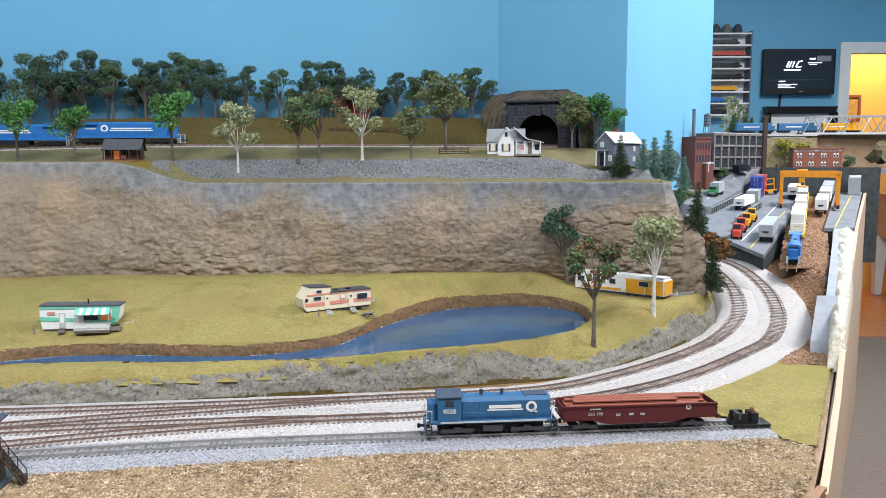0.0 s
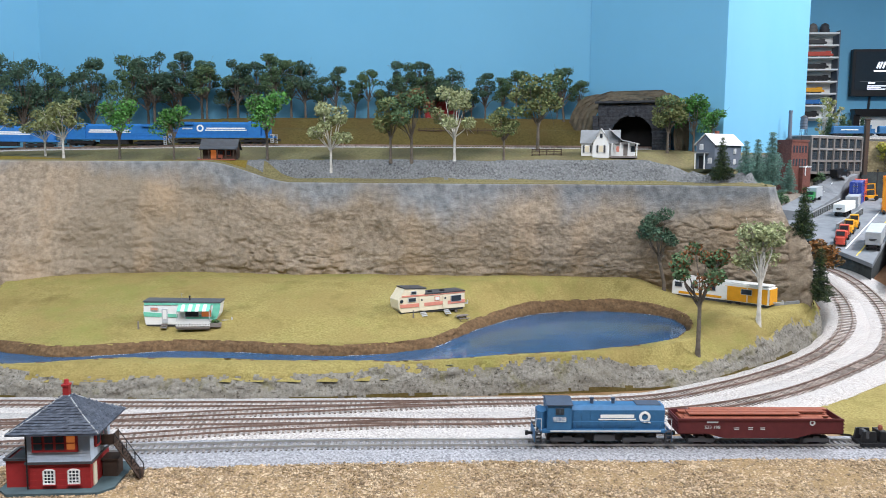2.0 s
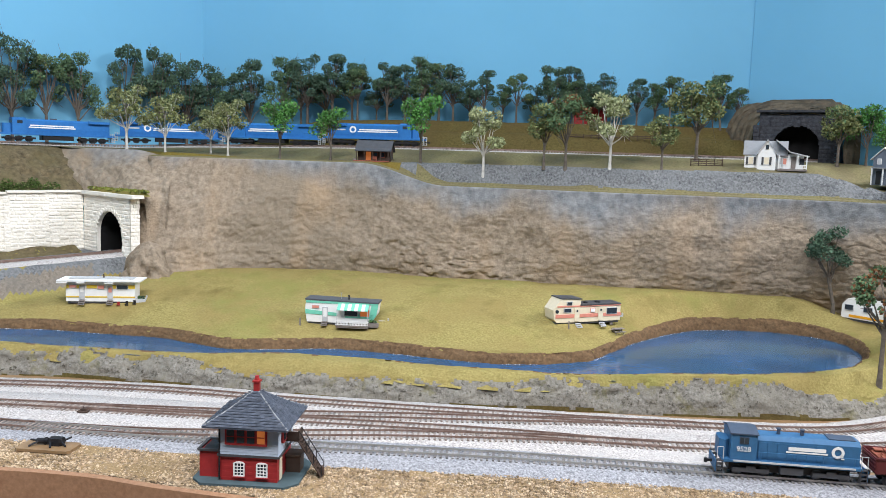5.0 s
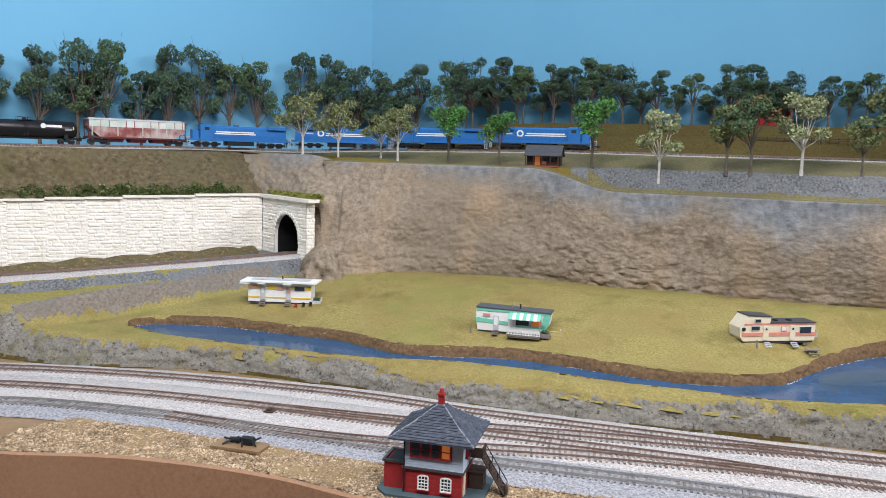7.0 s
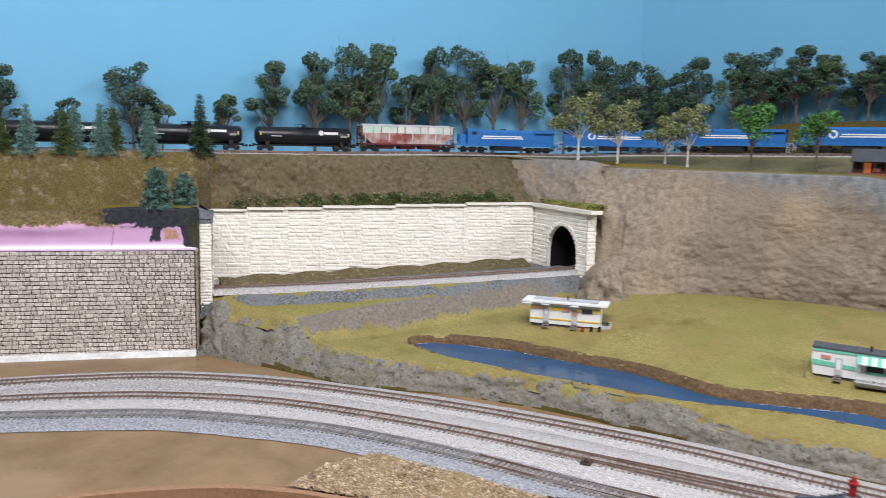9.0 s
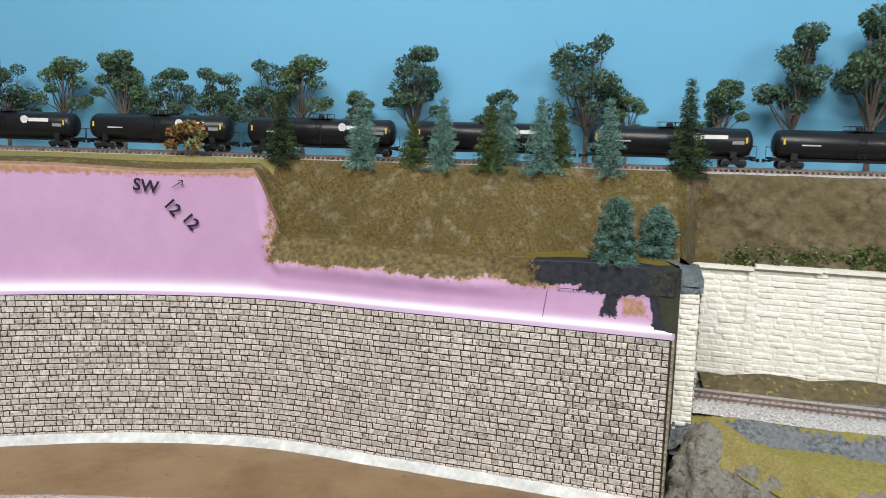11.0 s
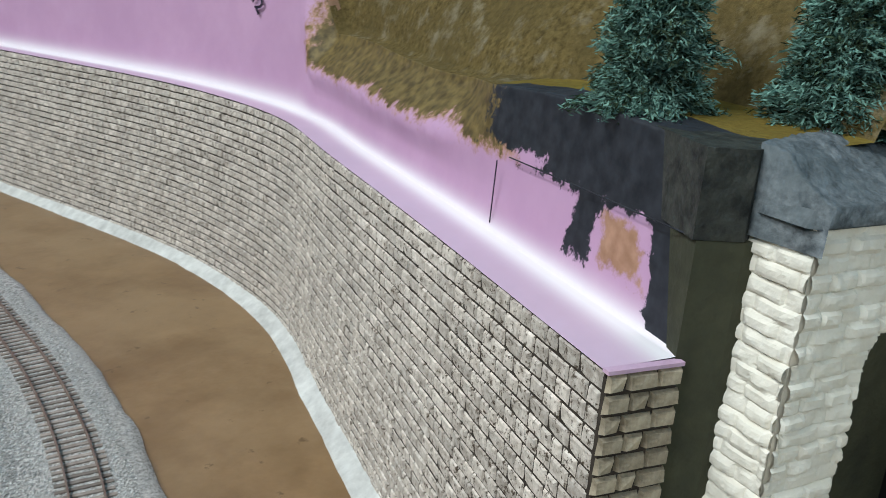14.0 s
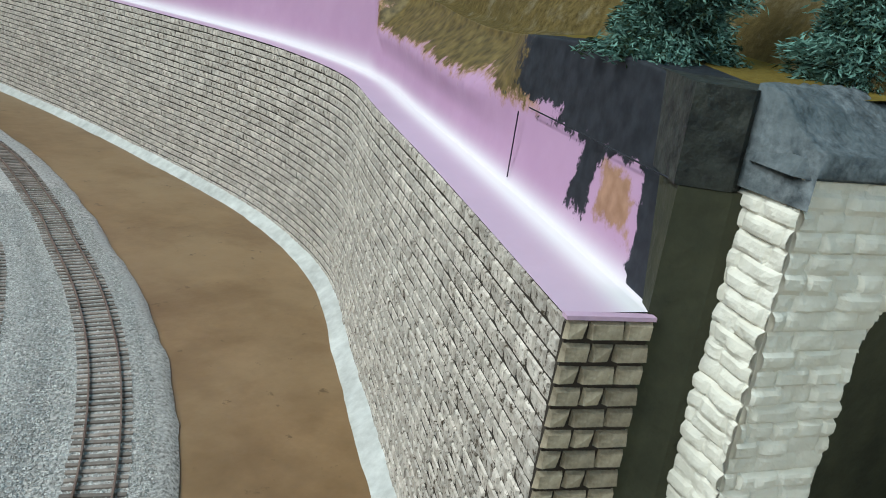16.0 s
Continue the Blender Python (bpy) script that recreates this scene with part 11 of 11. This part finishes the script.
for x, z, w, h in ((-0.06, 0.012, 0.13, 0.011), (0.095, 0.098, 0.045, 0.013), (0.115, 0.068, 0.11, 0.008), (0.10, 0.055, 0.06, 0.007), (-0.135, -0.075, 0.05, 0.010), (-0.09, -0.098, 0.15, 0.007), (-0.115, -0.110, 0.10, 0.006), (-0.10, -0.121, 0.13, 0.007)):
    part("text_bar", MB().box((x, -0.0285, z), (w, 0.001, h)), M_SCR, tv)
part("screen_panel", MB().box((0.185, -0.0284, 0.10), (0.11, 0.001, 0.042)), P_GREY, tv)
part("screen_rule", MB().box((-0.02, -0.0284, -0.064), (0.40, 0.001, 0.002)), P_GREY, tv)
part("maker_mark", MB().box((0.02, -0.0262, -0.152), (0.03, 0.001, 0.007)), P_GREY, tv)
part("cable", MB().cyl((-0.115, 0.04, -0.17), (-0.118, 0.045, -0.29), 0.009, n=6), P_BLACK, tv)
sf = thing("display_shelf", "white wall shelf of model locomotives in rows", "shelf", pose(2.165, 6.43, 1.60, 0, 0, 0))
part("back_panel", MB().box((0, 0.06, 0.31), (0.37, 0.006, 0.66)), M_WHITE, sf)
for s_ in (-1, 1):
    part("side_panel", MB().box((s_ * 0.188, 0.0, 0.31), (0.010, 0.13, 0.66)), P_SLBLUE, sf)
eng = ((P_BLACK, -0.05), (P_BLUE, 0.0), (P_ORY, -0.02), (P_TANK, 0.02), (P_TANK, 0.0), (P_CRED, 0.03), (P_DGREY, -0.02))
for k in range(8):
    z = 0.0 + k * 0.0885
    part("shelf_board", MB().box((0, -0.005, z), (0.37, 0.125, 0.011)), M_WHITE, sf)
for k, (m_, dx) in enumerate(eng):
    z = 0.0055 + k * 0.0885 + 1.60
    t = thing("model_locomotive", "display model diesel locomotive on the white shelf", "model", pose(2.165 + dx, 6.415, z, 0, 0, 0), "shelf models")
    part("body", MB().prism([(-0.13, 0.012), (0.13, 0.012), (0.13, 0.026), (0.115, 0.028), (0.112, 0.046), (0.082, 0.048), (0.078, 0.042), (-0.12, 0.042), (-0.13, 0.030)], -0.018, 0.018, "y"), m_, t)
    part("running_gear", MB().box((-0.075, 0, 0.007), (0.07, 0.026, 0.012)).box((0.075, 0, 0.007), (0.07, 0.026, 0.012)).box((0, 0, 0.008), (0.05, 0.026, 0.008)), P_BLACK, t)
for i, x in enumerate((2.015, 2.09, 2.175, 2.26)):
    solid("glass_insulator", MB().lathe([(0.026, 0), (0.034, 0.004), (0.036, 0.03), (0.030, 0.034), (0.031, 0.05), (0.022, 0.066), (0.008, 0.074)], 16, (0, 0, 0)), P_DGREY if i % 2 else P_FACT, "domed dark glass insulator on top of the shelf", "insulator", pose(x, 6.42, 2.2255), "insulators")
# console below the television
cs = thing("mantel_frame", "glossy black wooden frame round a white panel", "frame", pose(2.767, 6.40, 1.56, 0, 0, 0))
part("top_rail", MB().prism([(-0.28, 0.105), (0.28, 0.105), (0.262, 0.05), (-0.262, 0.05)], -0.03, 0.05, "y"), P_DOORW, cs)
part("side_rail", MB().box((-0.258, 0, -0.06), (0.045, 0.06, 0.24)), P_DOORW, cs)
part("side_rail", MB().box((0.258, 0, -0.06), (0.045, 0.06, 0.24)), P_DOORW, cs)
part("panel", MB().box((0, 0.03, -0.06), (0.49, 0.01, 0.22)), P_WHITE, cs)
# next room: picture, table, plant
pf = thing("framed_picture", "red-brown framed landscape picture on the yellow wall", "picture", pose(3.865, 7.835, 1.735, 0, 0, 0))
for x, z, w, h in ((0, 0.115, 0.20, 0.024), (0, -0.115, 0.20, 0.024), (-0.09, 0, 0.024, 0.21), (0.09, 0, 0.024, 0.21)):
    part("frame_rail", MB().box((x, 0, z), (w, 0.022, h)), P_RUST, pf)
part("canvas", MB().box((0, 0.006, 0), (0.165, 0.008, 0.21)), mat("painted_canvas", (0.30, 0.16, 0.05), (0.62, 0.38, 0.14), 14, 0.6), pf)
ct = thing("console_table", "tan painted console table with tapered legs", "table", pose(4.08, 7.0, 0.0, 0, 0, 0))
part("top", MB().box((0.3, 0.2, 0.93), (0.90, 0.46, 0.03)), M_TAN, ct)
part("apron", MB().box((0.3, 0.2, 0.73), (0.86, 0.42, 0.37)), M_TAN, ct)
for x in (-0.10, 0.70):
    for y in (0.02, 0.38):
        part("leg", MB().box((x, y, 0.28), (0.06, 0.06, 0.54), top=1.7), M_WHITE, ct)
pr = thing("printer", "black desktop printer on the tiled floor", "printer", pose(4.38, 7.1, 0.005, 0, 0, 0))
part("body", MB().box((0, 0, 0.08), (0.38, 0.3, 0.15), ch=0.02), P_BLACK, pr)
part("tray", MB().box((0, -0.17, 0.05), (0.26, 0.06, 0.02)), P_DGREY, pr)
hp = broadleaf("house_plant", "green leafy house plant in the next room", 0.35, 0.34, [L_MID, L_PALE], M_TRUNK, 71, clumps=9, leaf=0.02, per=50, bare=0.3)
hp.matrix_basis = pose(4.25, 7.25, 1.50 - 0.02)
solid("plant_stand", MB().box((0, 0, 0.475), (0.16, 0.16, 0.95)).lathe([(0.07, 0.95), (0.10, 1.10), (0.11, 1.28), (0.10, 1.32), (0.09, 1.50)], 16), P_DKBR, "tall dark brown plant stand with a pot", "plant stand", pose(4.25, 7.25, 0.004))


# ---------------------------------------------------------------- stones of the tall wall
def stone_mesh(seed, w, h, d):
    r = np.random.default_rng(seed)
    mb = MB()
    c = 0.0007
    j = lambda: r.normal() * 0.00026
    vs = [(-w / 2 + j(), 0, -h / 2 + j()), (w / 2 + j(), 0, -h / 2 + j()), (w / 2 + j(), 0, h / 2 + j()), (-w / 2 + j(), 0, h / 2 + j())]
    vs += [(-w / 2 + c + j(), -d + j() * 0.8, -h / 2 + c), (w / 2 - c + j(), -d + j() * 0.8, -h / 2 + c), (w / 2 - c, -d + j() * 0.8, h / 2 - c), (-w / 2 + c, -d + j() * 0.8, h / 2 - c)]
    return vs, [(4, 5, 6, 7), (0, 1, 5, 4), (1, 2, 6, 5), (2, 3, 7, 6), (3, 0, 4, 7)]


rs = np.random.default_rng(21)
NR = 25
RH = (WT - WB) / NR
variants = {}
for kind_, material in (("front", M_STONEP), ("end", M_STONEG)):
    for wi, w in enumerate((0.0068, 0.0088, 0.0108, 0.0128)):
        vs, fs = stone_mesh(wi + (9 if kind_ == "end" else 0), w - 0.0007, RH - 0.0006 if kind_ == "front" else RH - 0.0012, 0.0011 if kind_ == "front" else 0.0018)
        me = bpy.data.meshes.new("stone_block")
        me.from_pydata(vs, [], fs)
        me.materials.append(material)
        me.update()
        variants[kind_, wi] = me
WD = (0.0068, 0.0088, 0.0108, 0.0128)
rest = MB()
for r in range(NR):
    z = WB + (r + 0.5) * RH
    q = 0.0003 if r % 2 else -0.002
    q = max(q, 0.0002)
    first = True
    while q < 1.37:
        wi = int(rs.integers(0, 4))
        if first and r % 2:
            wi = 0
        first = False
        w = WD[wi]
        x, y = at_q(q + w / 2, 0.0016)
        # cdir runs away from the near end, so the face's own left-to-right is turned round
        m = pose(x, y, z, 0, 0, q_angle(q + w / 2) + 180)
        if q < 0.105:
            ob = new("stone_block", variants["front", wi])
            ob.parent = castle
            ob.matrix_basis = m
        else:
            vs, fs = stone_mesh(int(rs.integers(0, 40)), w - 0.0003, RH - 0.0007, 0.0010 + rs.random() * 0.0004)
            rest.add(vs, fs, 0, m)
        q += w
    b = 0.0004
    for wi in ((1, 0, 2) if r % 2 else (0, 2, 1)):
        w = WD[wi] * 0.975
        x, y = at_q(0.0, b + w / 2)
        ob = new("stone_block", variants["end", wi])
        ob.parent = castle
        ob.matrix_basis = pose(x, y, z, 0, 0, ea + 90 + 180) @ pose(0, -0.0013, 0)
        b += w
part("stone_courses", rest, M_STONE, castle, kind="stuff")
